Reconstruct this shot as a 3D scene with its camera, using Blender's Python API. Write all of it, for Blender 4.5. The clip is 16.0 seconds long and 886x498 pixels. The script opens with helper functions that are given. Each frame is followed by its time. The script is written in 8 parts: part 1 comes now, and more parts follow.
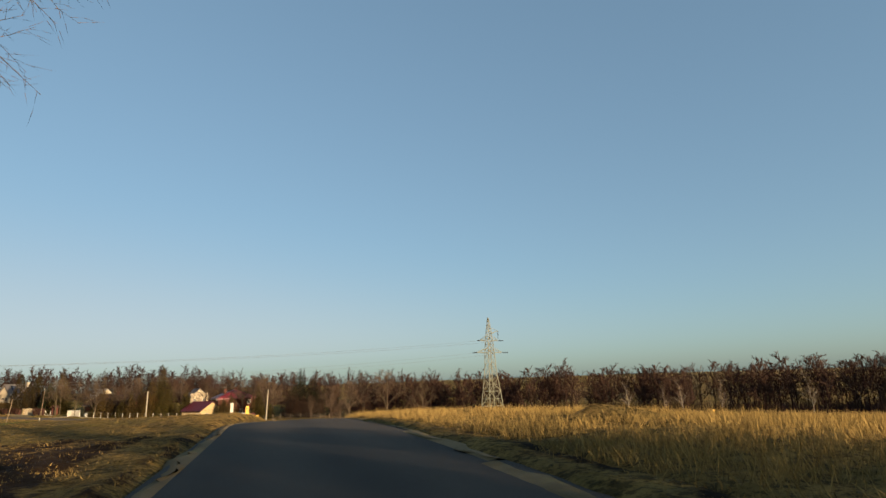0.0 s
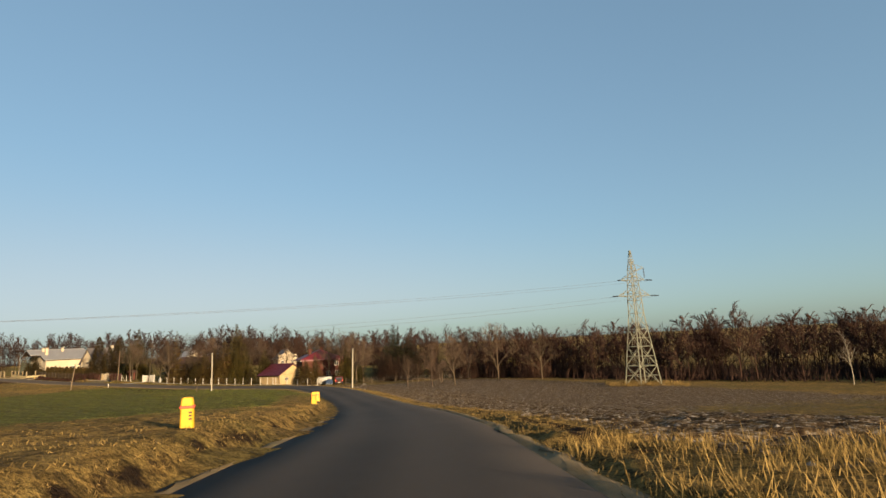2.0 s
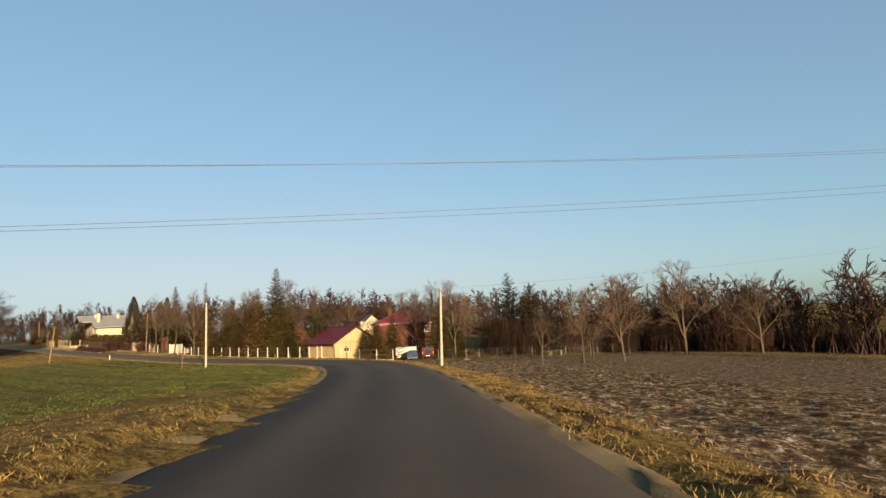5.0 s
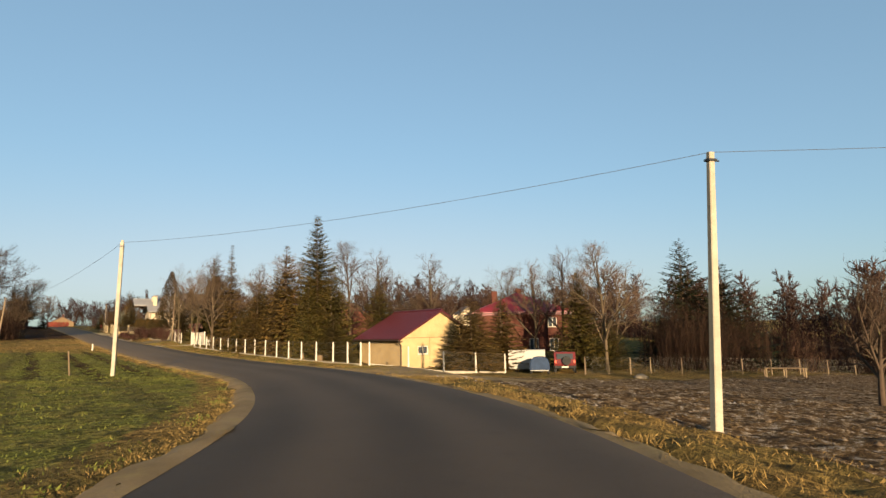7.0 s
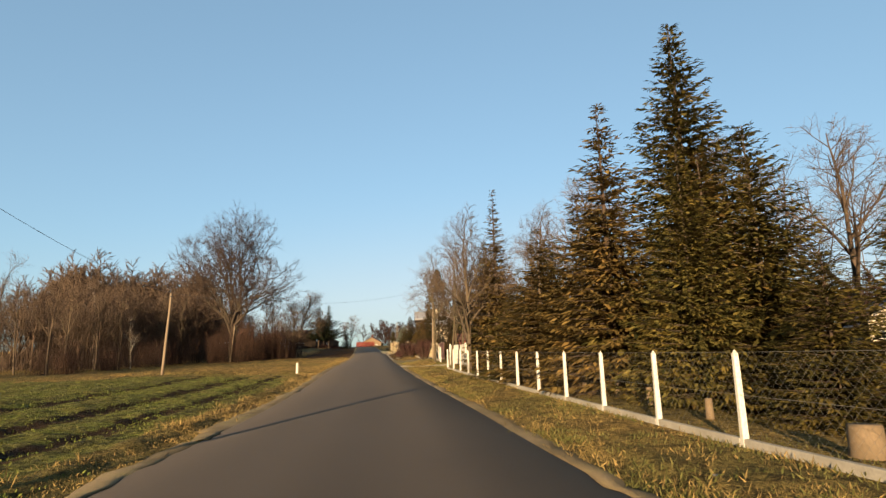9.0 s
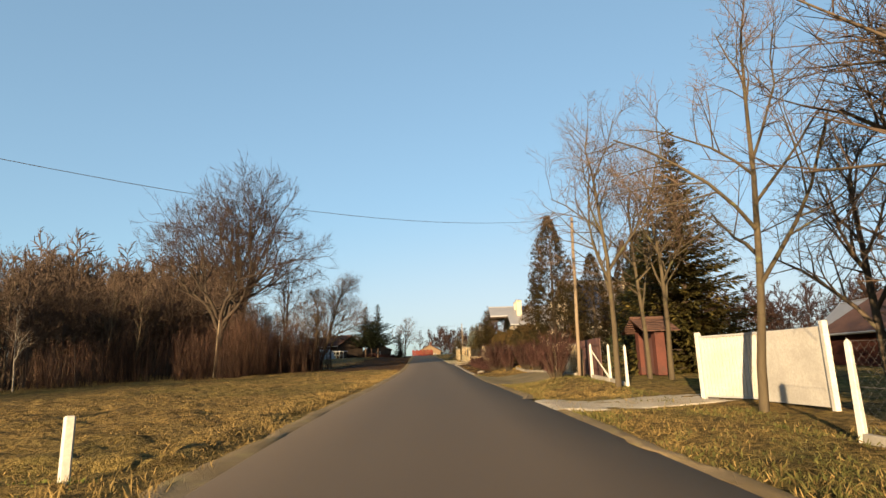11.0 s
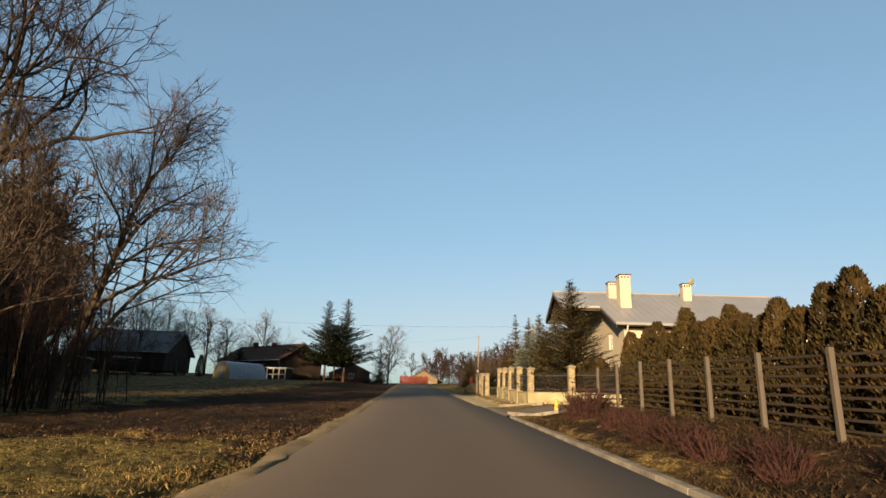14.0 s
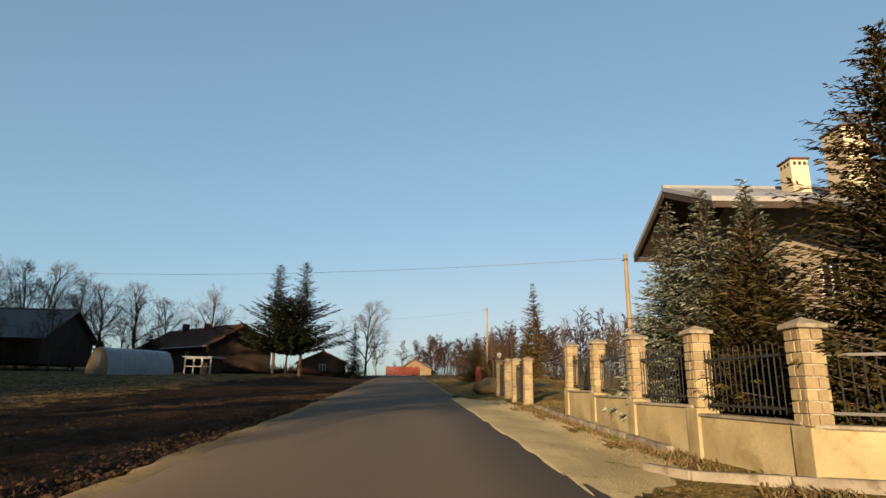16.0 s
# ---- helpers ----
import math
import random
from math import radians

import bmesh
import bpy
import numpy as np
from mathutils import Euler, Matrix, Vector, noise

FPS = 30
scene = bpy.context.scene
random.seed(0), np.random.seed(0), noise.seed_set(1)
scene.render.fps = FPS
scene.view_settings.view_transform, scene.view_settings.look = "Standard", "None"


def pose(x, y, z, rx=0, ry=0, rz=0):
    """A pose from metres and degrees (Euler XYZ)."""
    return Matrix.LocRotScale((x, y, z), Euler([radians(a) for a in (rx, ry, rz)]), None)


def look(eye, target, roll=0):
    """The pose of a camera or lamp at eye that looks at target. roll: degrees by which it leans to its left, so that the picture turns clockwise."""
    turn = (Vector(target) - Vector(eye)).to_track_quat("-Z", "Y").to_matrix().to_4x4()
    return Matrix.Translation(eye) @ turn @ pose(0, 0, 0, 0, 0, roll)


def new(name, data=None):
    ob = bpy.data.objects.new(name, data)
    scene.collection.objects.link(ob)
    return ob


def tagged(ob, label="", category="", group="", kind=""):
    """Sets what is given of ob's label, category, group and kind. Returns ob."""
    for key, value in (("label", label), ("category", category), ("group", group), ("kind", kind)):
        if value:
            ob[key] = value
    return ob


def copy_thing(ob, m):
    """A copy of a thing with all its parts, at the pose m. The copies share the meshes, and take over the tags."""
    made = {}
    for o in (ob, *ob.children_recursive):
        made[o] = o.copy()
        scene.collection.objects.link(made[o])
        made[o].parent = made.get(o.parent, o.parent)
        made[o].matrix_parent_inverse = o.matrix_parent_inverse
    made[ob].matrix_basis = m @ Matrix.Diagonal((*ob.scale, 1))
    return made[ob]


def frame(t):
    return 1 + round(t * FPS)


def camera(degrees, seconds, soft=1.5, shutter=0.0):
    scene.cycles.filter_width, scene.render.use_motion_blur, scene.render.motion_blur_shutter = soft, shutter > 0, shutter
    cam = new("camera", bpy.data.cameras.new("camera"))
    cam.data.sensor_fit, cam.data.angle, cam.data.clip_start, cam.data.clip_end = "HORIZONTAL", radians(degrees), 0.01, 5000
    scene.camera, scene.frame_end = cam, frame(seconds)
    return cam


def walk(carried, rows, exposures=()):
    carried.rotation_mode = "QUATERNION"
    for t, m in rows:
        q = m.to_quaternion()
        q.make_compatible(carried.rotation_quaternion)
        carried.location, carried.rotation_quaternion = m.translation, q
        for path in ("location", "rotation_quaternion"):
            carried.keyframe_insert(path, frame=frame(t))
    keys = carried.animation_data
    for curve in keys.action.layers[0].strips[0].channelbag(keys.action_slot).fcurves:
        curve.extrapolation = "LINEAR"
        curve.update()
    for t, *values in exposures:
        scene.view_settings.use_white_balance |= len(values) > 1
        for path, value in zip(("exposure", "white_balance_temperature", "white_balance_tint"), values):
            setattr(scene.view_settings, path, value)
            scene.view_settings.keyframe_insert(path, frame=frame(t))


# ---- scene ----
cam = camera(75.8, 16.0)
PATH = [
    (0.0, 3.314, 4.609, 1.563, 1.47, 12.98, 2.05),
    (0.5, 1.240, 13.278, 1.711, 4.69, 12.57, 2.10),
    (1.0, -0.884, 20.903, 1.645, 8.14, 11.66, 1.96),
    (1.5, -2.953, 27.977, 1.407, 9.74, 11.34, 2.72),
    (2.0, -4.640, 34.901, 1.071, 10.44, 9.37, 3.05),
    (2.5, -6.026, 41.847, 0.673, 12.80, 7.95, 2.72),
    (3.0, -7.802, 49.447, 0.189, 14.12, 5.98, 2.87),
    (3.5, -10.150, 57.322, -0.391, 16.11, 7.14, 2.96),
    (4.0, -12.921, 64.943, -1.024, 17.71, 7.38, 2.93),
    (4.2, -14.128, 67.936, -1.269, 18.61, 7.41, 2.62),
    (4.9, -18.788, 78.533, -1.986, 20.71, 7.63, 3.02),
    (5.6, -23.991, 89.339, -2.459, 22.86, 7.78, 3.75),
    (6.3, -29.558, 99.835, -2.782, 26.26, 7.94, 3.07),
    (6.5, -31.215, 102.709, -2.863, 27.45, 7.47, 2.62),
    (7.0, -35.586, 109.667, -3.054, 30.71, 8.13, 1.09),
    (7.5, -40.580, 116.358, -3.232, 36.23, 8.71, 0.08),
    (8.0, -46.440, 122.451, -3.401, 44.37, 9.23, -0.91),
    (8.5, -52.938, 127.445, -3.533, 52.29, 10.40, 0.38),
    (9.0, -59.921, 131.509, -3.611, 59.31, 10.68, 1.63),
    (9.7, -70.128, 136.177, -3.625, 65.50, 10.96, 2.62),
    (10.5, -82.030, 140.817, -3.495, 65.71, 10.80, 2.35),
    (11.3, -94.082, 145.476, -3.221, 64.46, 12.30, 1.48),
    (11.5, -97.086, 146.682, -3.144, 64.89, 12.28, 1.85),
    (12.0, -104.477, 149.718, -2.981, 64.51, 15.00, 0.72),
    (12.5, -111.637, 152.709, -2.882, 64.49, 12.37, -0.19),
    (13.0, -118.487, 155.623, -2.804, 64.70, 14.32, -0.42),
    (13.5, -125.089, 158.591, -2.669, 64.42, 14.86, -0.97),
    (14.0, -131.550, 161.592, -2.477, 64.81, 14.75, -1.80),
    (14.5, -137.545, 164.406, -2.278, 63.78, 15.02, -1.15),
    (15.0, -142.867, 166.909, -2.069, 64.16, 14.26, -0.64),
    (15.5, -147.656, 169.209, -1.856, 64.31, 14.55, -1.45),
    (16.0, -152.149, 171.483, -1.658, 64.09, 13.80, -0.95),
]
walk(cam, [(t, pose(x, y, z, 90, 0, yaw) @ pose(0, 0, 0, pitch, 0, 0) @ pose(0, 0, 0, 0, 0, -roll)) for t, x, y, z, yaw, pitch, roll in PATH],
     exposures=((0.0, 1.58), (3.5, 1.72), (7.0, 1.82), (8.5, 1.85), (9.0, 1.98), (11.5, 2.04), (12.5, 1.94), (14.0, 1.82), (16.0, 1.76)))

# ---- sky, sun ----
SUN_ELEVATION, SUN_FROM = 9.0, (0.712, -0.702)  # degrees; the sun stands behind the drive, to its left
world = bpy.data.worlds.new("world")
scene.world = world
world.use_nodes = True
wn = world.node_tree
sky = wn.nodes.new("ShaderNodeTexSky")
sky.sky_type = 'NISHITA'
sky.sun_disc = False
sky.sun_elevation = radians(SUN_ELEVATION)
sky.sun_rotation = math.atan2(SUN_FROM[0], SUN_FROM[1])
sky.altitude, sky.air_density, sky.dust_density, sky.ozone_density = 250, 1.0, 1.3, 1.8
soften = wn.nodes.new("ShaderNodeGamma")  # thin winter haze evens out the sky
soften.inputs[1].default_value = 0.53
tone = wn.nodes.new("ShaderNodeHueSaturation")
tone.inputs["Saturation"].default_value, tone.inputs["Value"].default_value = 0.95, 0.80
wn.links.new(sky.outputs[0], soften.inputs[0])
wn.links.new(soften.outputs[0], tone.inputs["Color"])
tint = wn.nodes.new("ShaderNodeMix")
tint.data_type, tint.blend_type = 'RGBA', 'MULTIPLY'
tint.inputs[0].default_value, tint.inputs[7].default_value = 1.0, (0.73, 0.945, 1.08, 1)
wn.links.new(tone.outputs[0], tint.inputs[6])
pale = wn.nodes.new("ShaderNodeRGBToBW")  # the brightest, lowest part of the sky is whitened by haze
wn.links.new(tint.outputs[2], pale.inputs[0])
near_horizon = wn.nodes.new("ShaderNodeMapRange")
near_horizon.interpolation_type = 'SMOOTHSTEP'
wn.links.new(pale.outputs[0], near_horizon.inputs[0])
for i, v in enumerate((1.2, 1.8, 0.0, 0.5)):
    near_horizon.inputs[i + 1].default_value = v
white = wn.nodes.new("ShaderNodeMix")
white.data_type, white.blend_type = 'RGBA', 'MULTIPLY'
white.inputs[0].default_value, white.inputs[7].default_value = 1.0, (1.0, 0.985, 1.02, 1)
wn.links.new(pale.outputs[0], white.inputs[6])
haze = wn.nodes.new("ShaderNodeMix")
haze.data_type = 'RGBA'
wn.links.new(near_horizon.outputs[0], haze.inputs[0])
wn.links.new(tint.outputs[2], haze.inputs[6])
wn.links.new(white.outputs[2], haze.inputs[7])
wn.links.new(haze.outputs[2], wn.nodes["Background"].inputs[0])
wn.nodes["Background"].inputs[1].default_value = 0.120
sun = new("sun", bpy.data.lights.new("sun", 'SUN'))
sun.data.energy, sun.data.angle, sun.data.color = 5.0, radians(0.55), (1.0, 0.76, 0.48)
sun.matrix_world = look((0, 0, 60), (-SUN_FROM[0], -SUN_FROM[1], 60 - math.tan(radians(SUN_ELEVATION))))


# ---- the lie of the land ----
# Road centre line: x, y, height of the asphalt
ROAD = [(13.5, -52, -1.2), (9.5, -20, -0.35), (5.6, 0, 0.15), (2.1, 11.7, 0.38), (-0.9, 20.8, 0.34), (-3.7, 28.6, 0.10), (-7.3, 42.3, -0.63), (-9.25, 50.1, -1.15), (-11.5, 57.3, -1.70),
        (-18.6, 76.1, -3.15), (-26.0, 92.0, -3.85), (-35.35, 109.3, -4.35), (-42.3, 118.7, -4.58), (-50.7, 125.85, -4.78), (-69.65, 135.45, -4.92),
        (-85.0, 142.1, -4.75), (-101.4, 149.0, -4.33), (-115.0, 155.0, -4.10), (-131.9, 162.4, -3.70), (-149.3, 169.9, -3.10),
        (-159.0, 173.9, -2.75), (-190.0, 186.7, -1.60), (-220.0, 199.0, -0.45),
        (-236.0, 205.6, 0.10), (-250.0, 210.0, 0.50), (-268.0, 210.0, 0.70), (-290.0, 204.0, 0.80), (-345.0, 183.0, 0.80)]
ROAD_HALF = 2.72


def dense_line(knots, step=1.0):
    """Points every step metres along a smooth curve through the knots."""
    k = np.array(knots, float)
    k = np.vstack([2 * k[0] - k[1], k, 2 * k[-1] - k[-2]])
    out = []
    for i in range(1, len(k) - 2):
        a, b, c, d = k[i - 1:i + 3]
        lb, la, ld = np.linalg.norm(c - b), np.linalg.norm(b - a), np.linalg.norm(d - c)
        m0 = lb * ((b - a) / la - (c - a) / (la + lb) + (c - b) / lb)
        m1 = lb * ((c - b) / lb - (d - b) / (lb + ld) + (d - c) / ld)
        u = np.linspace(0, 1, max(2, int(lb / step) + 1), endpoint=False)[:, None]
        out.append((2 * u**3 - 3 * u**2 + 1) * b + (u**3 - 2 * u**2 + u) * m0 + (-2 * u**3 + 3 * u**2) * c + (u**3 - u**2) * m1)
    return np.vstack(out + [k[-2:-1]])


LINE = dense_line(ROAD)
HEAD = np.gradient(LINE[:, :2], axis=0)
HEAD /= np.linalg.norm(HEAD, axis=1)[:, None]
RIGHT = np.stack([HEAD[:, 1], -HEAD[:, 0]], 1)
RUN = np.concatenate([[0], np.cumsum(np.linalg.norm(np.diff(LINE[:, :2], axis=0), axis=1))])


def road_coords(x, y):
    """How far along the road a place lies, and how far to its right."""
    x, y = np.atleast_1d(np.asarray(x, float)), np.atleast_1d(np.asarray(y, float))
    best, near = np.full(x.shape, 1e18), np.zeros(x.shape, int)
    for i in range(0, len(LINE)):
        d = (x - LINE[i, 0])**2 + (y - LINE[i, 1])**2
        hit = d < best
        best[hit], near[hit] = d[hit], i
    dx, dy = x - LINE[near, 0], y - LINE[near, 1]
    side = dx * RIGHT[near, 0] + dy * RIGHT[near, 1]
    along = RUN[near] + dx * HEAD[near, 0] + dy * HEAD[near, 1]
    return along, np.sign(side) * np.sqrt(best)


def ease(a, b, v):
    u = np.clip((v - a) / (b - a), 0, 1)
    return u * u * (3 - 2 * u)


def ground_height(x, y):
    """Height of the land: level with the road beside it, falling away to the right on the first stretch."""
    x, y = np.atleast_1d(np.asarray(x, float)), np.atleast_1d(np.asarray(y, float))
    s, d = road_coords(x, y)
    z = np.interp(s, RUN, LINE[:, 2])
    far, wide = ease(16, 60, -d) * (1 - ease(240, 262, s)), np.zeros_like(z)
    total = np.zeros_like(z)
    for i in range(0, len(LINE), 12):  # away from the road on the inside of the bend the land evens out
        w = 1.0 / ((x - LINE[i, 0])**2 + (y - LINE[i, 1])**2 + 900.0)
        wide, total = wide + w * LINE[i, 2], total + w
    z = z * (1 - far) + wide / total * far
    r = np.maximum(d - 3.0, 0)
    steep, slow = 0.2 * np.minimum(r, 5), 0.07 * np.clip(r - 5, 0, 20) + 0.036 * np.clip(r - 25, 0, 60)
    z = z - steep * ease(85, 140, s) * (1 - ease(180, 203, s)) - slow * ease(30, 95, s) * (1 - ease(200, 225, s))
    z = z + (0.35 + 0.22 * ease(84, 96, s) * (1 - ease(132, 150, s))) * ease(2.5, 3.7, -d) * ease(75, 95, s) * (1 - ease(150, 172, s))
    z = z + (0.5 * ease(3.4, 6.5, d) * ease(250, 268, s) + 0.12 * ease(3.5, 7, d) * ease(205, 228, s)) * (1 - 0.4 * ease(298, 306, s)) * (1 - 0.45 * ease(259, 262.5, s) * (1 - ease(272.5, 276, s)))
    z = z + 0.25 * ease(5, 14, -d) * ease(175, 205, s) * (1 - ease(240, 262, s))
    z = z + 0.5 * ease(5, 14, -d) * ease(322, 350, s)
    z = z - 0.5 * ease(6.5, 11, d) * ease(185, 200, s) * (1 - ease(211, 221, s))
    z = z - 0.10 * ease(2.6, 4.2, np.abs(d))
    return z


def value_noise(x, y, cell, seed):
    """Smooth random heights from 0 to 1 over the plan, with lumps of about one cell."""
    table = np.random.default_rng(seed).uniform(0, 1, (256, 256))
    u, v = np.asarray(x, float) / cell, np.asarray(y, float) / cell
    i, j = np.floor(u).astype(int), np.floor(v).astype(int)
    fu, fv = u - i, v - j
    fu, fv = fu * fu * (3 - 2 * fu), fv * fv * (3 - 2 * fv)
    a, b = table[i % 256, j % 256], table[(i + 1) % 256, j % 256]
    c, e = table[i % 256, (j + 1) % 256], table[(i + 1) % 256, (j + 1) % 256]
    return (a * (1 - fu) + b * fu) * (1 - fv) + (c * (1 - fu) + e * fu) * fv


# stretches of lumpy turf and clods beside the road: along from, to; sideways from, to; height of the lumps
TURF = [(40, 118, -15.0, -2.5, 0.10), (118, 138, -15.0, -2.5, 0.08), (138, 200, -15.0, -3.0, 0.07), (200, 243, -15.0, -3.15, 0.08), (243, 293, -17.0, -3.15, 0.13), (293, 338, -17.0, -3.15, 0.10),
        (48, 80, 1.9, 3.7, 0.06), (60, 100, 3.05, 13.0, 0.14), (100, 193, 3.05, 20.0, 0.15), (201.2, 248.2, 3.05, 5.6, 0.07), (252.4, 261.2, 3.05, 6.4, 0.09), (275.0, 303.0, 3.1, 6.6, 0.10)]


def turf_mask(s, d, row):
    s0, s1, d0, d1, _ = row
    return ease(s0, s0 + 0.8, s) * (1 - ease(s1 - 0.8, s1, s)) * ease(d0, d0 + 0.6, d) * (1 - ease(d1 - 0.6, d1, d))


def turf_rise(x, y, s, d, amp):
    """Tussocks and clods: rounded lumps with narrow gaps between them."""
    fine, mid, wide = value_noise(x, y, 0.30, 1), value_noise(x + 0.4 * y, y, 0.75, 2), value_noise(x, y, 2.2, 3)
    rise = amp * (0.9 * np.sqrt(np.clip(fine - 0.25, 0, 1)) * (0.35 + mid) + 0.7 * (mid - 0.3) * wide)
    ruts = np.exp(-((d + 5.3) / 0.28) ** 2) + np.exp(-((d + 7.3) / 0.32) ** 2) + 0.7 * np.exp(-((d + 9.9) / 0.35) ** 2)
    return rise - 0.10 * ruts * ease(196, 206, s) * (1 - ease(236, 246, s))


def surface_height(x, y):
    """The land with its turf, on which grass stands."""
    x, y = np.atleast_1d(np.asarray(x, float)), np.atleast_1d(np.asarray(y, float))
    s, d = road_coords(x, y)
    z = ground_height(x, y)
    for row in TURF:
        m = turf_mask(s, d, row)
        z = z + m * (0.07 + turf_rise(x, y, s, d, row[4]))
    return z


def land_cover(s, d):
    """How much of each place is crop, frosted soil and bare dirt."""
    crop = ease(6.0, 7.5, -d) * ease(118, 140, s) * (1 - ease(236, 243, s)) * (1 - ease(24, 34, -d) * ease(196, 215, s))
    crop = crop * (1 - ease(62, 66, -d))
    crop = np.maximum(crop, ease(3.6, 4.6, -d) * ease(150, 165, s) * (1 - ease(232, 243, s)))
    crop = np.maximum(crop, 0.45 * ease(7, 9, d) * ease(205, 215, s))
    near = 4.2 + 1.7 * ease(148, 172, s)
    soil = ease(near, near + 1.8, d) * ease(92, 102, s) * (1 - ease(196, 202, s)) * (1 - 0.75 * np.maximum(ease(50, 60, d), 0.85 * ease(14, 30, d) * (1 - ease(128, 150, s))))
    soil = np.maximum(soil, 0.5 * ease(9.0, 13.0, -d) * ease(292, 301, s))
    dirt = 0.8 * ease(3.2, 4.5, -d) * (1 - ease(11, 14, -d)) * (1 - ease(70, 82, s)) + 0.5 * ease(2.5, 2.9, np.abs(d)) * (1 - ease(3.0, 3.4, np.abs(d)))
    dirt = np.maximum(dirt, 0.75 * ease(3.0, 4.0, d) * (1 - ease(6, 7, d)) * ease(274, 280, s) * (1 - ease(303.6, 304.4, s)))
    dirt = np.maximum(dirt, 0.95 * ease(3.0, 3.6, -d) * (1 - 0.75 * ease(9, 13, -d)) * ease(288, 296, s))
    ruts = np.exp(-((d + 5.3) / 0.45) ** 2) + np.exp(-((d + 7.3) / 0.5) ** 2) + 0.8 * np.exp(-((d + 9.9) / 0.5) ** 2)
    dirt = np.maximum(dirt, np.minimum(1, ruts) * ease(196, 206, s) * (1 - ease(236, 246, s)))
    dirt = np.maximum(dirt, 0.55 * ease(3.6, 3.9, d) * (1 - ease(4.3, 4.9, d)) * ease(92, 102, s) * (1 - ease(150, 165, s)))
    return crop, soil, dirt


# ---- materials ----
def mix_colour(nt, fac, a, b, kind='MIX'):
    n = nt.nodes.new("ShaderNodeMix")
    n.data_type, n.blend_type = 'RGBA', kind
    for slot, v in ((0, fac), (6, a), (7, b)):
        if isinstance(v, bpy.types.NodeSocket):
            nt.links.new(v, n.inputs[slot])
        else:
            n.inputs[slot].default_value = v if slot == 0 else (*v, 1)
    return n.outputs[2]


def noise_node(nt, coords, scale, detail=4, rough=0.6, stretch=None, w=0.0):
    if stretch:
        m = nt.nodes.new("ShaderNodeMapping")
        m.inputs[3].default_value = stretch
        nt.links.new(coords, m.inputs[0])
        coords = m.outputs[0]
    n = nt.nodes.new("ShaderNodeTexNoise")
    nt.links.new(coords, n.inputs["Vector"])
    n.inputs["Scale"].default_value, n.inputs["Detail"].default_value, n.inputs["Roughness"].default_value = scale, detail, rough
    return n.outputs["Fac"]


def ramp(nt, value, lo, hi, a=0.0, b=1.0):
    n = nt.nodes.new("ShaderNodeMapRange")
    n.interpolation_type = 'SMOOTHSTEP'
    nt.links.new(value, n.inputs[0])
    for i, v in enumerate((lo, hi, a, b)):
        n.inputs[i + 1].default_value = v
    return n.outputs[0]


def multiply(nt, a, b):
    n = nt.nodes.new("ShaderNodeMath")
    n.operation = 'MULTIPLY'
    for i, v in enumerate((a, b)):
        if isinstance(v, bpy.types.NodeSocket):
            nt.links.new(v, n.inputs[i])
        else:
            n.inputs[i].default_value = v
    return n.outputs[0]


def start_material(name):
    m = bpy.data.materials.new(name)
    m.use_nodes = True
    nt = m.node_tree
    return m, nt, nt.nodes["Principled BSDF"]


def add_bump(nt, bsdf, height, strength, distance):
    b = nt.nodes.new("ShaderNodeBump")
    b.inputs["Strength"].default_value, b.inputs["Distance"].default_value = strength, distance
    nt.links.new(height, b.inputs["Height"])
    nt.links.new(b.outputs[0], bsdf.inputs["Normal"])


def object_coords(nt):
    return nt.nodes.new("ShaderNodeTexCoord").outputs["Object"]


def world_coords(nt):
    return nt.nodes.new("ShaderNodeNewGeometry").outputs["Position"]


def surface(name, base, other, rough=0.8, big=0.6, fine=14.0, stain=None, stain_at=(0.55, 0.75), metal=0.0, bump=0.3, depth=0.01, stretch=None, vary=0.0, by_piece=False):
    """A procedural surface: two colours at a large scale, fine grain, an optional stain, and relief."""
    m, nt, bsdf = start_material(name)
    co = object_coords(nt)
    n1 = noise_node(nt, co, big, 5, 0.6, stretch)
    n2 = noise_node(nt, co, fine, 5, 0.65, stretch)
    c = mix_colour(nt, ramp(nt, n1, 0.35, 0.65), base, other)
    c = mix_colour(nt, ramp(nt, n2, 0.3, 0.7, 0.0, 0.45), c, [v * 0.55 for v in base])
    if stain:
        n3 = noise_node(nt, co, big * 2.3, 6, 0.7)
        c = mix_colour(nt, ramp(nt, n3, *stain_at), c, stain)
    if vary:
        rnd = nt.nodes.new("ShaderNodeNewGeometry").outputs["Random Per Island"] if by_piece else nt.nodes.new("ShaderNodeObjectInfo").outputs["Random"]
        h = nt.nodes.new("ShaderNodeHueSaturation")
        nt.links.new(c, h.inputs["Color"])
        nt.links.new(ramp(nt, rnd, 0, 1, 1 - vary, 1 + vary), h.inputs["Value"])
        nt.links.new(ramp(nt, rnd, 0, 1, 0.5 - vary * 0.05, 0.5 + vary * 0.05), h.inputs["Hue"])
        c = h.outputs[0]
    nt.links.new(c, bsdf.inputs["Base Color"])
    bsdf.inputs["Roughness"].default_value, bsdf.inputs["Metallic"].default_value = rough, metal
    bsdf.inputs["Specular IOR Level"].default_value = 0.12 if rough > 0.7 else 0.4
    if bump:
        add_bump(nt, bsdf, n2, bump, depth)
    return m


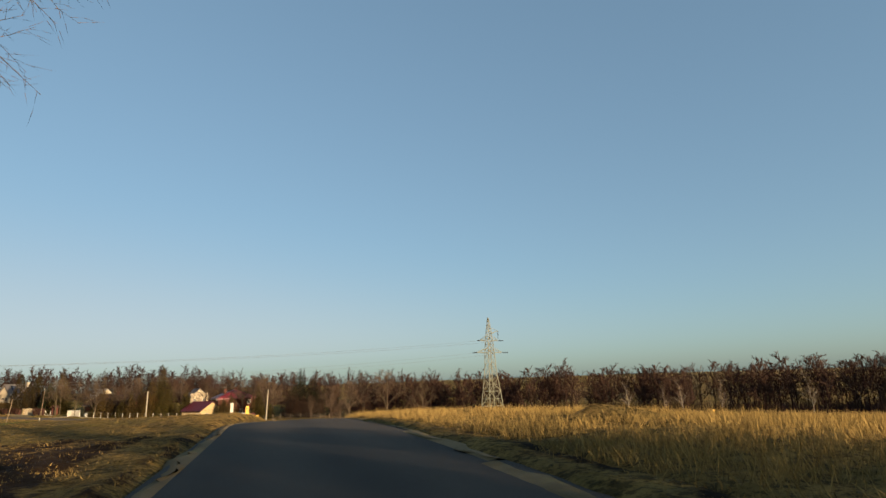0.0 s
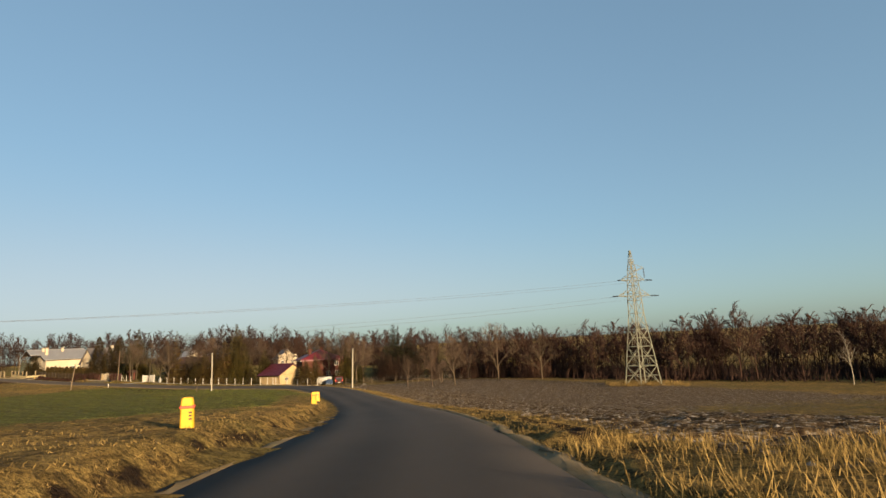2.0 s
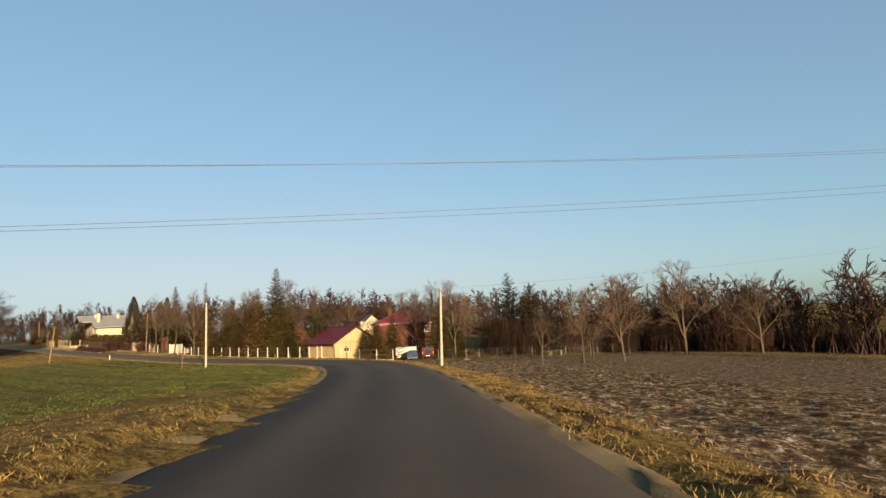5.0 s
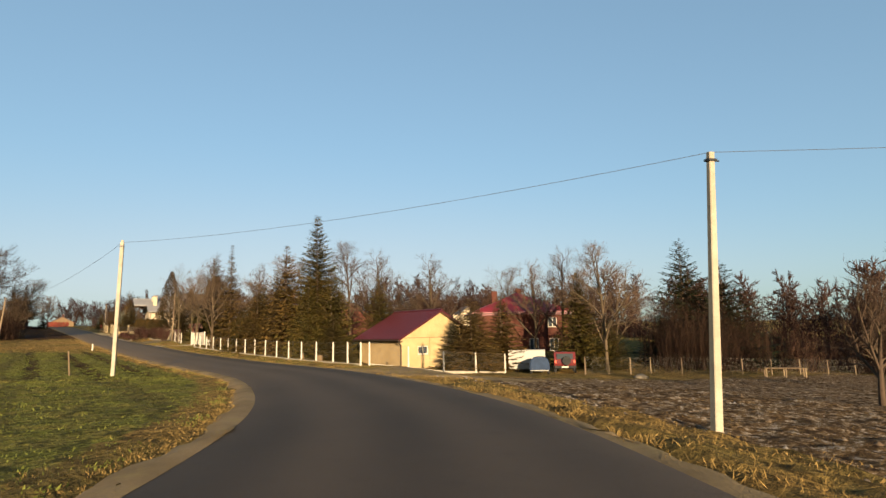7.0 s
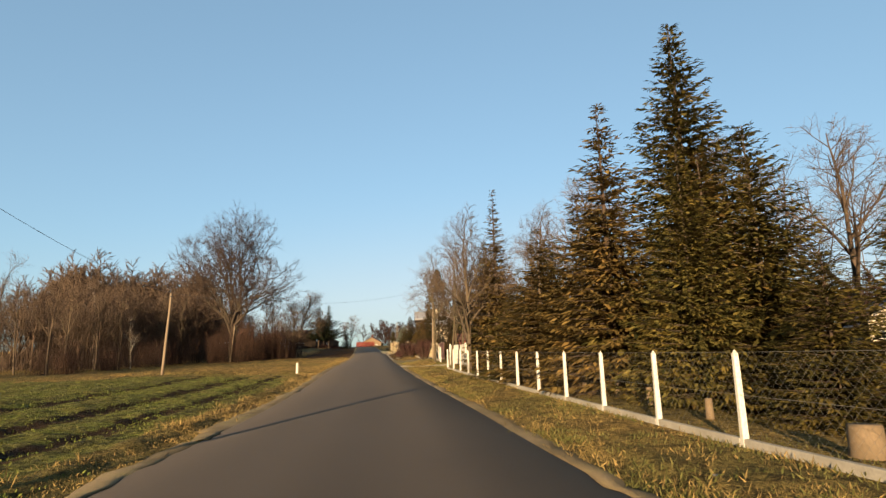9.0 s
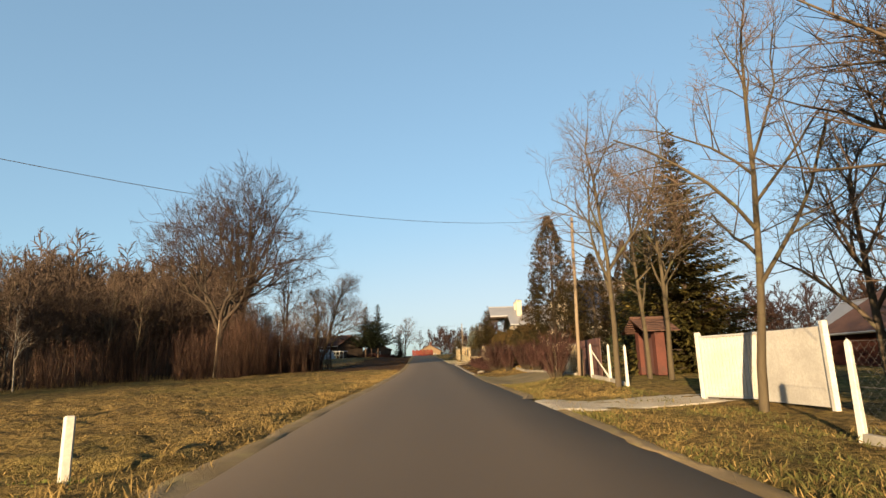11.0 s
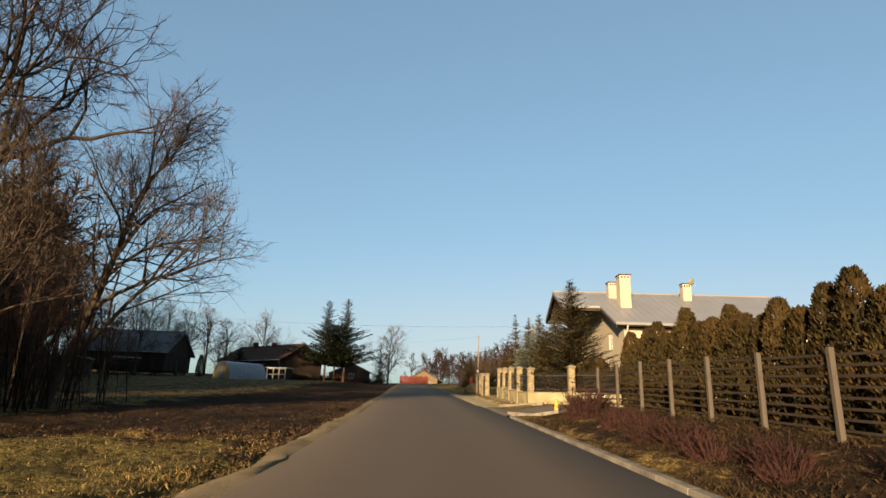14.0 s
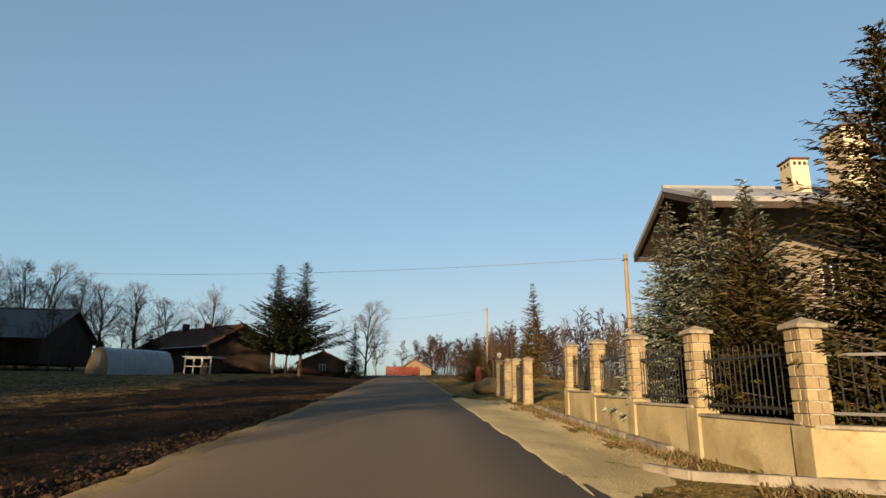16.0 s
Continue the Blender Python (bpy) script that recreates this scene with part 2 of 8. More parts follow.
def foliage(name, dark, light, tip=None, rough=0.75, vary=0.35, glow=0.25):
    """Leaves, needles, blades or twigs: colour varies from piece to piece and from clump to clump, with a little light through them."""
    m, nt, bsdf = start_material(name)
    geo = nt.nodes.new("ShaderNodeNewGeometry")
    co = object_coords(nt)
    n1 = noise_node(nt, co, 0.9, 3)
    c = mix_colour(nt, geo.outputs["Random Per Island"], dark, light)
    if tip:
        c = mix_colour(nt, ramp(nt, n1, 0.45, 0.7, 0.0, 0.85), c, tip)
    h = nt.nodes.new("ShaderNodeHueSaturation")
    nt.links.new(c, h.inputs["Color"])
    nt.links.new(ramp(nt, nt.nodes.new("ShaderNodeObjectInfo").outputs["Random"], 0, 1, 1 - vary, 1 + vary), h.inputs["Value"])
    nt.links.new(h.outputs[0], bsdf.inputs["Base Color"])
    bsdf.inputs["Roughness"].default_value = rough
    bsdf.inputs["Specular IOR Level"].default_value = 0.1
    if glow:
        tr = nt.nodes.new("ShaderNodeBsdfTranslucent")
        nt.links.new(h.outputs[0], tr.inputs[0])
        mx = nt.nodes.new("ShaderNodeMixShader")
        mx.inputs[0].default_value = glow
        nt.links.new(bsdf.outputs[0], mx.inputs[1])
        nt.links.new(tr.outputs[0], mx.inputs[2])
        nt.links.new(mx.outputs[0], nt.nodes["Material Output"].inputs[0])
    return m


def land_material():
    """Winter fields: straw-coloured grass, green crop, frosted clods and bare worn earth, by the cover weights of the land."""
    m, nt, bsdf = start_material("winter_land")
    co = world_coords(nt)
    cover = nt.nodes.new("ShaderNodeVertexColor")
    cover.layer_name = "cover"
    sep = nt.nodes.new("ShaderNodeSeparateColor")
    nt.links.new(cover.outputs[0], sep.inputs[0])
    big, mid, fine = noise_node(nt, co, 0.12, 4), noise_node(nt, co, 1.1, 5, 0.7), noise_node(nt, co, 9, 5, 0.75)
    clod = noise_node(nt, co, 3.2, 4, 0.7)
    tuft = noise_node(nt, co, 2.4, 6, 0.75)
    grass = mix_colour(nt, ramp(nt, mid, 0.3, 0.7), (0.285, 0.182, 0.056), (0.165, 0.102, 0.032))
    grass = mix_colour(nt, ramp(nt, big, 0.42, 0.66, 0, 0.6), grass, (0.0922, 0.0847, 0.0238))
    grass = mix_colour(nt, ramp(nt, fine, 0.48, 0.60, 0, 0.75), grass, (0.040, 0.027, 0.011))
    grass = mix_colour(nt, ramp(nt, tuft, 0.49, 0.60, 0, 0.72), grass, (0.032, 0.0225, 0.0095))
    crop = mix_colour(nt, ramp(nt, mid, 0.35, 0.68), (0.135, 0.140, 0.026), (0.185, 0.150, 0.040))
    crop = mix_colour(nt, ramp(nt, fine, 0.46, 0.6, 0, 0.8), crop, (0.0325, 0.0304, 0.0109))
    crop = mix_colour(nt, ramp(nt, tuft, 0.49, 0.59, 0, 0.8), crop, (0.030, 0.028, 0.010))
    soil = mix_colour(nt, ramp(nt, clod, 0.35, 0.60), (0.030, 0.018, 0.0105), (0.125, 0.082, 0.040))
    soil = mix_colour(nt, multiply(nt, ramp(nt, clod, 0.50, 0.61), ramp(nt, fine, 0.44, 0.58)), soil, (0.33, 0.282, 0.228))
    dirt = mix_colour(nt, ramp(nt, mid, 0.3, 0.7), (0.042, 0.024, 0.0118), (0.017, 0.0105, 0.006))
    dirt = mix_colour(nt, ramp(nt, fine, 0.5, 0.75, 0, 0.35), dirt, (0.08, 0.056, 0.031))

    turn = nt.nodes.new("ShaderNodeMapping")  # wheel and drill lines along the field
    turn.inputs["Rotation"].default_value = (0, 0, radians(-67))
    nt.links.new(co, turn.inputs[0])
    drill = nt.nodes.new("ShaderNodeTexWave")
    drill.inputs["Scale"].default_value, drill.inputs["Distortion"].default_value, drill.inputs["Detail"].default_value, drill.inputs["Detail Scale"].default_value = 0.10, 3.0, 3, 0.5
    nt.links.new(turn.outputs[0], drill.inputs[0])
    crop = mix_colour(nt, ramp(nt, drill.outputs["Fac"], 0.78, 0.93, 0, 0.35), crop, (0.040, 0.028, 0.014))

    def weight(socket):
        n = nt.nodes.new("ShaderNodeMath")
        n.operation = 'ADD'
        nt.links.new(socket, n.inputs[0])
        nt.links.new(ramp(nt, mid, 0.2, 0.8, -0.35, 0.35), n.inputs[1])
        return ramp(nt, n.outputs[0], 0.35, 0.65)
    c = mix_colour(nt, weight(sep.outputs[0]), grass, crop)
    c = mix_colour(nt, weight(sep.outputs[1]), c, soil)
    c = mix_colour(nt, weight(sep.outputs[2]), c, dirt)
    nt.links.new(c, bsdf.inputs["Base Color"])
    bsdf.inputs["Roughness"].default_value = 0.95
    bsdf.inputs["Specular IOR Level"].default_value = 0.04
    add_bump(nt, bsdf, tuft, 1.0, 0.35)
    return m


def asphalt_material():
    """Worn dark asphalt: fine stones, paler wheel tracks along the lane, darker patches."""
    m, nt, bsdf = start_material("worn_asphalt")
    co = world_coords(nt)
    uv = nt.nodes.new("ShaderNodeUVMap")
    uv.uv_map = "lane"
    sep = nt.nodes.new("ShaderNodeSeparateXYZ")
    nt.links.new(uv.outputs[0], sep.inputs[0])
    wave = nt.nodes.new("ShaderNodeTexWave")
    wave.inputs["Scale"].default_value, wave.inputs["Distortion"].default_value, wave.inputs["Detail"].default_value = 0.165, 1.6, 2
    wave.inputs["Detail Scale"].default_value = 0.4
    nt.links.new(uv.outputs[0], wave.inputs[0])
    fine, mid, big = noise_node(nt, co, 60, 4, 0.8), noise_node(nt, co, 2.2, 5, 0.7), noise_node(nt, co, 0.16, 4)
    c = mix_colour(nt, ramp(nt, big, 0.35, 0.65), (0.029, 0.0235, 0.0192), (0.043, 0.0335, 0.0262))
    c = mix_colour(nt, multiply(nt, wave.outputs["Fac"], 0.6), c, (0.068, 0.0515, 0.038))
    c = mix_colour(nt, ramp(nt, mid, 0.5, 0.75, 0, 0.45), c, (0.0302, 0.0249, 0.022))
    older = nt.nodes.new("ShaderNodeMapRange")  # the far stretch is older, paler and browner
    nt.links.new(sep.outputs[1], older.inputs[0])
    for i, v in enumerate((180.0, 236.0, 0.0, 0.66)):
        older.inputs[i + 1].default_value = v
    c = mix_colour(nt, older.outputs[0], c, (0.114, 0.082, 0.053))
    c = mix_colour(nt, ramp(nt, fine, 0.45, 0.8, 0, 0.55), c, (0.116, 0.0951, 0.0742))
    nt.links.new(c, bsdf.inputs["Base Color"])
    bsdf.inputs["Roughness"].default_value = 0.85
    bsdf.inputs["Specular IOR Level"].default_value = 0.12
    add_bump(nt, bsdf, fine, 0.5, 0.012)
    return m


M_LAND, M_ASPHALT = land_material(), asphalt_material()
M_VERGE = surface("sandy_gravel_verge", (0.208, 0.146, 0.0756), (0.123, 0.0851, 0.0397), 0.95, 0.5, 22, (0.189, 0.142, 0.0567), (0.5, 0.7), bump=0.8, depth=0.03)
M_OLDASPHALT = surface("cracked_old_asphalt", (0.115, 0.092, 0.067), (0.145, 0.112, 0.078), 0.9, 0.6, 26, (0.17, 0.127, 0.078), (0.5, 0.7), bump=0.7, depth=0.02)
M_EARTH = surface("sandy_packed_earth", (0.17, 0.125, 0.062), (0.105, 0.076, 0.038), 0.95, 0.7, 20, (0.085, 0.075, 0.028), (0.52, 0.66), bump=0.8, depth=0.03)
M_SANDGRAVEL = surface("sandy_trodden_gravel", (0.40, 0.315, 0.165), (0.27, 0.205, 0.10), 0.95, 0.5, 22, (0.095, 0.082, 0.030), (0.58, 0.70), bump=0.9, depth=0.04)
M_GRAVEL = surface("pale_gravel", (0.379, 0.321, 0.235), (0.275, 0.224, 0.161), 0.95, 0.7, 26, (0.298, 0.23, 0.138), (0.55, 0.72), bump=0.8, depth=0.03)
M_BARK = surface("grey_brown_bark", (0.066, 0.0445, 0.0281), (0.0429, 0.0297, 0.0198), 0.9, 1.2, 18, (0.0726, 0.066, 0.0297), (0.55, 0.7), bump=0.8, depth=0.03, stretch=(1, 1, 0.25), vary=0.2)
M_BARK_DARK = surface("dark_oak_bark", (0.042, 0.029, 0.019), (0.028, 0.020, 0.014), 0.9, 1.2, 18, (0.05, 0.042, 0.02), (0.55, 0.7), bump=0.8, depth=0.03, stretch=(1, 1, 0.25), vary=0.15)
M_BARK_TAN = surface("tan_olive_bark", (0.066, 0.049, 0.0275), (0.043, 0.031, 0.0178), 0.9, 1.2, 18, (0.0715, 0.066, 0.0275), (0.55, 0.7), bump=0.8, depth=0.02, stretch=(1, 1, 0.25))
M_BIRCH = surface("pale_birch_bark", (0.25, 0.21, 0.16), (0.17, 0.135, 0.10), 0.85, 2.0, 9, (0.06, 0.045, 0.0375), (0.58, 0.66), bump=0.3, stretch=(1, 1, 2.5), vary=0.2)
M_TWIG = foliage("bare_twigs", (0.045, 0.03, 0.0195), (0.0975, 0.0638, 0.0405), None, 0.85, 0.25, 0.0)
M_TWIG_OAK = foliage("oak_twigs", (0.017, 0.011, 0.0075), (0.046, 0.029, 0.019), None, 0.85, 0.15, 0.0)
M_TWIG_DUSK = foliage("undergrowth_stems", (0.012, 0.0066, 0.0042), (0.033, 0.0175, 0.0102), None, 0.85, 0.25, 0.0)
M_SHAG = foliage("dense_rusty_sprays", (0.0062, 0.0052, 0.0019), (0.023, 0.0165, 0.0052), (0.038, 0.021, 0.0065), 0.75, 0.15, 0.1)
M_TWIG_RED = foliage("red_brown_twigs", (0.040, 0.0205, 0.013), (0.090, 0.047, 0.028), None, 0.8, 0.2, 0.0)
M_TWIG_FAR = foliage("far_brown_twigs", (0.017, 0.009, 0.0062), (0.043, 0.0225, 0.0145), None, 0.85, 0.2, 0.0)
M_NEEDLE = foliage("spruce_needles", (0.016, 0.0165, 0.0045), (0.092, 0.072, 0.018), (0.135, 0.092, 0.020), 0.7, 0.2, 0.25)
M_NEEDLE_RUST = foliage("winter_brown_needles", (0.034, 0.025, 0.008), (0.112, 0.072, 0.020), (0.138, 0.080, 0.023), 0.75, 0.2, 0.25)
M_NEEDLE_BLUE = foliage("blue_spruce_needles", (0.060, 0.074, 0.058), (0.175, 0.190, 0.140), (0.215, 0.205, 0.145), 0.7, 0.15, 0.15)
M_TWIG_WINE = foliage("wine_red_twigs", (0.019, 0.0078, 0.0062), (0.044, 0.019, 0.013), None, 0.8, 0.2, 0.0)
M_THUJA = foliage("thuja_scales", (0.014, 0.0115, 0.0038), (0.044, 0.028, 0.0082), (0.062, 0.034, 0.010), 0.75, 0.15, 0.15)
M_FIR_DARK = foliage("dark_fir_needles", (0.008, 0.011, 0.0055), (0.026, 0.030, 0.0115), None, 0.7, 0.2, 0.12)
M_NEEDLE_OLIVE = foliage("olive_brown_needles", (0.011, 0.0105, 0.0035), (0.050, 0.038, 0.0105), (0.080, 0.055, 0.014), 0.7, 0.2, 0.15)
M_STRAW = foliage("dry_grass_blades", (0.080, 0.052, 0.018), (0.230, 0.150, 0.049), None, 0.8, 0.1, 0.2)
M_TALLSTRAW = foliage("tall_straw_blades", (0.14, 0.09, 0.028), (0.35, 0.230, 0.076), None, 0.8, 0.1, 0.25)
M_WEED = foliage("winter_weeds", (0.050, 0.052, 0.012), (0.135, 0.112, 0.033), None, 0.8, 0.1, 0.3)
M_CONCRETE = surface("weathered_concrete", (0.295, 0.257, 0.196), (0.225, 0.194, 0.144), 0.9, 1.5, 25, (0.155, 0.133, 0.0981), (0.6, 0.78), bump=0.4, depth=0.006)
M_KERB = surface("grimy_kerb_concrete", (0.2, 0.168, 0.124), (0.144, 0.12, 0.088), 0.9, 1.8, 28, (0.088, 0.068, 0.044), (0.5, 0.7), bump=0.6, depth=0.008, vary=0.15)
M_WHITE = surface("chalky_white_paint", (0.45, 0.405, 0.33), (0.36, 0.323, 0.262), 0.75, 1.2, 22, (0.3, 0.255, 0.188), (0.62, 0.8), bump=0.2, depth=0.004)
M_PLASTER = surface("pale_cream_render", (0.375, 0.308, 0.215), (0.33, 0.268, 0.182), 0.9, 0.5, 30, (0.406, 0.343, 0.242), (0.64, 0.85), bump=0.25, depth=0.004)
M_OSB = surface("ochre_board_wall", (0.345, 0.250, 0.126), (0.285, 0.200, 0.096), 0.85, 0.9, 20, (0.328, 0.226, 0.109), (0.55, 0.75), bump=0.3, depth=0.006)
M_MAROON = surface("maroon_sheet_roof", (0.0492, 0.006, 0.0096), (0.0384, 0.0054, 0.0084), 0.42, 0.6, 18, (0.096, 0.036, 0.03), (0.6, 0.8), bump=0.1, depth=0.003)
M_REDROOF = surface("red_tile_roof", (0.132, 0.0084, 0.012), (0.102, 0.0078, 0.0108), 0.5, 0.8, 12, (0.108, 0.024, 0.018), (0.58, 0.8), bump=0.3, depth=0.01)
M_GREYROOF = surface("grey_sheet_roof", (0.185, 0.176, 0.168), (0.160, 0.153, 0.147), 0.5, 0.5, 16, (0.15, 0.135, 0.12), (0.6, 0.8), bump=0.15, depth=0.004)
M_DARKROOF = surface("dark_slate_roof", (0.060, 0.052, 0.048), (0.085, 0.07, 0.062), 0.6, 0.8, 14, None, bump=0.3, depth=0.008)
M_BROWNROOF = surface("brown_tile_roof", (0.085, 0.0425, 0.0275), (0.06, 0.0325, 0.0225), 0.75, 0.9, 14, (0.045, 0.03, 0.02), (0.55, 0.75), bump=0.4, depth=0.01)
M_BRICK = surface("red_brown_brick", (0.078, 0.027, 0.018), (0.055, 0.021, 0.0145), 0.85, 1.0, 16, (0.042, 0.0252, 0.0189), (0.55, 0.75), bump=0.4, depth=0.008)
M_REDWALL = surface("red_painted_boards", (0.108, 0.018, 0.0101), (0.0828, 0.0151, 0.009), 0.75, 0.7, 14, (0.072, 0.0216, 0.0144), (0.58, 0.8), bump=0.2, depth=0.004)
M_STONE = surface("tan_sandstone", (0.204, 0.153, 0.084), (0.15, 0.111, 0.06), 0.9, 3.0, 24, (0.162, 0.12, 0.066), (0.55, 0.75), bump=0.6, depth=0.012, vary=0.15)
M_PLANK = surface("bleached_planks", (0.413, 0.33, 0.217), (0.33, 0.255, 0.158), 0.85, 2.0, 18, (0.203, 0.143, 0.0825), (0.6, 0.8), bump=0.4, depth=0.006, stretch=(1, 1, 0.12), vary=0.12)
M_DARKPLANK = surface("dark_red_stained_planks", (0.078, 0.029, 0.0195), (0.058, 0.0235, 0.0165), 0.7, 2.0, 18, None, bump=0.4, depth=0.006, stretch=(1, 1, 0.12), vary=0.2)
M_OLDWOOD = surface("grey_weathered_wood", (0.167, 0.122, 0.0756), (0.125, 0.0893, 0.0567), 0.85, 1.5, 20, (0.0648, 0.0459, 0.0297), (0.58, 0.78), bump=0.5, depth=0.008, stretch=(1, 1, 0.15), vary=0.15)
M_POSTGREY = surface("grey_brown_fence_post", (0.075, 0.060, 0.044), (0.052, 0.041, 0.030), 0.85, 1.5, 20, (0.03, 0.024, 0.017), (0.55, 0.75), bump=0.3, depth=0.005, stretch=(1, 1, 0.15))
M_DARKWOOD = surface("dark_tarred_boards", (0.0275, 0.0198, 0.0143), (0.0413, 0.0286, 0.0198), 0.8, 1.2, 16, None, bump=0.4, depth=0.006, stretch=(1, 1, 0.15))
M_STEEL = surface("galvanised_steel", (0.34, 0.33, 0.30), (0.26, 0.25, 0.22), 0.5, 1.5, 20, (0.20, 0.14, 0.08), (0.62, 0.8), metal=0.6, bump=0.1, depth=0.002)
M_NETWIRE = surface("dull_old_wire", (0.16, 0.145, 0.12), (0.12, 0.105, 0.085), 0.7, 1.5, 20, None, metal=0.2, bump=0)
M_PYLON = surface("dull_painted_steel", (0.225, 0.214, 0.15), (0.176, 0.169, 0.12), 0.6, 0.7, 15, (0.143, 0.112, 0.06), (0.6, 0.8), metal=0.2, bump=0.1, depth=0.002)
M_IRON = surface("black_wrought_iron", (0.018, 0.017, 0.016), (0.028, 0.025, 0.022), 0.5, 3, 30, None, metal=0.3, bump=0.1, depth=0.002)
M_CABLE = surface("dark_cable", (0.035, 0.035, 0.036), (0.045, 0.042, 0.04), 0.6, 2, 20, None, bump=0)
M_YELLOW = surface("sun_bleached_yellow_plastic", (0.50, 0.275, 0.0075), (0.455, 0.24, 0.0075), 0.5, 2, 18, (0.374, 0.231, 0.034), (0.66, 0.85), bump=0.1, depth=0.002)
M_RED = surface("faded_red_band", (0.50, 0.07, 0.03), (0.42, 0.06, 0.03), 0.55, 3, 20, None, bump=0.05, depth=0.002)
M_GREYBOX = surface("light_grey_sheet", (0.289, 0.273, 0.241), (0.246, 0.231, 0.204), 0.55, 0.9, 14, (0.189, 0.162, 0.126), (0.62, 0.8), bump=0.1, depth=0.003)
M_FILM = surface("milky_tunnel_film", (0.19, 0.198, 0.205), (0.145, 0.155, 0.165), 0.35, 1.1, 8, (0.126, 0.126, 0.113), (0.55, 0.75), bump=0.4, depth=0.03)
M_CARRED = surface("dull_red_car_paint", (0.085, 0.010, 0.009), (0.075, 0.010, 0.009), 0.25, 2, 30, None, bump=0)
M_TARP = surface("faded_blue_tarpaulin", (0.024, 0.040, 0.075), (0.018, 0.030, 0.056), 0.75, 2.0, 12, (0.04, 0.055, 0.08), (0.6, 0.8), bump=0.5, depth=0.02)
M_BLACK = surface("black_rubber", (0.018, 0.018, 0.018), (0.026, 0.025, 0.024), 0.8, 3, 30, None, bump=0.2, depth=0.003)
M_LOG = surface("cut_log_wood", (0.132, 0.09, 0.051), (0.096, 0.066, 0.036), 0.85, 3, 20, None, bump=0.3, depth=0.006)
M_ROCK = surface("field_stone", (0.21, 0.175, 0.126), (0.154, 0.126, 0.091), 0.9, 2.5, 16, None, bump=0.6, depth=0.02)
M_SNOW = surface("old_snow", (0.432, 0.456, 0.492), (0.36, 0.396, 0.444), 0.7, 2.5, 14, (0.21, 0.198, 0.18), (0.62, 0.8), bump=0.4, depth=0.02)
M_LITTER = surface("brown_leaf_litter", (0.08, 0.05, 0.0275), (0.05, 0.0325, 0.0175), 0.95, 1.5, 24, None, bump=0.9, depth=0.03)
M_SOLAR = surface("solar_glass", (0.015, 0.02, 0.035), (0.02, 0.025, 0.04), 0.12, 1, 10, None, bump=0)


def glass_material():
    m, nt, bsdf = start_material("window_glass")
    bsdf.inputs["Base Color"].default_value = (0.03, 0.035, 0.04, 1)
    bsdf.inputs["Roughness"].default_value = 0.06
    return m


M_GLASS = glass_material()


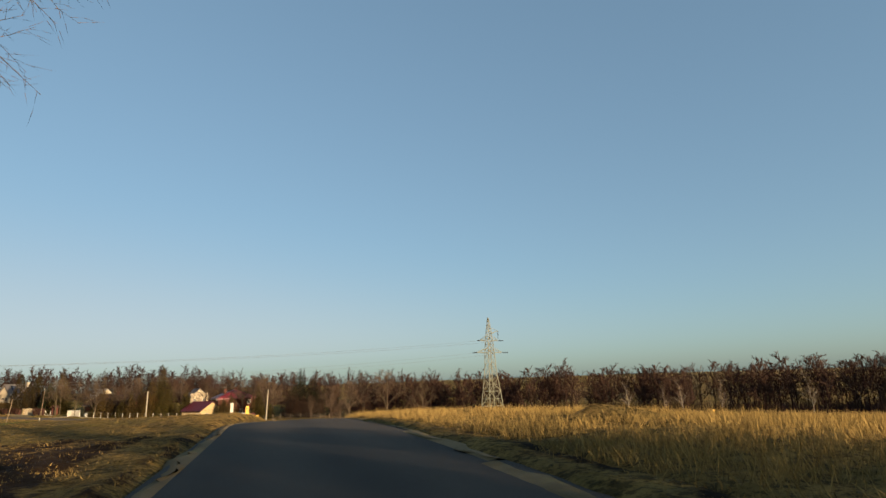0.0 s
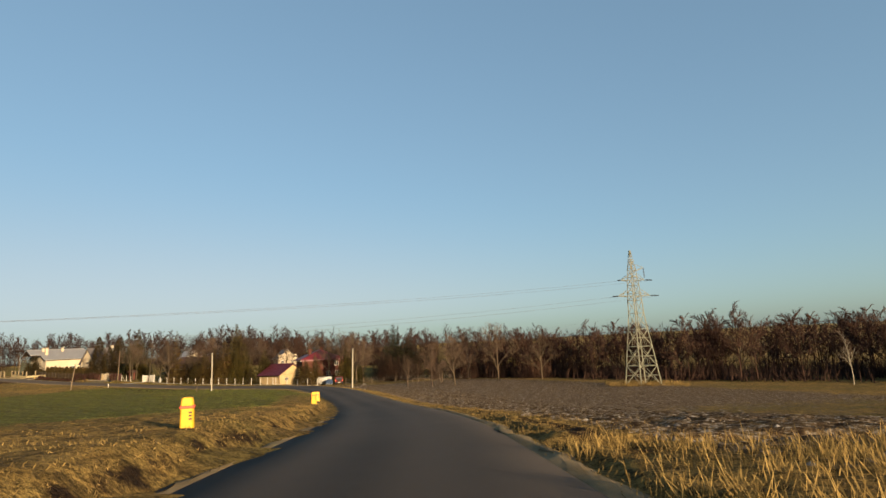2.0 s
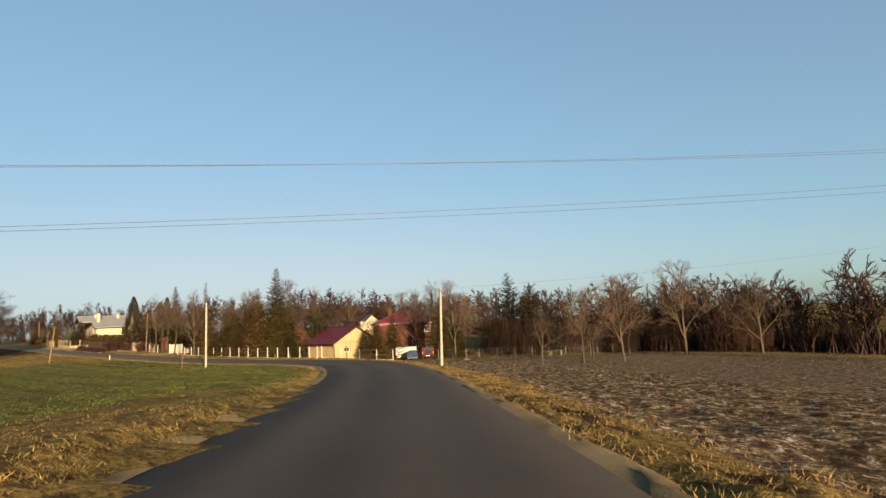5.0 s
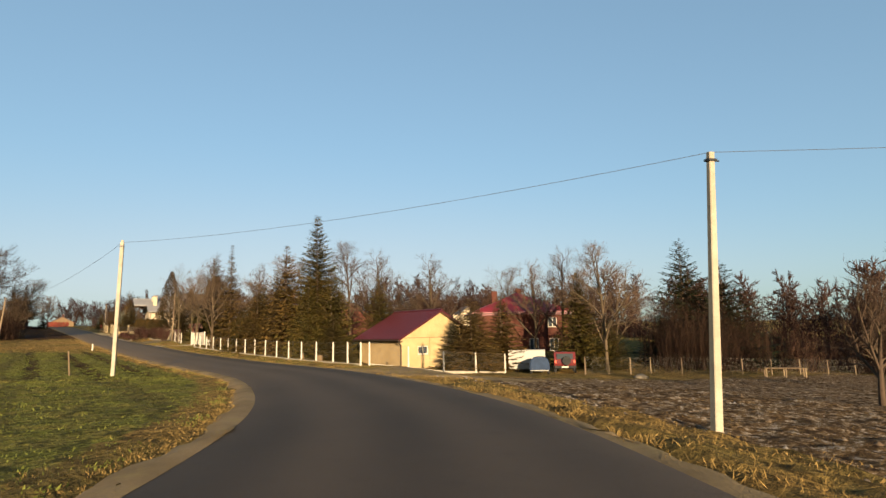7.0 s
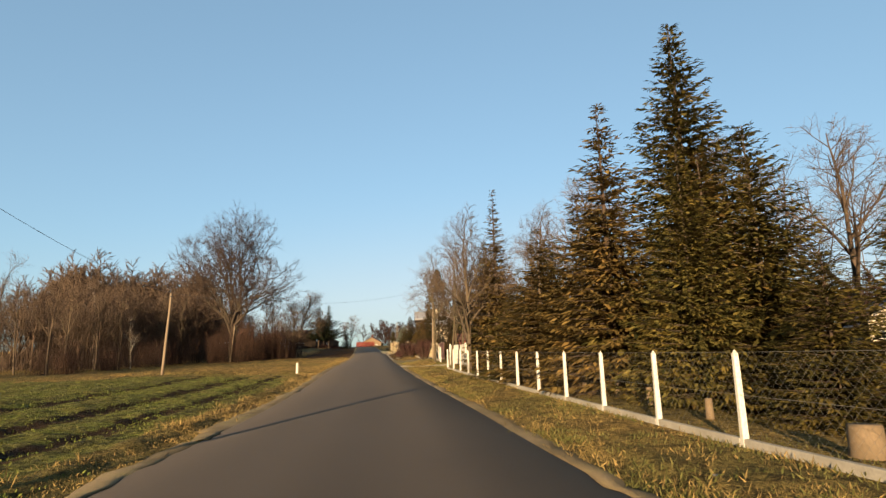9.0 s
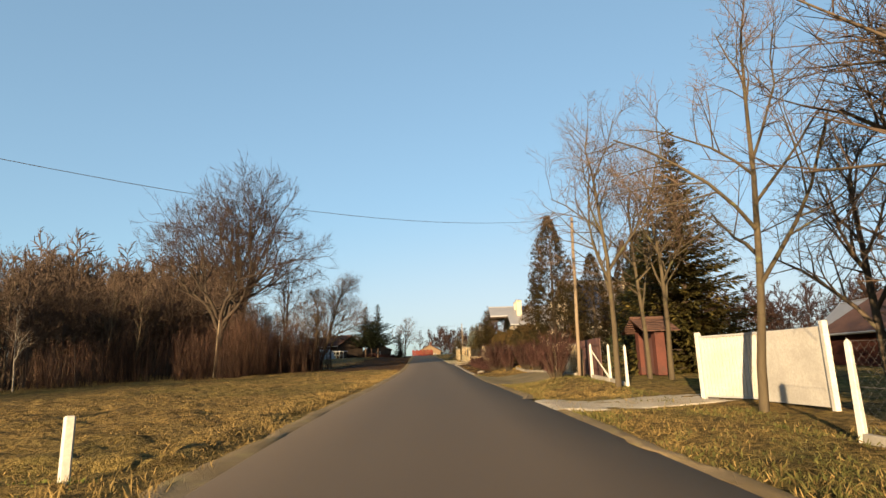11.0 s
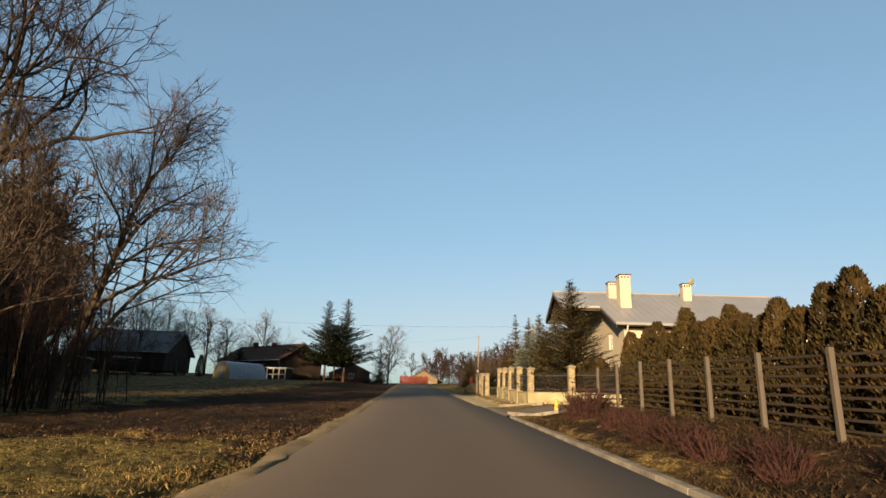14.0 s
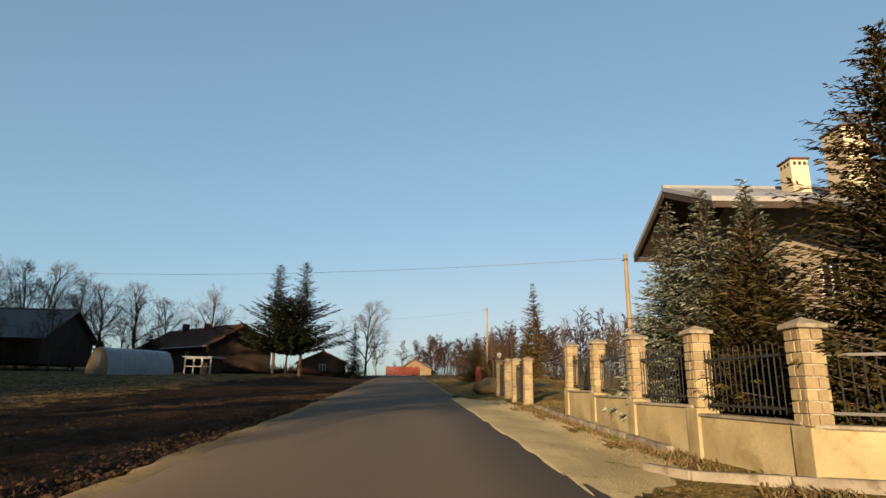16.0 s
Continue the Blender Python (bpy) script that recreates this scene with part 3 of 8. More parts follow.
# ---- shapes ----
class Shape:
    """Vertices and faces, gathered in metres and turned into one mesh."""

    def __init__(self):
        self.v, self.f, self.n = [], [], 0

    def add(self, verts, faces, m=None):
        verts = np.asarray(verts, float).reshape(-1, 3)
        if m is not None:
            m = np.array(m)
            verts = verts @ m[:3, :3].T + m[:3, 3]
        self.v.append(verts)
        self.f.extend([[i + self.n for i in face] for face in faces])
        self.n += len(verts)
        return self

    def box(self, x0, y0, z0, x1, y1, z1, c=0.0, m=None):
        """A box, its edges broken by c."""
        lo, hi = (min(x0, x1), min(y0, y1), min(z0, z1)), (max(x0, x1), max(y0, y1), max(z0, z1))
        if not c:
            v = [(hi[0] if i & 1 else lo[0], hi[1] if i & 2 else lo[1], hi[2] if i & 4 else lo[2]) for i in range(8)]
            return self.add(v, [(0, 2, 3, 1), (4, 5, 7, 6), (0, 1, 5, 4), (2, 6, 7, 3), (0, 4, 6, 2), (1, 3, 7, 5)], m)
        v = []
        for i in range(8):
            s = [1 if i & 1 else 0, 1 if i & 2 else 0, 1 if i & 4 else 0]
            for a in range(3):
                v.append([(hi[k] if s[k] else lo[k]) + (0 if k == a else (-c if s[k] else c)) for k in range(3)])
        f = []
        for a in range(3):
            b, d = (a + 1) % 3, (a + 2) % 3
            for s in (0, 1):
                i = [s << a | p << b | q << d for p, q in ((0, 0), (1, 0), (1, 1), (0, 1))]
                q = [k * 3 + a for k in i]
                f.append(q if s else q[::-1])
            for p in (0, 1):
                for q in (0, 1):
                    k0, k1 = p << b | q << d, 1 << a | p << b | q << d
                    e = [k0 * 3 + b, k1 * 3 + b, k1 * 3 + d, k0 * 3 + d]
                    f.append(e if p ^ q else e[::-1])
        for i in range(8):
            t = [i * 3, i * 3 + 1, i * 3 + 2]
            f.append(t if bin(i).count("1") % 2 else t[::-1])
        return self.add(v, f, m)

    def tube(self, points, radii, sides=8, caps=True, m=None):
        """A round bar through the points."""
        p = np.asarray(points, float)
        r = np.full(len(p), radii) if np.isscalar(radii) else np.asarray(radii, float)
        t = np.gradient(p, axis=0)
        t /= np.linalg.norm(t, axis=1)[:, None]
        ref = np.array([0, 0, 1.0]) if abs(t[0, 2]) < 0.9 else np.array([1.0, 0, 0])
        v = []
        for i in range(len(p)):
            a = np.cross(t[i], ref)
            a /= np.linalg.norm(a)
            b = np.cross(t[i], a)
            for k in range(sides):
                w = 2 * math.pi * k / sides
                v.append(p[i] + r[i] * (math.cos(w) * a + math.sin(w) * b))
        f = []
        for i in range(len(p) - 1):
            for k in range(sides):
                k2 = (k + 1) % sides
                f.append((i * sides + k, (i + 1) * sides + k, (i + 1) * sides + k2, i * sides + k2))
        if caps:
            f.append(tuple(range(sides)))
            f.append(tuple(range(len(v) - 1, len(v) - sides - 1, -1)))
        return self.add(v, f, m)

    def prism(self, outline, y0, y1, m=None):
        """An outline of (x, z), run from y0 to y1."""
        n = len(outline)
        v = [(x, y0, z) for x, z in outline] + [(x, y1, z) for x, z in outline]
        f = [tuple(range(n)), tuple(range(2 * n - 1, n - 1, -1))]
        f += [(i, n + i, n + (i + 1) % n, (i + 1) % n) for i in range(n)]
        return self.add(v, f, m)

    def lathe(self, profile, sides=16, m=None):
        """A profile of (radius, z), turned about the z axis."""
        v = [(r * math.cos(2 * math.pi * k / sides), r * math.sin(2 * math.pi * k / sides), z) for r, z in profile for k in range(sides)]
        f = []
        for i in range(len(profile) - 1):
            for k in range(sides):
                k2 = (k + 1) % sides
                f.append((i * sides + k, i * sides + k2, (i + 1) * sides + k2, (i + 1) * sides + k))
        f.append(tuple(range(sides - 1, -1, -1)))
        f.append(tuple(range(len(v) - sides, len(v))))
        return self.add(v, f, m)

    def mesh(self, name, material, smooth=False, weld=False):
        me = bpy.data.meshes.new(name)
        me.from_pydata(np.vstack(self.v).tolist() if self.v else [], [], self.f)
        if weld:
            bm = bmesh.new()
            bm.from_mesh(me)
            bmesh.ops.remove_doubles(bm, verts=bm.verts, dist=0.0005)
            bm.to_mesh(me)
            bm.free()
        me.materials.append(material)
        if smooth:
            me.polygons.foreach_set("use_smooth", [True] * len(me.polygons))
        me.update()
        return me


def thing(name, label, category, x=0, y=0, z=0, yaw=0, group="", kind=""):
    ob = new(name)
    ob.empty_display_size = 0.3
    ob.matrix_basis = pose(x, y, z, 0, 0, yaw)
    return tagged(ob, label, category, group, kind)


def part(name, shape, material, parent, label="", smooth=False):
    ob = new(name, shape.mesh(name, material, smooth) if isinstance(shape, Shape) else shape)
    ob.parent = parent
    return tagged(ob, label) if label else ob


def piece(name, me, parent, m):
    """One of many alike pieces, on a shared mesh."""
    ob = new(name, me)
    ob.parent = parent
    ob.matrix_basis = m
    return ob


def single(name, shape, material, label, category, x=0, y=0, z=0, yaw=0, group="", kind="", smooth=False):
    ob = new(name, shape.mesh(name, material, smooth) if isinstance(shape, Shape) else shape)
    ob.matrix_basis = pose(x, y, z, 0, 0, yaw)
    return tagged(ob, label, category, group, kind)


def fast_mesh(name, verts, faces, material, smooth=False):
    """A mesh of equal faces (all triangles or all quads) from arrays."""
    me = bpy.data.meshes.new(name)
    verts, faces = np.asarray(verts, np.float32), np.asarray(faces, np.int32)
    k = faces.shape[1]
    me.vertices.add(len(verts))
    me.vertices.foreach_set("co", verts.ravel())
    me.loops.add(faces.size)
    me.loops.foreach_set("vertex_index", faces.ravel())
    me.polygons.add(len(faces))
    me.polygons.foreach_set("loop_start", np.arange(0, faces.size, k, dtype=np.int32))
    me.polygons.foreach_set("loop_total", np.full(len(faces), k, np.int32))
    if smooth:
        me.polygons.foreach_set("use_smooth", [True] * len(faces))
    me.materials.append(material)
    me.update(calc_edges=True)
    me.validate()
    return me


def height_at(x, y):
    return float(ground_height(x, y)[0])


def by_road(s, d):
    """The place s metres along the road and d to its right."""
    x, y = np.interp(s, RUN, LINE[:, 0]), np.interp(s, RUN, LINE[:, 1])
    rx, ry = np.interp(s, RUN, RIGHT[:, 0]), np.interp(s, RUN, RIGHT[:, 1])
    n = math.hypot(rx, ry)
    return float(x + d * rx / n), float(y + d * ry / n)


def road_yaw(s):
    """The turn, in degrees, of a thing whose y axis runs along the road."""
    hx, hy = np.interp(s, RUN, HEAD[:, 0]), np.interp(s, RUN, HEAD[:, 1])
    return math.degrees(math.atan2(-hx, hy))


# ---- land and road ----
def build_land():
    core_x, core_y = np.arange(-262, 62.1, 1.2), np.arange(-42, 262.1, 1.2)
    far = 60 * 1.35 ** np.arange(1, 15)
    xs = np.concatenate([-262 - far[::-1] + 60, core_x, 62 + far - 60])
    ys = np.concatenate([-42 - far[::-1] + 60, core_y, 262 + far - 60])
    gx, gy = np.meshgrid(xs, ys)
    s, d = road_coords(gx.ravel(), gy.ravel())
    z = ground_height(gx.ravel(), gy.ravel())
    rng = np.random.default_rng(3)
    rough = rng.normal(0, 1, z.shape)
    field = ease(4.5, 9, np.abs(d))
    z = z + 0.035 * rough * field - 0.07 * (1 - ease(2.6, 3.6, np.abs(d)))
    # tussocky dump of earth beside the first bend, and a shallow ditch on the right
    z = z - 0.35 * np.exp(-((d - 5.2) / 0.9) ** 2) * ease(80, 90, s) * (1 - ease(175, 190, s))
    z = z + 0.25 * np.maximum(rough, 0) * np.exp(-((d - 7.5) / 1.6) ** 2) * ease(64, 70, s) * (1 - ease(92, 100, s))
    for s0, s1, d1 in ((262.5, 272.0, 6.6), (304.2, 309.5, 9.0), (311.0, 332.0, 4.3), (193.5, 200.5, 12)):
        z = z - 0.13 * ease(s0 + 0.3, s0 + 1.5, s) * (1 - ease(s1 - 1.5, s1 - 0.3, s)) * ease(2.2, 2.6, d) * (1 - ease(d1 - 1.3, d1 - 0.3, d))
    nx, ny = len(xs), len(ys)
    i = np.arange(nx * ny).reshape(ny, nx)
    quads = np.stack([i[:-1, :-1], i[:-1, 1:], i[1:, 1:], i[1:, :-1]], -1).reshape(-1, 4)
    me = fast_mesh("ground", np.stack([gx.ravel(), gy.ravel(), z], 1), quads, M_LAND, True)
    crop, soil, dirt = land_cover(s, d)
    att = me.color_attributes.new("cover", 'FLOAT_COLOR', 'POINT')
    att.data.foreach_set("color", np.stack([crop, soil, dirt, np.ones_like(s)], 1).astype(np.float32).ravel())
    ground = tagged(new("ground", me), "rolling winter fields with straw-coloured grass, green crop and frosted clods", "ground", kind="structure")
    return ground


def ribbon(name, s0, s1, section, material, label, category, step=1.0, wobble=0.0, seed=0, kind="structure", follow=False):
    """A strip along the road with a cross-section of (offset, height); follow: the outer points lie on the land."""
    rng = np.random.default_rng(seed)
    run = np.arange(s0, s1 + 0.01, step)
    pts = []
    sway = np.convolve(rng.normal(0, 1, len(run) + 8), np.ones(5) / 5, 'valid')[:len(run)] * wobble
    for k, s in enumerate(run):
        zc = np.interp(s, RUN, LINE[:, 2])
        for j, (d, h) in enumerate(section):
            e = d + (sway[k] * (1 if d > 0 else -1) + rng.normal(0, wobble * 0.3) if wobble and 0 < j < len(section) - 1 or (wobble and abs(d) > 3) else 0)
            x, y = by_road(s, e)
            pts.append((x, y, zc + h))
    pts = np.array(pts)
    n = len(section)
    if follow:
        g = ground_height(pts[:, 0], pts[:, 1])
        _, dd = road_coords(pts[:, 0], pts[:, 1])
        off = np.tile([h for _, h in section], len(run))
        w = ease(2.75, 3.2, np.abs(dd))
        pts[:, 2] = pts[:, 2] * (1 - w) + (g + off) * w
    i = np.arange(len(run) * n).reshape(len(run), n)
    q = np.stack([i[:-1, :-1], i[:-1, 1:], i[1:, 1:], i[1:, :-1]], -1).reshape(-1, 4)
    if section[-1][0] < section[0][0]:
        q = q[:, ::-1]
    me = fast_mesh(name, pts, q, material, True)
    uv = me.uv_layers.new(name="lane")
    lane = np.stack([np.tile([d for d, _ in section], len(run)), np.repeat(run, n)], 1)
    uv.data.foreach_set("uv", lane[q.ravel()].astype(np.float32).ravel())
    return tagged(new(name, me), label, category, kind=kind)


def build_turf(row, label, seed):
    """A lumpy sheet of turf or clods over one stretch of the land; its rim dips under the ground."""
    s0, s1, d0, d1, amp = row
    run, off = np.arange(s0, s1 + 0.01, 0.22), np.arange(d0, d1 + 0.01, 0.2)
    gs, gd = np.meshgrid(run, off, indexing='ij')
    gs, gd = gs.ravel(), gd.ravel()
    rng = np.random.default_rng(seed)
    gs, gd = gs + rng.uniform(-0.07, 0.07, gs.shape), gd + rng.uniform(-0.06, 0.06, gd.shape)
    rx, ry = np.interp(gs, RUN, RIGHT[:, 0]), np.interp(gs, RUN, RIGHT[:, 1])
    n = np.hypot(rx, ry)
    x, y = np.interp(gs, RUN, LINE[:, 0]) + gd * rx / n, np.interp(gs, RUN, LINE[:, 1]) + gd * ry / n
    m = turf_mask(gs, gd, row)
    z = ground_height(x, y) + m * (0.07 + turf_rise(x, y, gs, gd, amp)) - 0.14 * (1 - m)
    i = np.arange(len(run) * len(off)).reshape(len(run), len(off))
    q = np.stack([i[:-1, :-1], i[1:, :-1], i[1:, 1:], i[:-1, 1:]], -1).reshape(-1, 4)[:, ::-1]
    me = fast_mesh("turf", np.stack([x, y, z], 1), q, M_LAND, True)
    crop, soil, dirt = land_cover(gs, gd)
    att = me.color_attributes.new("cover", 'FLOAT_COLOR', 'POINT')
    att.data.foreach_set("color", np.stack([crop, soil, dirt, np.ones_like(gs)], 1).astype(np.float32).ravel())
    return tagged(new("turf", me), label, "turf", kind="structure")


ground = build_land()
for k, row in enumerate(TURF):
    build_turf(row, ("matted straw-coloured turf with dark gaps", "straw and green turf beside the bend", "low green crop with bare patches", "green crop crossed by muddy wheel ruts", "tussocky straw-coloured meadow", "frosted brown clods of a bare field",
                     "grass creeping over the edge of the asphalt", "rough bank of dry grass", "frosted clods of the ploughed plot", "short golden grass before the post fence", "trodden grass beside the gate", "dark littered earth under the shrubs")[k], 40 + k)
H = ROAD_HALF
road = ribbon("road", 0, RUN[-1] - 2, [(-H, -0.06), (-H + 0.06, -0.004), (-1.2, 0.03), (0, 0.045), (1.2, 0.03), (H - 0.06, -0.004), (H, -0.06)], M_ASPHALT,
              "narrow worn grey asphalt country road without markings", "road")
for k, (s0, s1, w, e) in enumerate(((0, 130, 0.26, 0.38), (130, 138, 0.26, 0.27), (138, 146, 0.26, 0.16), (146, 160, 0.3, 0.05), (160, 172, 0.4, 0.12), (172, 204, 0.42, 0.15), (204, 214, 0.42, 0.1), (214, 395, 0.42, 0.05))):
    ribbon("verge_left_%d" % (k + 1), s0, s1, [(-H + e, 0.004 if e > 0.1 else -0.012), (-H + e - 0.13, 0.03 if e > 0.1 else 0.005), (-H + e - w * 0.6, 0.03 if e > 0.1 else 0.015), (-H + e - w, 0.0), (-H + e - w - 0.25, -0.12)], M_VERGE,
           "sandy gravel edge beside the asphalt", "verge", 0.35, 0.16, 1 + k, follow=True)
for k, (s0, s1, e) in enumerate(((0, 66, 0.95), (66, 72, 0.75), (72, 78, 0.5), (78, 84, 0.25), (84, 193.6, 0.05), (200.3, 248.6, 0.05), (252.0, 262.4, 0.05), (272.2, 276.9, 0.05), (303.0, 304.3, 0.05), (333.0, 395, 0.05))):
    up = 0.025 if e > 0.1 else 0.0
    ribbon("verge_right_%d" % (k + 1), s0, s1, [(H - e, -0.012 + up), (H - e + 0.10, 0.005 + up), (H - e + 0.18, 0.015 + up), (H - e + 0.28, 0.005 + up), (H - e + 0.55, -0.09)], M_VERGE,
           "sandy gravel edge beside the asphalt", "verge", 0.35, 0.16, 2 + k, follow=True)


# ---- plants ----
def prisms(p0, p1, r0, r1, sides):
    """Tapered bars between pairs of points, as one set of quads."""
    p0, p1 = np.asarray(p0, float), np.asarray(p1, float)
    t = p1 - p0
    t /= np.maximum(np.linalg.norm(t, axis=1), 1e-6)[:, None]
    ref = np.where(np.abs(t[:, 2:3]) < 0.9, [[0, 0, 1.0]], [[1.0, 0, 0]])
    a = np.cross(t, ref)
    a /= np.linalg.norm(a, axis=1)[:, None]
    b = np.cross(t, a)
    rings = []
    for p, r in ((p0, r0), (p1, r1)):
        for k in range(sides):
            w = 2 * math.pi * k / sides
            rings.append(p + np.asarray(r)[:, None] * (math.cos(w) * a + math.sin(w) * b))
    v = np.stack(rings, 1).reshape(-1, 3)
    base = np.arange(len(p0))[:, None] * (2 * sides)
    f = np.concatenate([base + np.array([[k, sides + k, sides + (k + 1) % sides, (k + 1) % sides]]) for k in range(sides)])
    return v, f


def spikes(p0, p1, r):
    """Three-sided tapering twigs: triangles."""
    v, _ = prisms(p0, p1, r, np.zeros(len(p0)), 3)
    v = v.reshape(-1, 6, 3)[:, :4].reshape(-1, 3)
    base = np.arange(len(p0))[:, None] * 4
    f = np.concatenate([base + np.array([[k, 3, (k + 1) % 3]]) for k in range(3)])
    return v, f


def kites(p, along, across, length, width, fold=0.25):
    """Small folded blades: two triangles each. p: foot; along, across: unit directions."""
    up = np.cross(along, across)
    mid = p + along * (length * 0.45)[:, None] - up * (fold * width)[:, None]
    l, r = mid + across * (width * 0.5)[:, None], mid - across * (width * 0.5)[:, None]
    tip = p + along * length[:, None]
    v = np.stack([p, l, tip, r], 1).reshape(-1, 3)
    base = np.arange(len(p))[:, None] * 4
    return v, np.concatenate([base + [[0, 1, 2]], base + [[0, 2, 3]]])


def unit(v):
    return v / np.maximum(np.linalg.norm(v, axis=-1, keepdims=True), 1e-9)


def grow(rng, height, clear=0.25, spread=0.42, counts=(7, 6, 6, 4), trunk=0.02, rise=0.5, lean=0.03, twig=0.006, fork=False, segs=(6, 4, 3, 2, 1)):
    """Limbs of a bare tree: bars as (from, to, radius, radius, level)."""
    bars = []

    def limb(p, way, length, r, level):
        n = segs[min(level, 4)]
        pts, q, w = [p], p.copy(), way.copy()
        bend = rng.normal(0, 0.16 if level else lean, 3)
        for i in range(n):
            w = unit(w + bend * 0.6 + rng.normal(0, 0.13 if level else 0.05, 3) + np.array([0, 0, (rise * 0.28 if level else 0.25)]))
            q = q + w * length / n
            pts.append(q)
        rad = np.linspace(r, r * (0.35 if level < len(counts) else 0.1), n + 1)
        for i in range(n):
            bars.append((pts[i], pts[i + 1], rad[i], rad[i + 1], level))
        if level >= len(counts):
            return
        c = counts[level]
        lo = clear if level == 0 else 0.25
        for k in range(c):
            u = lo + (1 - lo) * (k + rng.uniform(0.1, 0.9)) / c
            u = min(u, 0.99)
            x = u * n
            i = int(x)
            at = pts[i] + (pts[i + 1] - pts[i]) * (x - i)
            ax = unit(pts[i + 1] - pts[i])
            turn = rng.uniform(0, 2 * math.pi) if level else 2.4 * k + rng.normal(0, 0.4)
            side = unit(np.cross(ax, [0.3, 0.2, 1.0] if abs(ax[2]) < 0.9 else [1.0, 0, 0]))
            side = side * math.cos(turn) + np.cross(ax, side) * math.sin(turn)
            open_ = rng.uniform(0.55, 1.05) * (1.0 if level else 1.0 - 0.45 * u)
            w2 = unit(ax * math.cos(open_) + side * math.sin(open_))
            if level == 0:
                l2 = height * spread * (1.15 - 0.65 * ((u - lo) / (1 - lo))) * rng.uniform(0.75, 1.15)
            else:
                l2 = length * rng.uniform(0.45, 0.72) * (1.2 - 0.5 * u)
            r2 = max(twig, (rad[i] * (0.62 if level == 0 else 0.55)))
            limb(at, w2, l2, r2, level + 1)
        if level == 0 and not fork:
            limb(pts[-1], unit(w + rng.normal(0, 0.2, 3)), height * 0.22, rad[-1], 1)

    limb(np.zeros(3), np.array([0, 0, 1.0]), height * (0.72 if not fork else 0.45), height * trunk, 0)
    return bars


def bare_meshes(seed, twig_material=None, bark=None, sides=5, **kw):
    """The trunk with its limbs, and the crown of twigs, of one bare tree."""
    rng = np.random.default_rng(seed)
    bars = grow(rng, **kw)
    last = len(kw.get("counts", (7, 6, 6, 4)))
    thick = [b for b in bars if b[4] < last - 1]
    thin = [b for b in bars if b[4] == last - 1]
    fine = [b for b in bars if b[4] == last]
    v, f = prisms([b[0] for b in thick], [b[1] for b in thick], [b[2] for b in thick], [b[3] for b in thick], sides)
    trunk = fast_mesh("trunk", v, f, bark or M_BARK, True)
    v1, f1 = prisms([b[0] for b in thin], [b[1] for b in thin], [b[2] for b in thin], [b[3] for b in thin], 3)
    f1 = np.concatenate([f1[:, [0, 1, 2]], f1[:, [0, 2, 3]]])
    v2, f2 = spikes([b[0] for b in fine], [b[1] for b in fine], [max(b[2], kw.get("twig", 0.006)) for b in fine])
    crown = fast_mesh("crown", np.vstack([v1, v2]), np.vstack([f1, f2 + len(v1)]), twig_material or M_TWIG)
    return trunk, crown


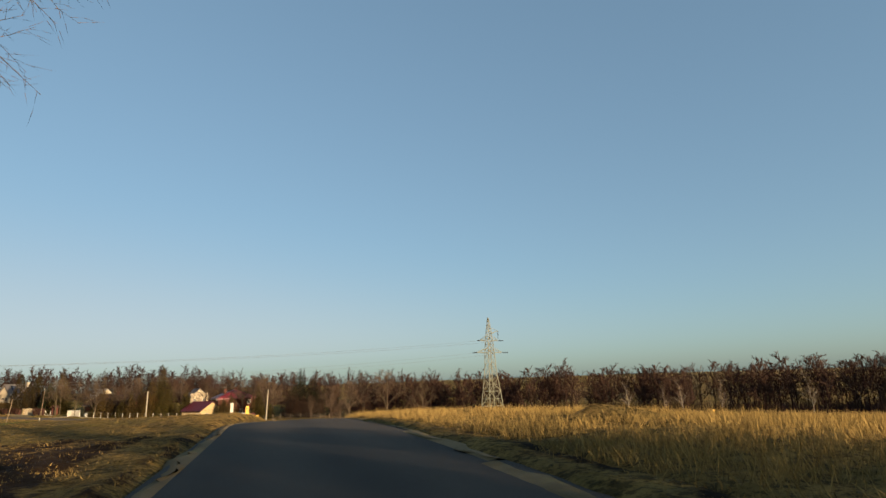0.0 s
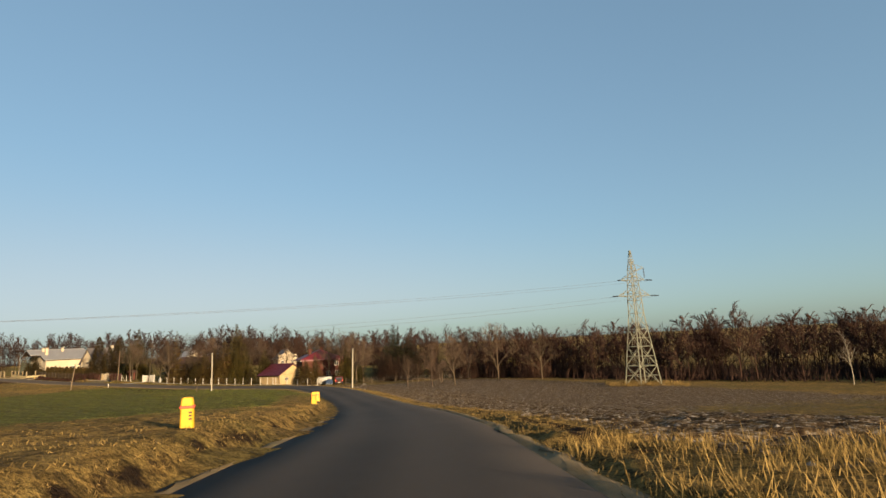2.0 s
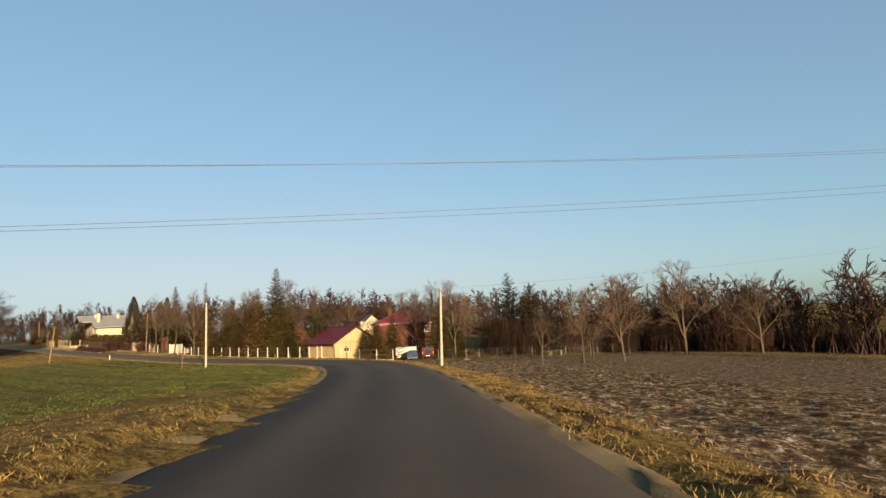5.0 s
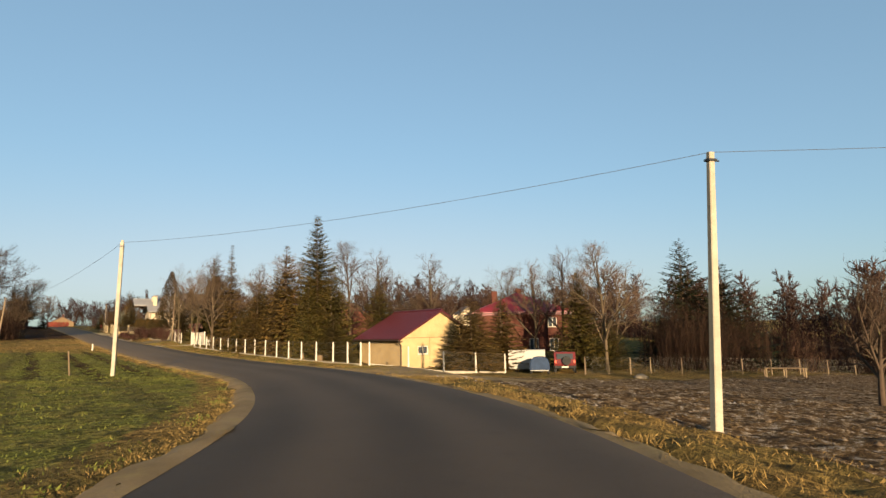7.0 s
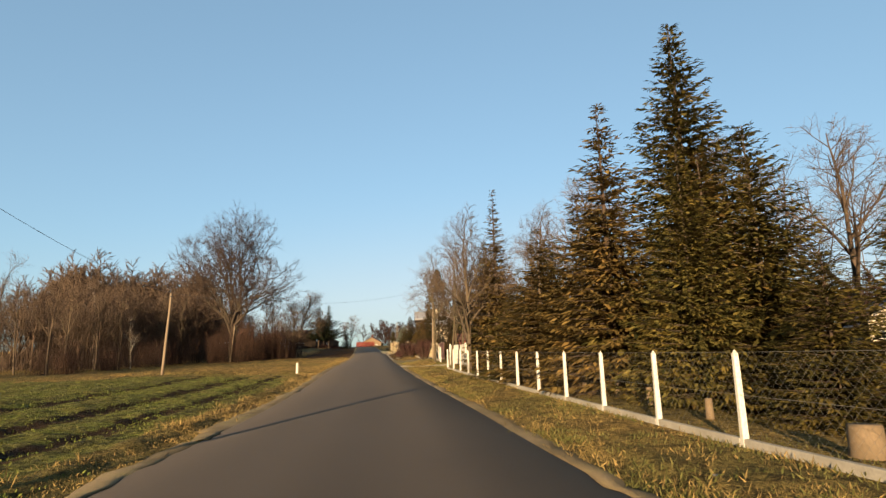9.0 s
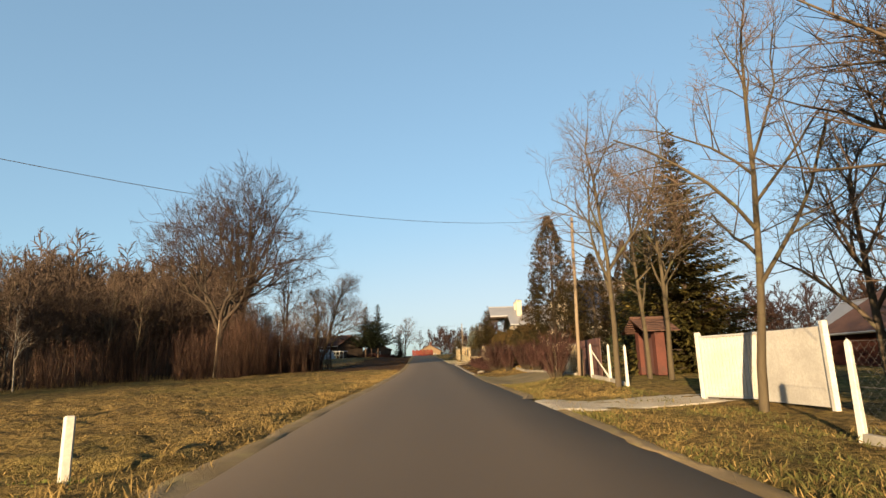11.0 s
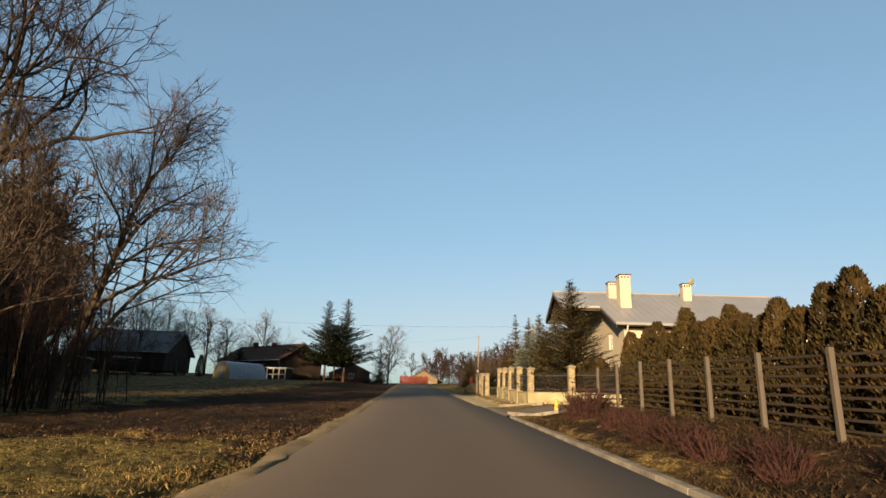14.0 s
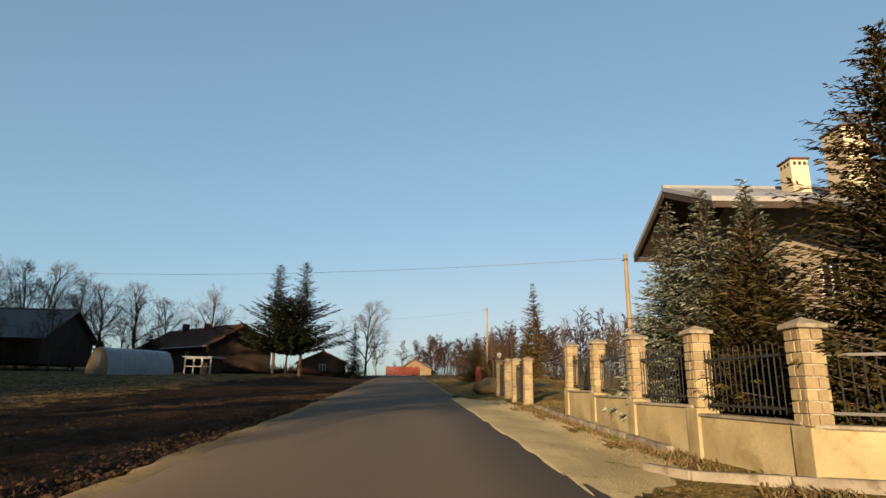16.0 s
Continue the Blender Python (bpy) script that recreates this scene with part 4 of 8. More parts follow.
def conifer_meshes(seed, height, radius, needles, whorls=26, per=9, droop=0.35, clear=0.04, blade=0.34, gap=0.11, ragged=0.2, point=1.0):
    """Trunk and needled crown of a spruce or fir."""
    rng = np.random.default_rng(seed)
    P, A, C, L, W = [], [], [], [], []
    q0, q1, qr0, qr1 = [], [], [], []
    for k in range(whorls):
        u = clear + (1 - clear) * ((k + rng.uniform(0, 0.6)) / whorls)
        reach = radius * (1 - u) ** point * rng.uniform(1 - ragged, 1 + ragged * 0.6) + 0.10 * radius * (1 - u) + 0.08
        n = max(4, int(per * (1.15 - 0.55 * u)))
        for j in range(n):
            az = 2 * math.pi * (j + rng.uniform(-0.35, 0.35)) / n + k * 1.1
            l = reach * rng.uniform(0.72, 1.12)
            out = np.array([math.cos(az), math.sin(az), 0])
            lift = 0.45 * u - droop * (1 - u)
            z0 = u * height + rng.normal(0, 0.10)
            m = max(2, int(l / gap))
            t = (np.arange(m) + rng.uniform(0, 1, m)) / m
            dz = l * (lift * t + 0.30 * (1 - u) * t * t)
            pts = out * (l * t)[:, None] + np.stack([np.zeros(m), np.zeros(m), z0 + dz], 1)
            side = np.array([-out[1], out[0], 0])
            sgn = rng.choice([-1, 1], m)
            spread = rng.uniform(0.25, 1.05, m) * (1 - 0.55 * t)
            al = unit(out * 1.0 + side * (sgn * spread * 1.5)[:, None] + np.stack([np.zeros(m), np.zeros(m), rng.normal(lift * 0.6 - 0.18, 0.25, m)], 1))
            ac = unit(np.cross(al, np.array([0, 0, 1.0]) + rng.normal(0, 0.35, (m, 3))))
            P.append(pts), A.append(al), C.append(ac)
            s = blade * (0.55 + 0.6 * (1 - u)) * rng.uniform(0.7, 1.25, m) * (1.1 - 0.35 * t)
            L.append(s), W.append(s * rng.uniform(0.22, 0.38, m))
            q0.append((0, 0, z0)), q1.append(out * l * 0.85 + np.array([0, 0, z0 + l * 0.85 * (lift + 0.25 * (1 - u))]))
            qr0.append(0.012 + 0.012 * (1 - u) * height / 10), qr1.append(0.004)
    v, f = kites(np.vstack(P), np.vstack(A), np.vstack(C), np.concatenate(L), np.concatenate(W))
    crown = fast_mesh("crown", v, f, needles)
    n = 8
    zs = np.linspace(0, height * 0.99, n + 1)
    pts = np.stack([np.cumsum(rng.normal(0, 0.015, n + 1)), np.cumsum(rng.normal(0, 0.015, n + 1)), zs], 1)
    rad = np.linspace(height * 0.016, 0.008, n + 1)
    v1, f1 = prisms(pts[:-1], pts[1:], rad[:-1], rad[1:], 7)
    v2, f2 = prisms(q0, q1, qr0, qr1, 3)
    trunk = fast_mesh("trunk", np.vstack([v1, v2]), np.vstack([f1, f2 + len(v1)]), M_BARK, True)
    return trunk, crown


def oak_meshes(seed, height, limbs=7, open_=0.55, twig=0.011, trunk=0.022, crowd=9, bark=None, twig_material=None):
    """A broad bare tree: a short trunk, thick limbs that fork again and again, and a shell of fine twigs."""
    rng = np.random.default_rng(seed)
    bars, fine = [], []

    def limb(p, way, length, r, level):
        n = 4 if level < 2 else 3 if level < 4 else 2
        w, q, bend = way.copy(), p.copy(), rng.normal(0, 0.08, 3)
        for i in range(n):
            w = unit(w + bend + rng.normal(0, 0.17, 3) + np.array([0, 0, 0.12 if level < 4 else 0.06]))
            e = q + w * length / n
            bars.append((q, e, r * (1 - 0.28 * i / n), r * (1 - 0.28 * (i + 1) / n), level))
            q = e
            if 1 <= level < 6 and i == n - 2 and rng.uniform() < 0.6:
                side = unit(np.cross(w, rng.normal(0, 1, 3)))
                limb(q, unit(w * 0.5 + side), length * 0.62, r * 0.45, level + 1)
        if level >= 6:
            for _ in range(crowd):
                t = unit(w + rng.normal(0, 0.55, 3) + np.array([0, 0, 0.1]))
                b = q - w * length * rng.uniform(0, 0.9)
                fine.append((b, b + t * height * rng.uniform(0.02, 0.055)))
            return
        axis = unit(np.cross(w, rng.normal(0, 1, 3)))
        kids = 3 if rng.uniform() < 0.28 else 2
        for k in range(kids):
            a = 2 * math.pi * k / kids + rng.normal(0, 0.3)
            side = axis * math.cos(a) + np.cross(w, axis) * math.sin(a)
            o = rng.uniform(0.3, 0.72)
            limb(q, unit(w * math.cos(o) + side * math.sin(o)), length * rng.uniform(0.68, 0.9), max(twig, r * rng.uniform(0.52, 0.68)), level + 1)

    foot = [np.array([rng.normal(0, 0.06) * z, rng.normal(0, 0.06) * z, z * height]) for z in (0.0, 0.1, 0.2, 0.28)]
    r = height * trunk
    for a, b, r0, r1 in zip(foot[:-1], foot[1:], (1.25 * r, r, 0.94 * r), (r, 0.94 * r, 0.9 * r)):
        bars.append((a, b, r0, r1, 0))
    for k in range(limbs):
        az = 2 * math.pi * k / limbs + rng.normal(0, 0.25)
        up = 1.6 if k == 0 else rng.uniform(0.55, 1.35)
        start = foot[3] if k % 2 == 0 else foot[2] + (foot[3] - foot[2]) * rng.uniform(0.1, 0.9)
        limb(start, unit(np.array([math.cos(az) * open_, math.sin(az) * open_, up])), height * rng.uniform(0.19, 0.24), r * rng.uniform(0.46, 0.62), 1)
    thick = [b for b in bars if b[4] < 4]
    thin = [b for b in bars if b[4] >= 4]
    v, f = prisms([b[0] for b in thick], [b[1] for b in thick], [b[2] for b in thick], [b[3] for b in thick], 6)
    wood = fast_mesh("trunk", v, f, bark or M_BARK, True)
    v1, f1 = prisms([b[0] for b in thin], [b[1] for b in thin], [b[2] for b in thin], [b[3] for b in thin], 3)
    f1 = np.concatenate([f1[:, [0, 1, 2]], f1[:, [0, 2, 3]]])
    v2, f2 = spikes([b[0] for b in fine], [b[1] for b in fine], np.full(len(fine), twig * 0.8))
    return wood, fast_mesh("crown", np.vstack([v1, v2]), np.vstack([f1, f2 + len(v1)]), twig_material or M_TWIG)


def stand_meshes(seed, height, size, stems=26, twigs=6, material=None, thin=0.008, stem=None):
    """Undergrowth: many thin upright saplings side by side, with short twigs."""
    rng = np.random.default_rng(seed)
    a0, a1, r0, r1, t0, t1 = [], [], [], [], [], []
    for i in range(stems):
        p = np.array([rng.normal(0, 0.42) * size, rng.normal(0, 0.42) * size, -0.1])
        w = unit(rng.normal(0, 0.10, 3) + np.array([0, 0, 1.0]))
        l, r, n = height * rng.uniform(0.45, 1.1), rng.uniform(0.010, 0.024) * (0.6 + height / 6), 4
        for k in range(n):
            w = unit(w + rng.normal(0, 0.09, 3) + np.array([0, 0, 0.1]))
            q = p + w * l / n
            a0.append(p), a1.append(q), r0.append(r * (1 - 0.8 * k / n)), r1.append(r * (1 - 0.8 * (k + 1) / n))
            for _ in range(twigs if k else twigs // 2):
                b = p + (q - p) * rng.uniform(0, 1)
                t0.append(b), t1.append(b + unit(w * 0.9 + rng.normal(0, 0.5, 3)) * rng.uniform(0.10, 0.30) * min(l, 4.0))
            p = q
    v, f = prisms(a0, a1, r0, r1, 3)
    low = fast_mesh("stem", v, f, stem or M_BARK, True)
    v, f = spikes(np.array(t0), np.array(t1), np.full(len(t0), thin))
    return low, fast_mesh("crown", v, f, material or M_TWIG_RED)


def shaggy_meshes(seed, height, radius, needles, clumps=2000, per=14, blade=0.24, point=0.8, rise=0.35, rough=0.16):
    """A full evergreen with an uneven outline: sprays in clumps over a lobed cone."""
    rng = np.random.default_rng(seed)
    u = rng.uniform(0, 1, clumps) ** 1.7
    az = rng.uniform(0, 2 * math.pi, clumps)
    ph = rng.uniform(0, 6.28, 4)
    lobe = 1 + rough * np.sin(az * 3 + ph[0] + u * 9) + 0.8 * rough * np.sin(az * 5 + ph[1] - u * 17) + 0.7 * rough * np.sin(az * 2 + ph[2] + u * 29) + rng.normal(0, 0.07, clumps)
    prof = (1 - u) ** point * (0.72 + 0.28 * np.minimum(1, u * 7)) + 0.03
    depth = 1 - 0.5 * rng.uniform(0, 1, clumps) ** 2.2
    out = np.stack([np.cos(az), np.sin(az), np.zeros(clumps)], 1)
    c = out * (radius * prof * lobe * depth)[:, None] + np.stack([np.zeros(clumps), np.zeros(clumps), u * height * 0.985 + rng.normal(0, 0.06, clumps)], 1)
    way = unit(out * rng.uniform(0.6, 1.1, clumps)[:, None] + np.stack([np.zeros(clumps), np.zeros(clumps), rise + 1.1 * u ** 2 + rng.normal(0, 0.3, clumps)], 1) + rng.normal(0, 0.25, (clumps, 3)))
    size = rng.uniform(0.6, 1.3, clumps) * (0.6 + 0.5 * (1 - u))
    k = np.repeat(np.arange(clumps), per)
    n = len(k)
    p = c[k] + way[k] * (rng.uniform(-0.9, 0.7, n) * blade * size[k])[:, None] + rng.normal(0, 0.28, (n, 3)) * (blade * size[k])[:, None]
    al = unit(way[k] + rng.normal(0, 0.45, (n, 3)))
    ac = unit(np.cross(al, rng.normal(0, 1, (n, 3))))
    l = blade * size[k] * rng.uniform(0.6, 1.2, n)
    v, f = kites(p, al, ac, l, l * rng.uniform(0.18, 0.34, n))
    crown = fast_mesh("crown", v, f, needles)
    zs = np.linspace(-0.1, height * 0.97, 7)
    pts = np.stack([np.cumsum(rng.normal(0, 0.012, 7)), np.cumsum(rng.normal(0, 0.012, 7)), zs], 1)
    rad = np.linspace(height * 0.016, 0.012, 7)
    v1, f1 = prisms(pts[:-1], pts[1:], rad[:-1], rad[1:], 7)
    return fast_mesh("trunk", v1, f1, M_BARK_DARK, True), crown


def thuja_meshes(seed, height, radius, needles, count=2600, blade=0.2):
    """A clipped column of upright scale-leaved sprays."""
    rng = np.random.default_rng(seed)
    u = rng.uniform(0, 1, count) ** 0.85
    az = rng.uniform(0, 2 * math.pi, count)
    lump = 1 + 0.07 * np.sin(az * 3 + seed + u * 5) + 0.06 * np.sin(az * 5 - u * 9)
    prof = np.minimum(1, (u + 0.12) * 5) * np.sqrt(np.maximum(0, 1 - u ** 3.2)) * (1 - 0.2 * u) + 0.03
    rr = radius * prof * lump * (1 - 0.35 * rng.uniform(0, 1, count) ** 2)
    out = np.stack([np.cos(az), np.sin(az), np.zeros(count)], 1)
    p = out * rr[:, None] + np.stack([np.zeros(count), np.zeros(count), u * height * 0.95], 1)
    al = unit(out * rng.uniform(0.2, 0.9, count)[:, None] + np.array([0, 0, 1.0]) + rng.normal(0, 0.25, (count, 3)))
    ac = unit(np.cross(al, out + rng.normal(0, 0.6, (count, 3))))
    s = blade * rng.uniform(0.6, 1.3, count)
    v, f = kites(p, al, ac, s, s * rng.uniform(0.3, 0.55, count))
    crown = fast_mesh("crown", v, f, needles)
    v1, f1 = prisms([(0, 0, 0), (0, 0, height * 0.4)], [(0, 0, height * 0.4), (0, 0, height * 0.9)], [0.06, 0.045], [0.045, 0.01], 6)
    return fast_mesh("trunk", v1, f1, M_BARK, True), crown


def bush_meshes(seed, height, radius, stems=46, twigs=9, material=None, upright=1.0, thin=0.0055, stem=None):
    """A leafless shrub: many stems from one foot, with fine twigs."""
    rng = np.random.default_rng(seed)
    a0, a1, ar0, ar1, t0, t1 = [], [], [], [], [], []
    for i in range(stems):
        az = rng.uniform(0, 2 * math.pi)
        lean = rng.uniform(0.05, 1.0) ** 0.7
        foot = np.array([math.cos(az), math.sin(az), 0]) * rng.uniform(0, 0.22) * radius
        w = unit(np.array([math.cos(az) * lean * radius / height * 1.3, math.sin(az) * lean * radius / height * 1.3, upright]))
        l = height * rng.uniform(0.7, 1.08) * (1.05 - 0.25 * lean)
        p, n = foot, 5
        r = rng.uniform(0.009, 0.018) * (1 + max(0, height - 4) * 0.35)
        for k in range(n):
            w = unit(w + rng.normal(0, 0.10, 3) + np.array([0, 0, 0.06]))
            q = p + w * l / n
            a0.append(p), a1.append(q), ar0.append(r * (1 - k / n * 0.75)), ar1.append(r * (1 - (k + 1) / n * 0.75))
            if k > 0:
                for _ in range(twigs):
                    f = p + (q - p) * rng.uniform(0, 1)
                    tw = unit(w + rng.normal(0, 0.42, 3))
                    e = f + tw * rng.uniform(0.15, 0.42) * height * 0.5
                    t0.append(f), t1.append(e)
            p = q
    v, f = prisms(a0, a1, ar0, ar1, 3)
    stem = fast_mesh("stem", v, f, stem or M_BARK, True)
    t0, t1 = np.array(t0), np.array(t1)
    v, f = spikes(t0, t1, np.full(len(t0), thin))
    return stem, fast_mesh("crown", v, f, material or M_TWIG_RED)


def plant(name, meshes, parts, label, category, group="", kind=""):
    """A plant at the origin, to be copied: an Empty with its meshes under it."""
    ob = thing(name, label, category, group=group, kind=kind)
    for n, me in zip(parts, meshes):
        part(n, me, None, ob)
    return ob


USED = set()


def set_plant(model, x, y, turn, scale=1.0, tall=1.0, z=None, lean=0.0):
    """Stands the model, or a copy of it, at a place."""
    z = height_at(x, y) - 0.05 if z is None else z
    m = pose(x, y, z, lean, 0, turn) @ Matrix.Diagonal((scale, scale, scale * tall, 1))
    if model.name not in USED:
        USED.add(model.name)
        model.matrix_basis = m
        return model
    o = copy_thing(model, Matrix.Identity(4))
    o.matrix_basis = m
    return o


# ---- tree models ----
TREE, SHRUB = ("trunk", "crown"), ("stem", "crown")
wood_trees = [plant("bare_tree", bare_meshes(20 + i, height=h, clear=0.34, spread=sp, counts=(8, 6, 4, 3), segs=(5, 3, 2, 1, 1), sides=4, trunk=0.011, rise=0.45, twig=0.013), TREE,
                    "slender leafless woodland tree with brown twigs", "tree", "trees of the wood") for i, (h, sp) in enumerate(((12.5, 0.26), (11.5, 0.30), (13.5, 0.24), (10.5, 0.33), (12, 0.28)))]
birches = [plant("birch_tree", bare_meshes(40 + i, bark=M_BIRCH, height=h, clear=0.35, spread=0.24, counts=(9, 6, 5, 3), segs=(5, 3, 2, 1, 1), sides=4, trunk=0.009, rise=0.4, twig=0.012), TREE,
                 "leafless birch with a pale trunk", "tree", "trees of the wood") for i, h in enumerate((12, 11))]
oaks = [plant("oak_tree", oak_meshes(60 + i, h, twig=0.012, bark=M_BARK_DARK, twig_material=M_TWIG_OAK), TREE,
              "broad leafless oak with thick forking limbs and a dense rounded crown", "tree") for i, h in enumerate((16.5, 15.5))]
round_trees = [plant("bare_tree", bare_meshes(70 + i, height=h, clear=0.2, spread=0.38, counts=(10, 7, 6, 4), segs=(6, 4, 2, 1, 1), trunk=0.016, rise=0.35, twig=0.009), TREE,
                     "leafless garden tree with upswept grey-brown branches", "tree") for i, h in enumerate((11, 10, 9))]
apple_trees = [plant("apple_tree", bare_meshes(80 + i, height=h, clear=0.3, spread=0.62, counts=(8, 8, 6, 4), segs=(5, 4, 2, 1, 1), trunk=0.032, rise=0.05, twig=0.009, twig_material=M_TWIG_OAK), TREE,
                     "old leafless apple tree with a low tangled crown", "tree", "orchard trees") for i, h in enumerate((5.4, 4.8))]
spruces = [plant("spruce_tree", conifer_meshes(90, 12.6, 3.6, M_NEEDLE, 46, 13, 0.30, 0.03, 0.44, 0.055), TREE, "tall dark green spruce with layered drooping boughs", "tree", "garden spruces"),
           plant("spruce_tree", conifer_meshes(91, 10.0, 2.5, M_NEEDLE_RUST, 36, 12, 0.42, 0.03, 0.42, 0.068), TREE, "narrow spruce with browning needles and a thin top", "tree", "garden spruces"),
           plant("spruce_tree", conifer_meshes(92, 11.5, 2.3, M_NEEDLE_RUST, 36, 12, 0.42, 0.03, 0.42, 0.068, point=1.25), TREE, "narrow brown-green spruce with a sparse pointed top", "tree", "garden spruces"),
           plant("spruce_tree", conifer_meshes(93, 8.0, 2.6, M_NEEDLE, 34, 13, 0.28, 0.03, 0.38, 0.055, point=0.75), TREE, "green spruce with spreading boughs", "tree", "garden spruces")]
dark_fir = plant("fir_tree", conifer_meshes(95, 12.0, 4.2, M_FIR_DARK, 34, 11, 0.25, 0.03, 0.60, 0.10, point=0.85), TREE, "broad dark fir standing in a garden", "tree")
blue_spruces = [plant("blue_spruce", conifer_meshes(97 + i, h, r, M_NEEDLE_BLUE, 40, 18, 0.22, 0.03, 0.24, 0.034), TREE, "blue spruce with frosted grey-green needles", "tree") for i, (h, r) in enumerate(((5.1, 1.4), (5.1, 1.3)))]
big_thuja = plant("thuja_tree", shaggy_meshes(103, 11.3, 2.6, M_SHAG, 6200, 13, 0.19, 0.72), TREE, "tall unclipped thuja with rusty winter foliage", "tree")
hedge = [plant("hedge_thuja", thuja_meshes(110 + i, h, 0.46, M_THUJA, 3600, 0.125), TREE, "clipped columnar thuja in a row behind the fence", "hedge plant", "thuja hedge") for i, h in enumerate((2.9, 2.7, 3.1))]
red_bushes = [plant("bush", bush_meshes(120 + i, h, r, st, 14, M_TWIG_WINE, 1.35, 0.007, M_BARK_TAN), SHRUB, "leafless shrub with reddish twigs and pale stems", "bush", "roadside shrubs") for i, (h, r, st) in enumerate(((2.2, 1.2, 84), (2.0, 1.1, 76), (2.3, 1.3, 84)))]
low_bush = plant("bush", bush_meshes(125, 0.75, 1.05, 84, 11, M_TWIG_WINE, stem=M_TWIG_WINE), SHRUB, "low leafless shrub with dark red twigs", "bush", "roadside shrubs")
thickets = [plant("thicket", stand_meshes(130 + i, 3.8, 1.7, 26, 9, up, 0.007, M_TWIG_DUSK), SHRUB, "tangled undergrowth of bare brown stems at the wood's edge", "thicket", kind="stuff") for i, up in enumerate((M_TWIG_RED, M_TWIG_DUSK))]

# ---- trees by the garage and along the concrete-post fence ----
rng = np.random.default_rng(11)
for model, x, y, size, tall in ((spruces[0], -71.3, 147.6, 1.0, 1.0), (spruces[1], -72.6, 145.2, 1.0, 0.96), (spruces[2], -89.3, 152.8, 1.0, 1.02),
                                (spruces[3], -68.4, 146.2, 1.0, 0.96), (spruces[0], -69.3, 144.5, 0.58, 0.95), (spruces[1], -76.2, 147.4, 0.95, 0.8), (spruces[1], -78.2, 146.9, 0.9, 0.72), (spruces[3], -81.0, 148.0, 0.8, 0.7), (spruces[3], -79.6, 148.9, 0.85, 0.95), (spruces[1], -69.6, 145.9, 0.95, 0.75), (spruces[1], -74.6, 146.6, 0.9, 0.78), (spruces[3], -65.6, 143.4, 0.6, 0.75), (spruces[1], -81.6, 149.4, 0.8, 0.7),
                                (spruces[2], -83.0, 150.3, 0.75, 0.62), (spruces[1], -86.2, 151.6, 0.7, 0.66), (spruces[3], -92.2, 154.0, 0.7, 0.6),
                                (spruces[0], -66.0, 149.8, 0.72, 0.8), (spruces[3], -64.0, 143.0, 0.42, 0.42),
                                (spruces[1], -54.8, 145.6, 0.85, 0.62), (spruces[1], -55.6, 148.4, 0.9, 0.55), (spruces[3], -56.3, 146.9, 0.7, 0.8), (spruces[2], -57.0, 155.5, 0.9, 0.66), (spruces[1], -54.9, 151.0, 0.95, 0.62), (spruces[1], -56.9, 150.4, 0.9, 0.6), 
                                (spruces[0], -51.9, 161.3, 0.80, 0.90), (spruces[3], -49.6, 163.0, 0.8, 0.75), (dark_fir, -45.3, 178.2, 1.15, 1.0), (dark_fir, -41.2, 177.5, 1.3, 0.72), (dark_fir, -46.6, 172.5, 0.8, 0.6)):
    set_plant(model, x, y, rng.uniform(0, 360), size, tall)
for model, x, y, size in ((round_trees[0], -75.5, 157.2, 1.12), (round_trees[1], -62.5, 152.8, 0.95), (round_trees[1], -58.0, 166.0, 1.0), (round_trees[0], -49.4, 161.0, 1.12), (round_trees[1], -55.2, 166.5, 1.15), (round_trees[2], -50.5, 168.5, 1.15),
                          (round_trees[2], -94.0, 156.0, 0.95), (round_trees[1], -92.8, 154.6, 0.92), (round_trees[0], -83.0, 158.0, 0.95), (round_trees[2], -97.0, 158.0, 0.8), (round_trees[1], -89.9, 151.0, 1.05), (round_trees[0], -79.0, 151.5, 0.95), (round_trees[1], -82.5, 151.0, 0.9), (round_trees[2], -86.5, 154.0, 0.9), (round_trees[1], -70.0, 155.0, 1.0), (round_trees[2], -55.0, 172.0, 1.1), (round_trees[2], -64.0, 172.0, 1.1)):
    set_plant(model, x, y, rng.uniform(0, 360), size)
for x, y, size in ((-32.3, 141.0, 1.0), (-28.5, 153.5, 0.85), (-30.0, 163.0, 0.8)):
    set_plant(apple_trees[int(rng.integers(2))], x, y, rng.uniform(0, 360), size)
brush = np.random.default_rng(12)
for i in range(46):
    u = brush.uniform(0, 1)
    x, y = -47.5 + 28.0 * u + brush.uniform(-1, 1), 161.5 + 21.0 * u ** 0.8 + brush.uniform(1.5, 9.0)
    set_plant(thickets[1 if u < 0.4 else int(brush.integers(2))], x, y, brush.uniform(0, 360), brush.uniform(1.2, 1.8), brush.uniform(0.8, 1.05))
for i in range(24):
    u = brush.uniform(0, 1)
    x, y = -22.0 + 26.0 * u + brush.uniform(-1, 1), 176.0 - 8.0 * u + brush.uniform(0, 8.0)
    set_plant(thickets[int(brush.integers(2))], x, y, brush.uniform(0, 360), brush.uniform(1.0, 1.45))
for x, y, size in ((-28.6, 145.6, 1.0), (-24.4, 147.6, 1.15), (-25.4, 172.4, 1.2), (-17.5, 165.0, 1.25), (-8.0, 168.0, 1.1)):
    set_plant(round_trees[int(rng.integers(3))], x, y, rng.uniform(0, 360), size)

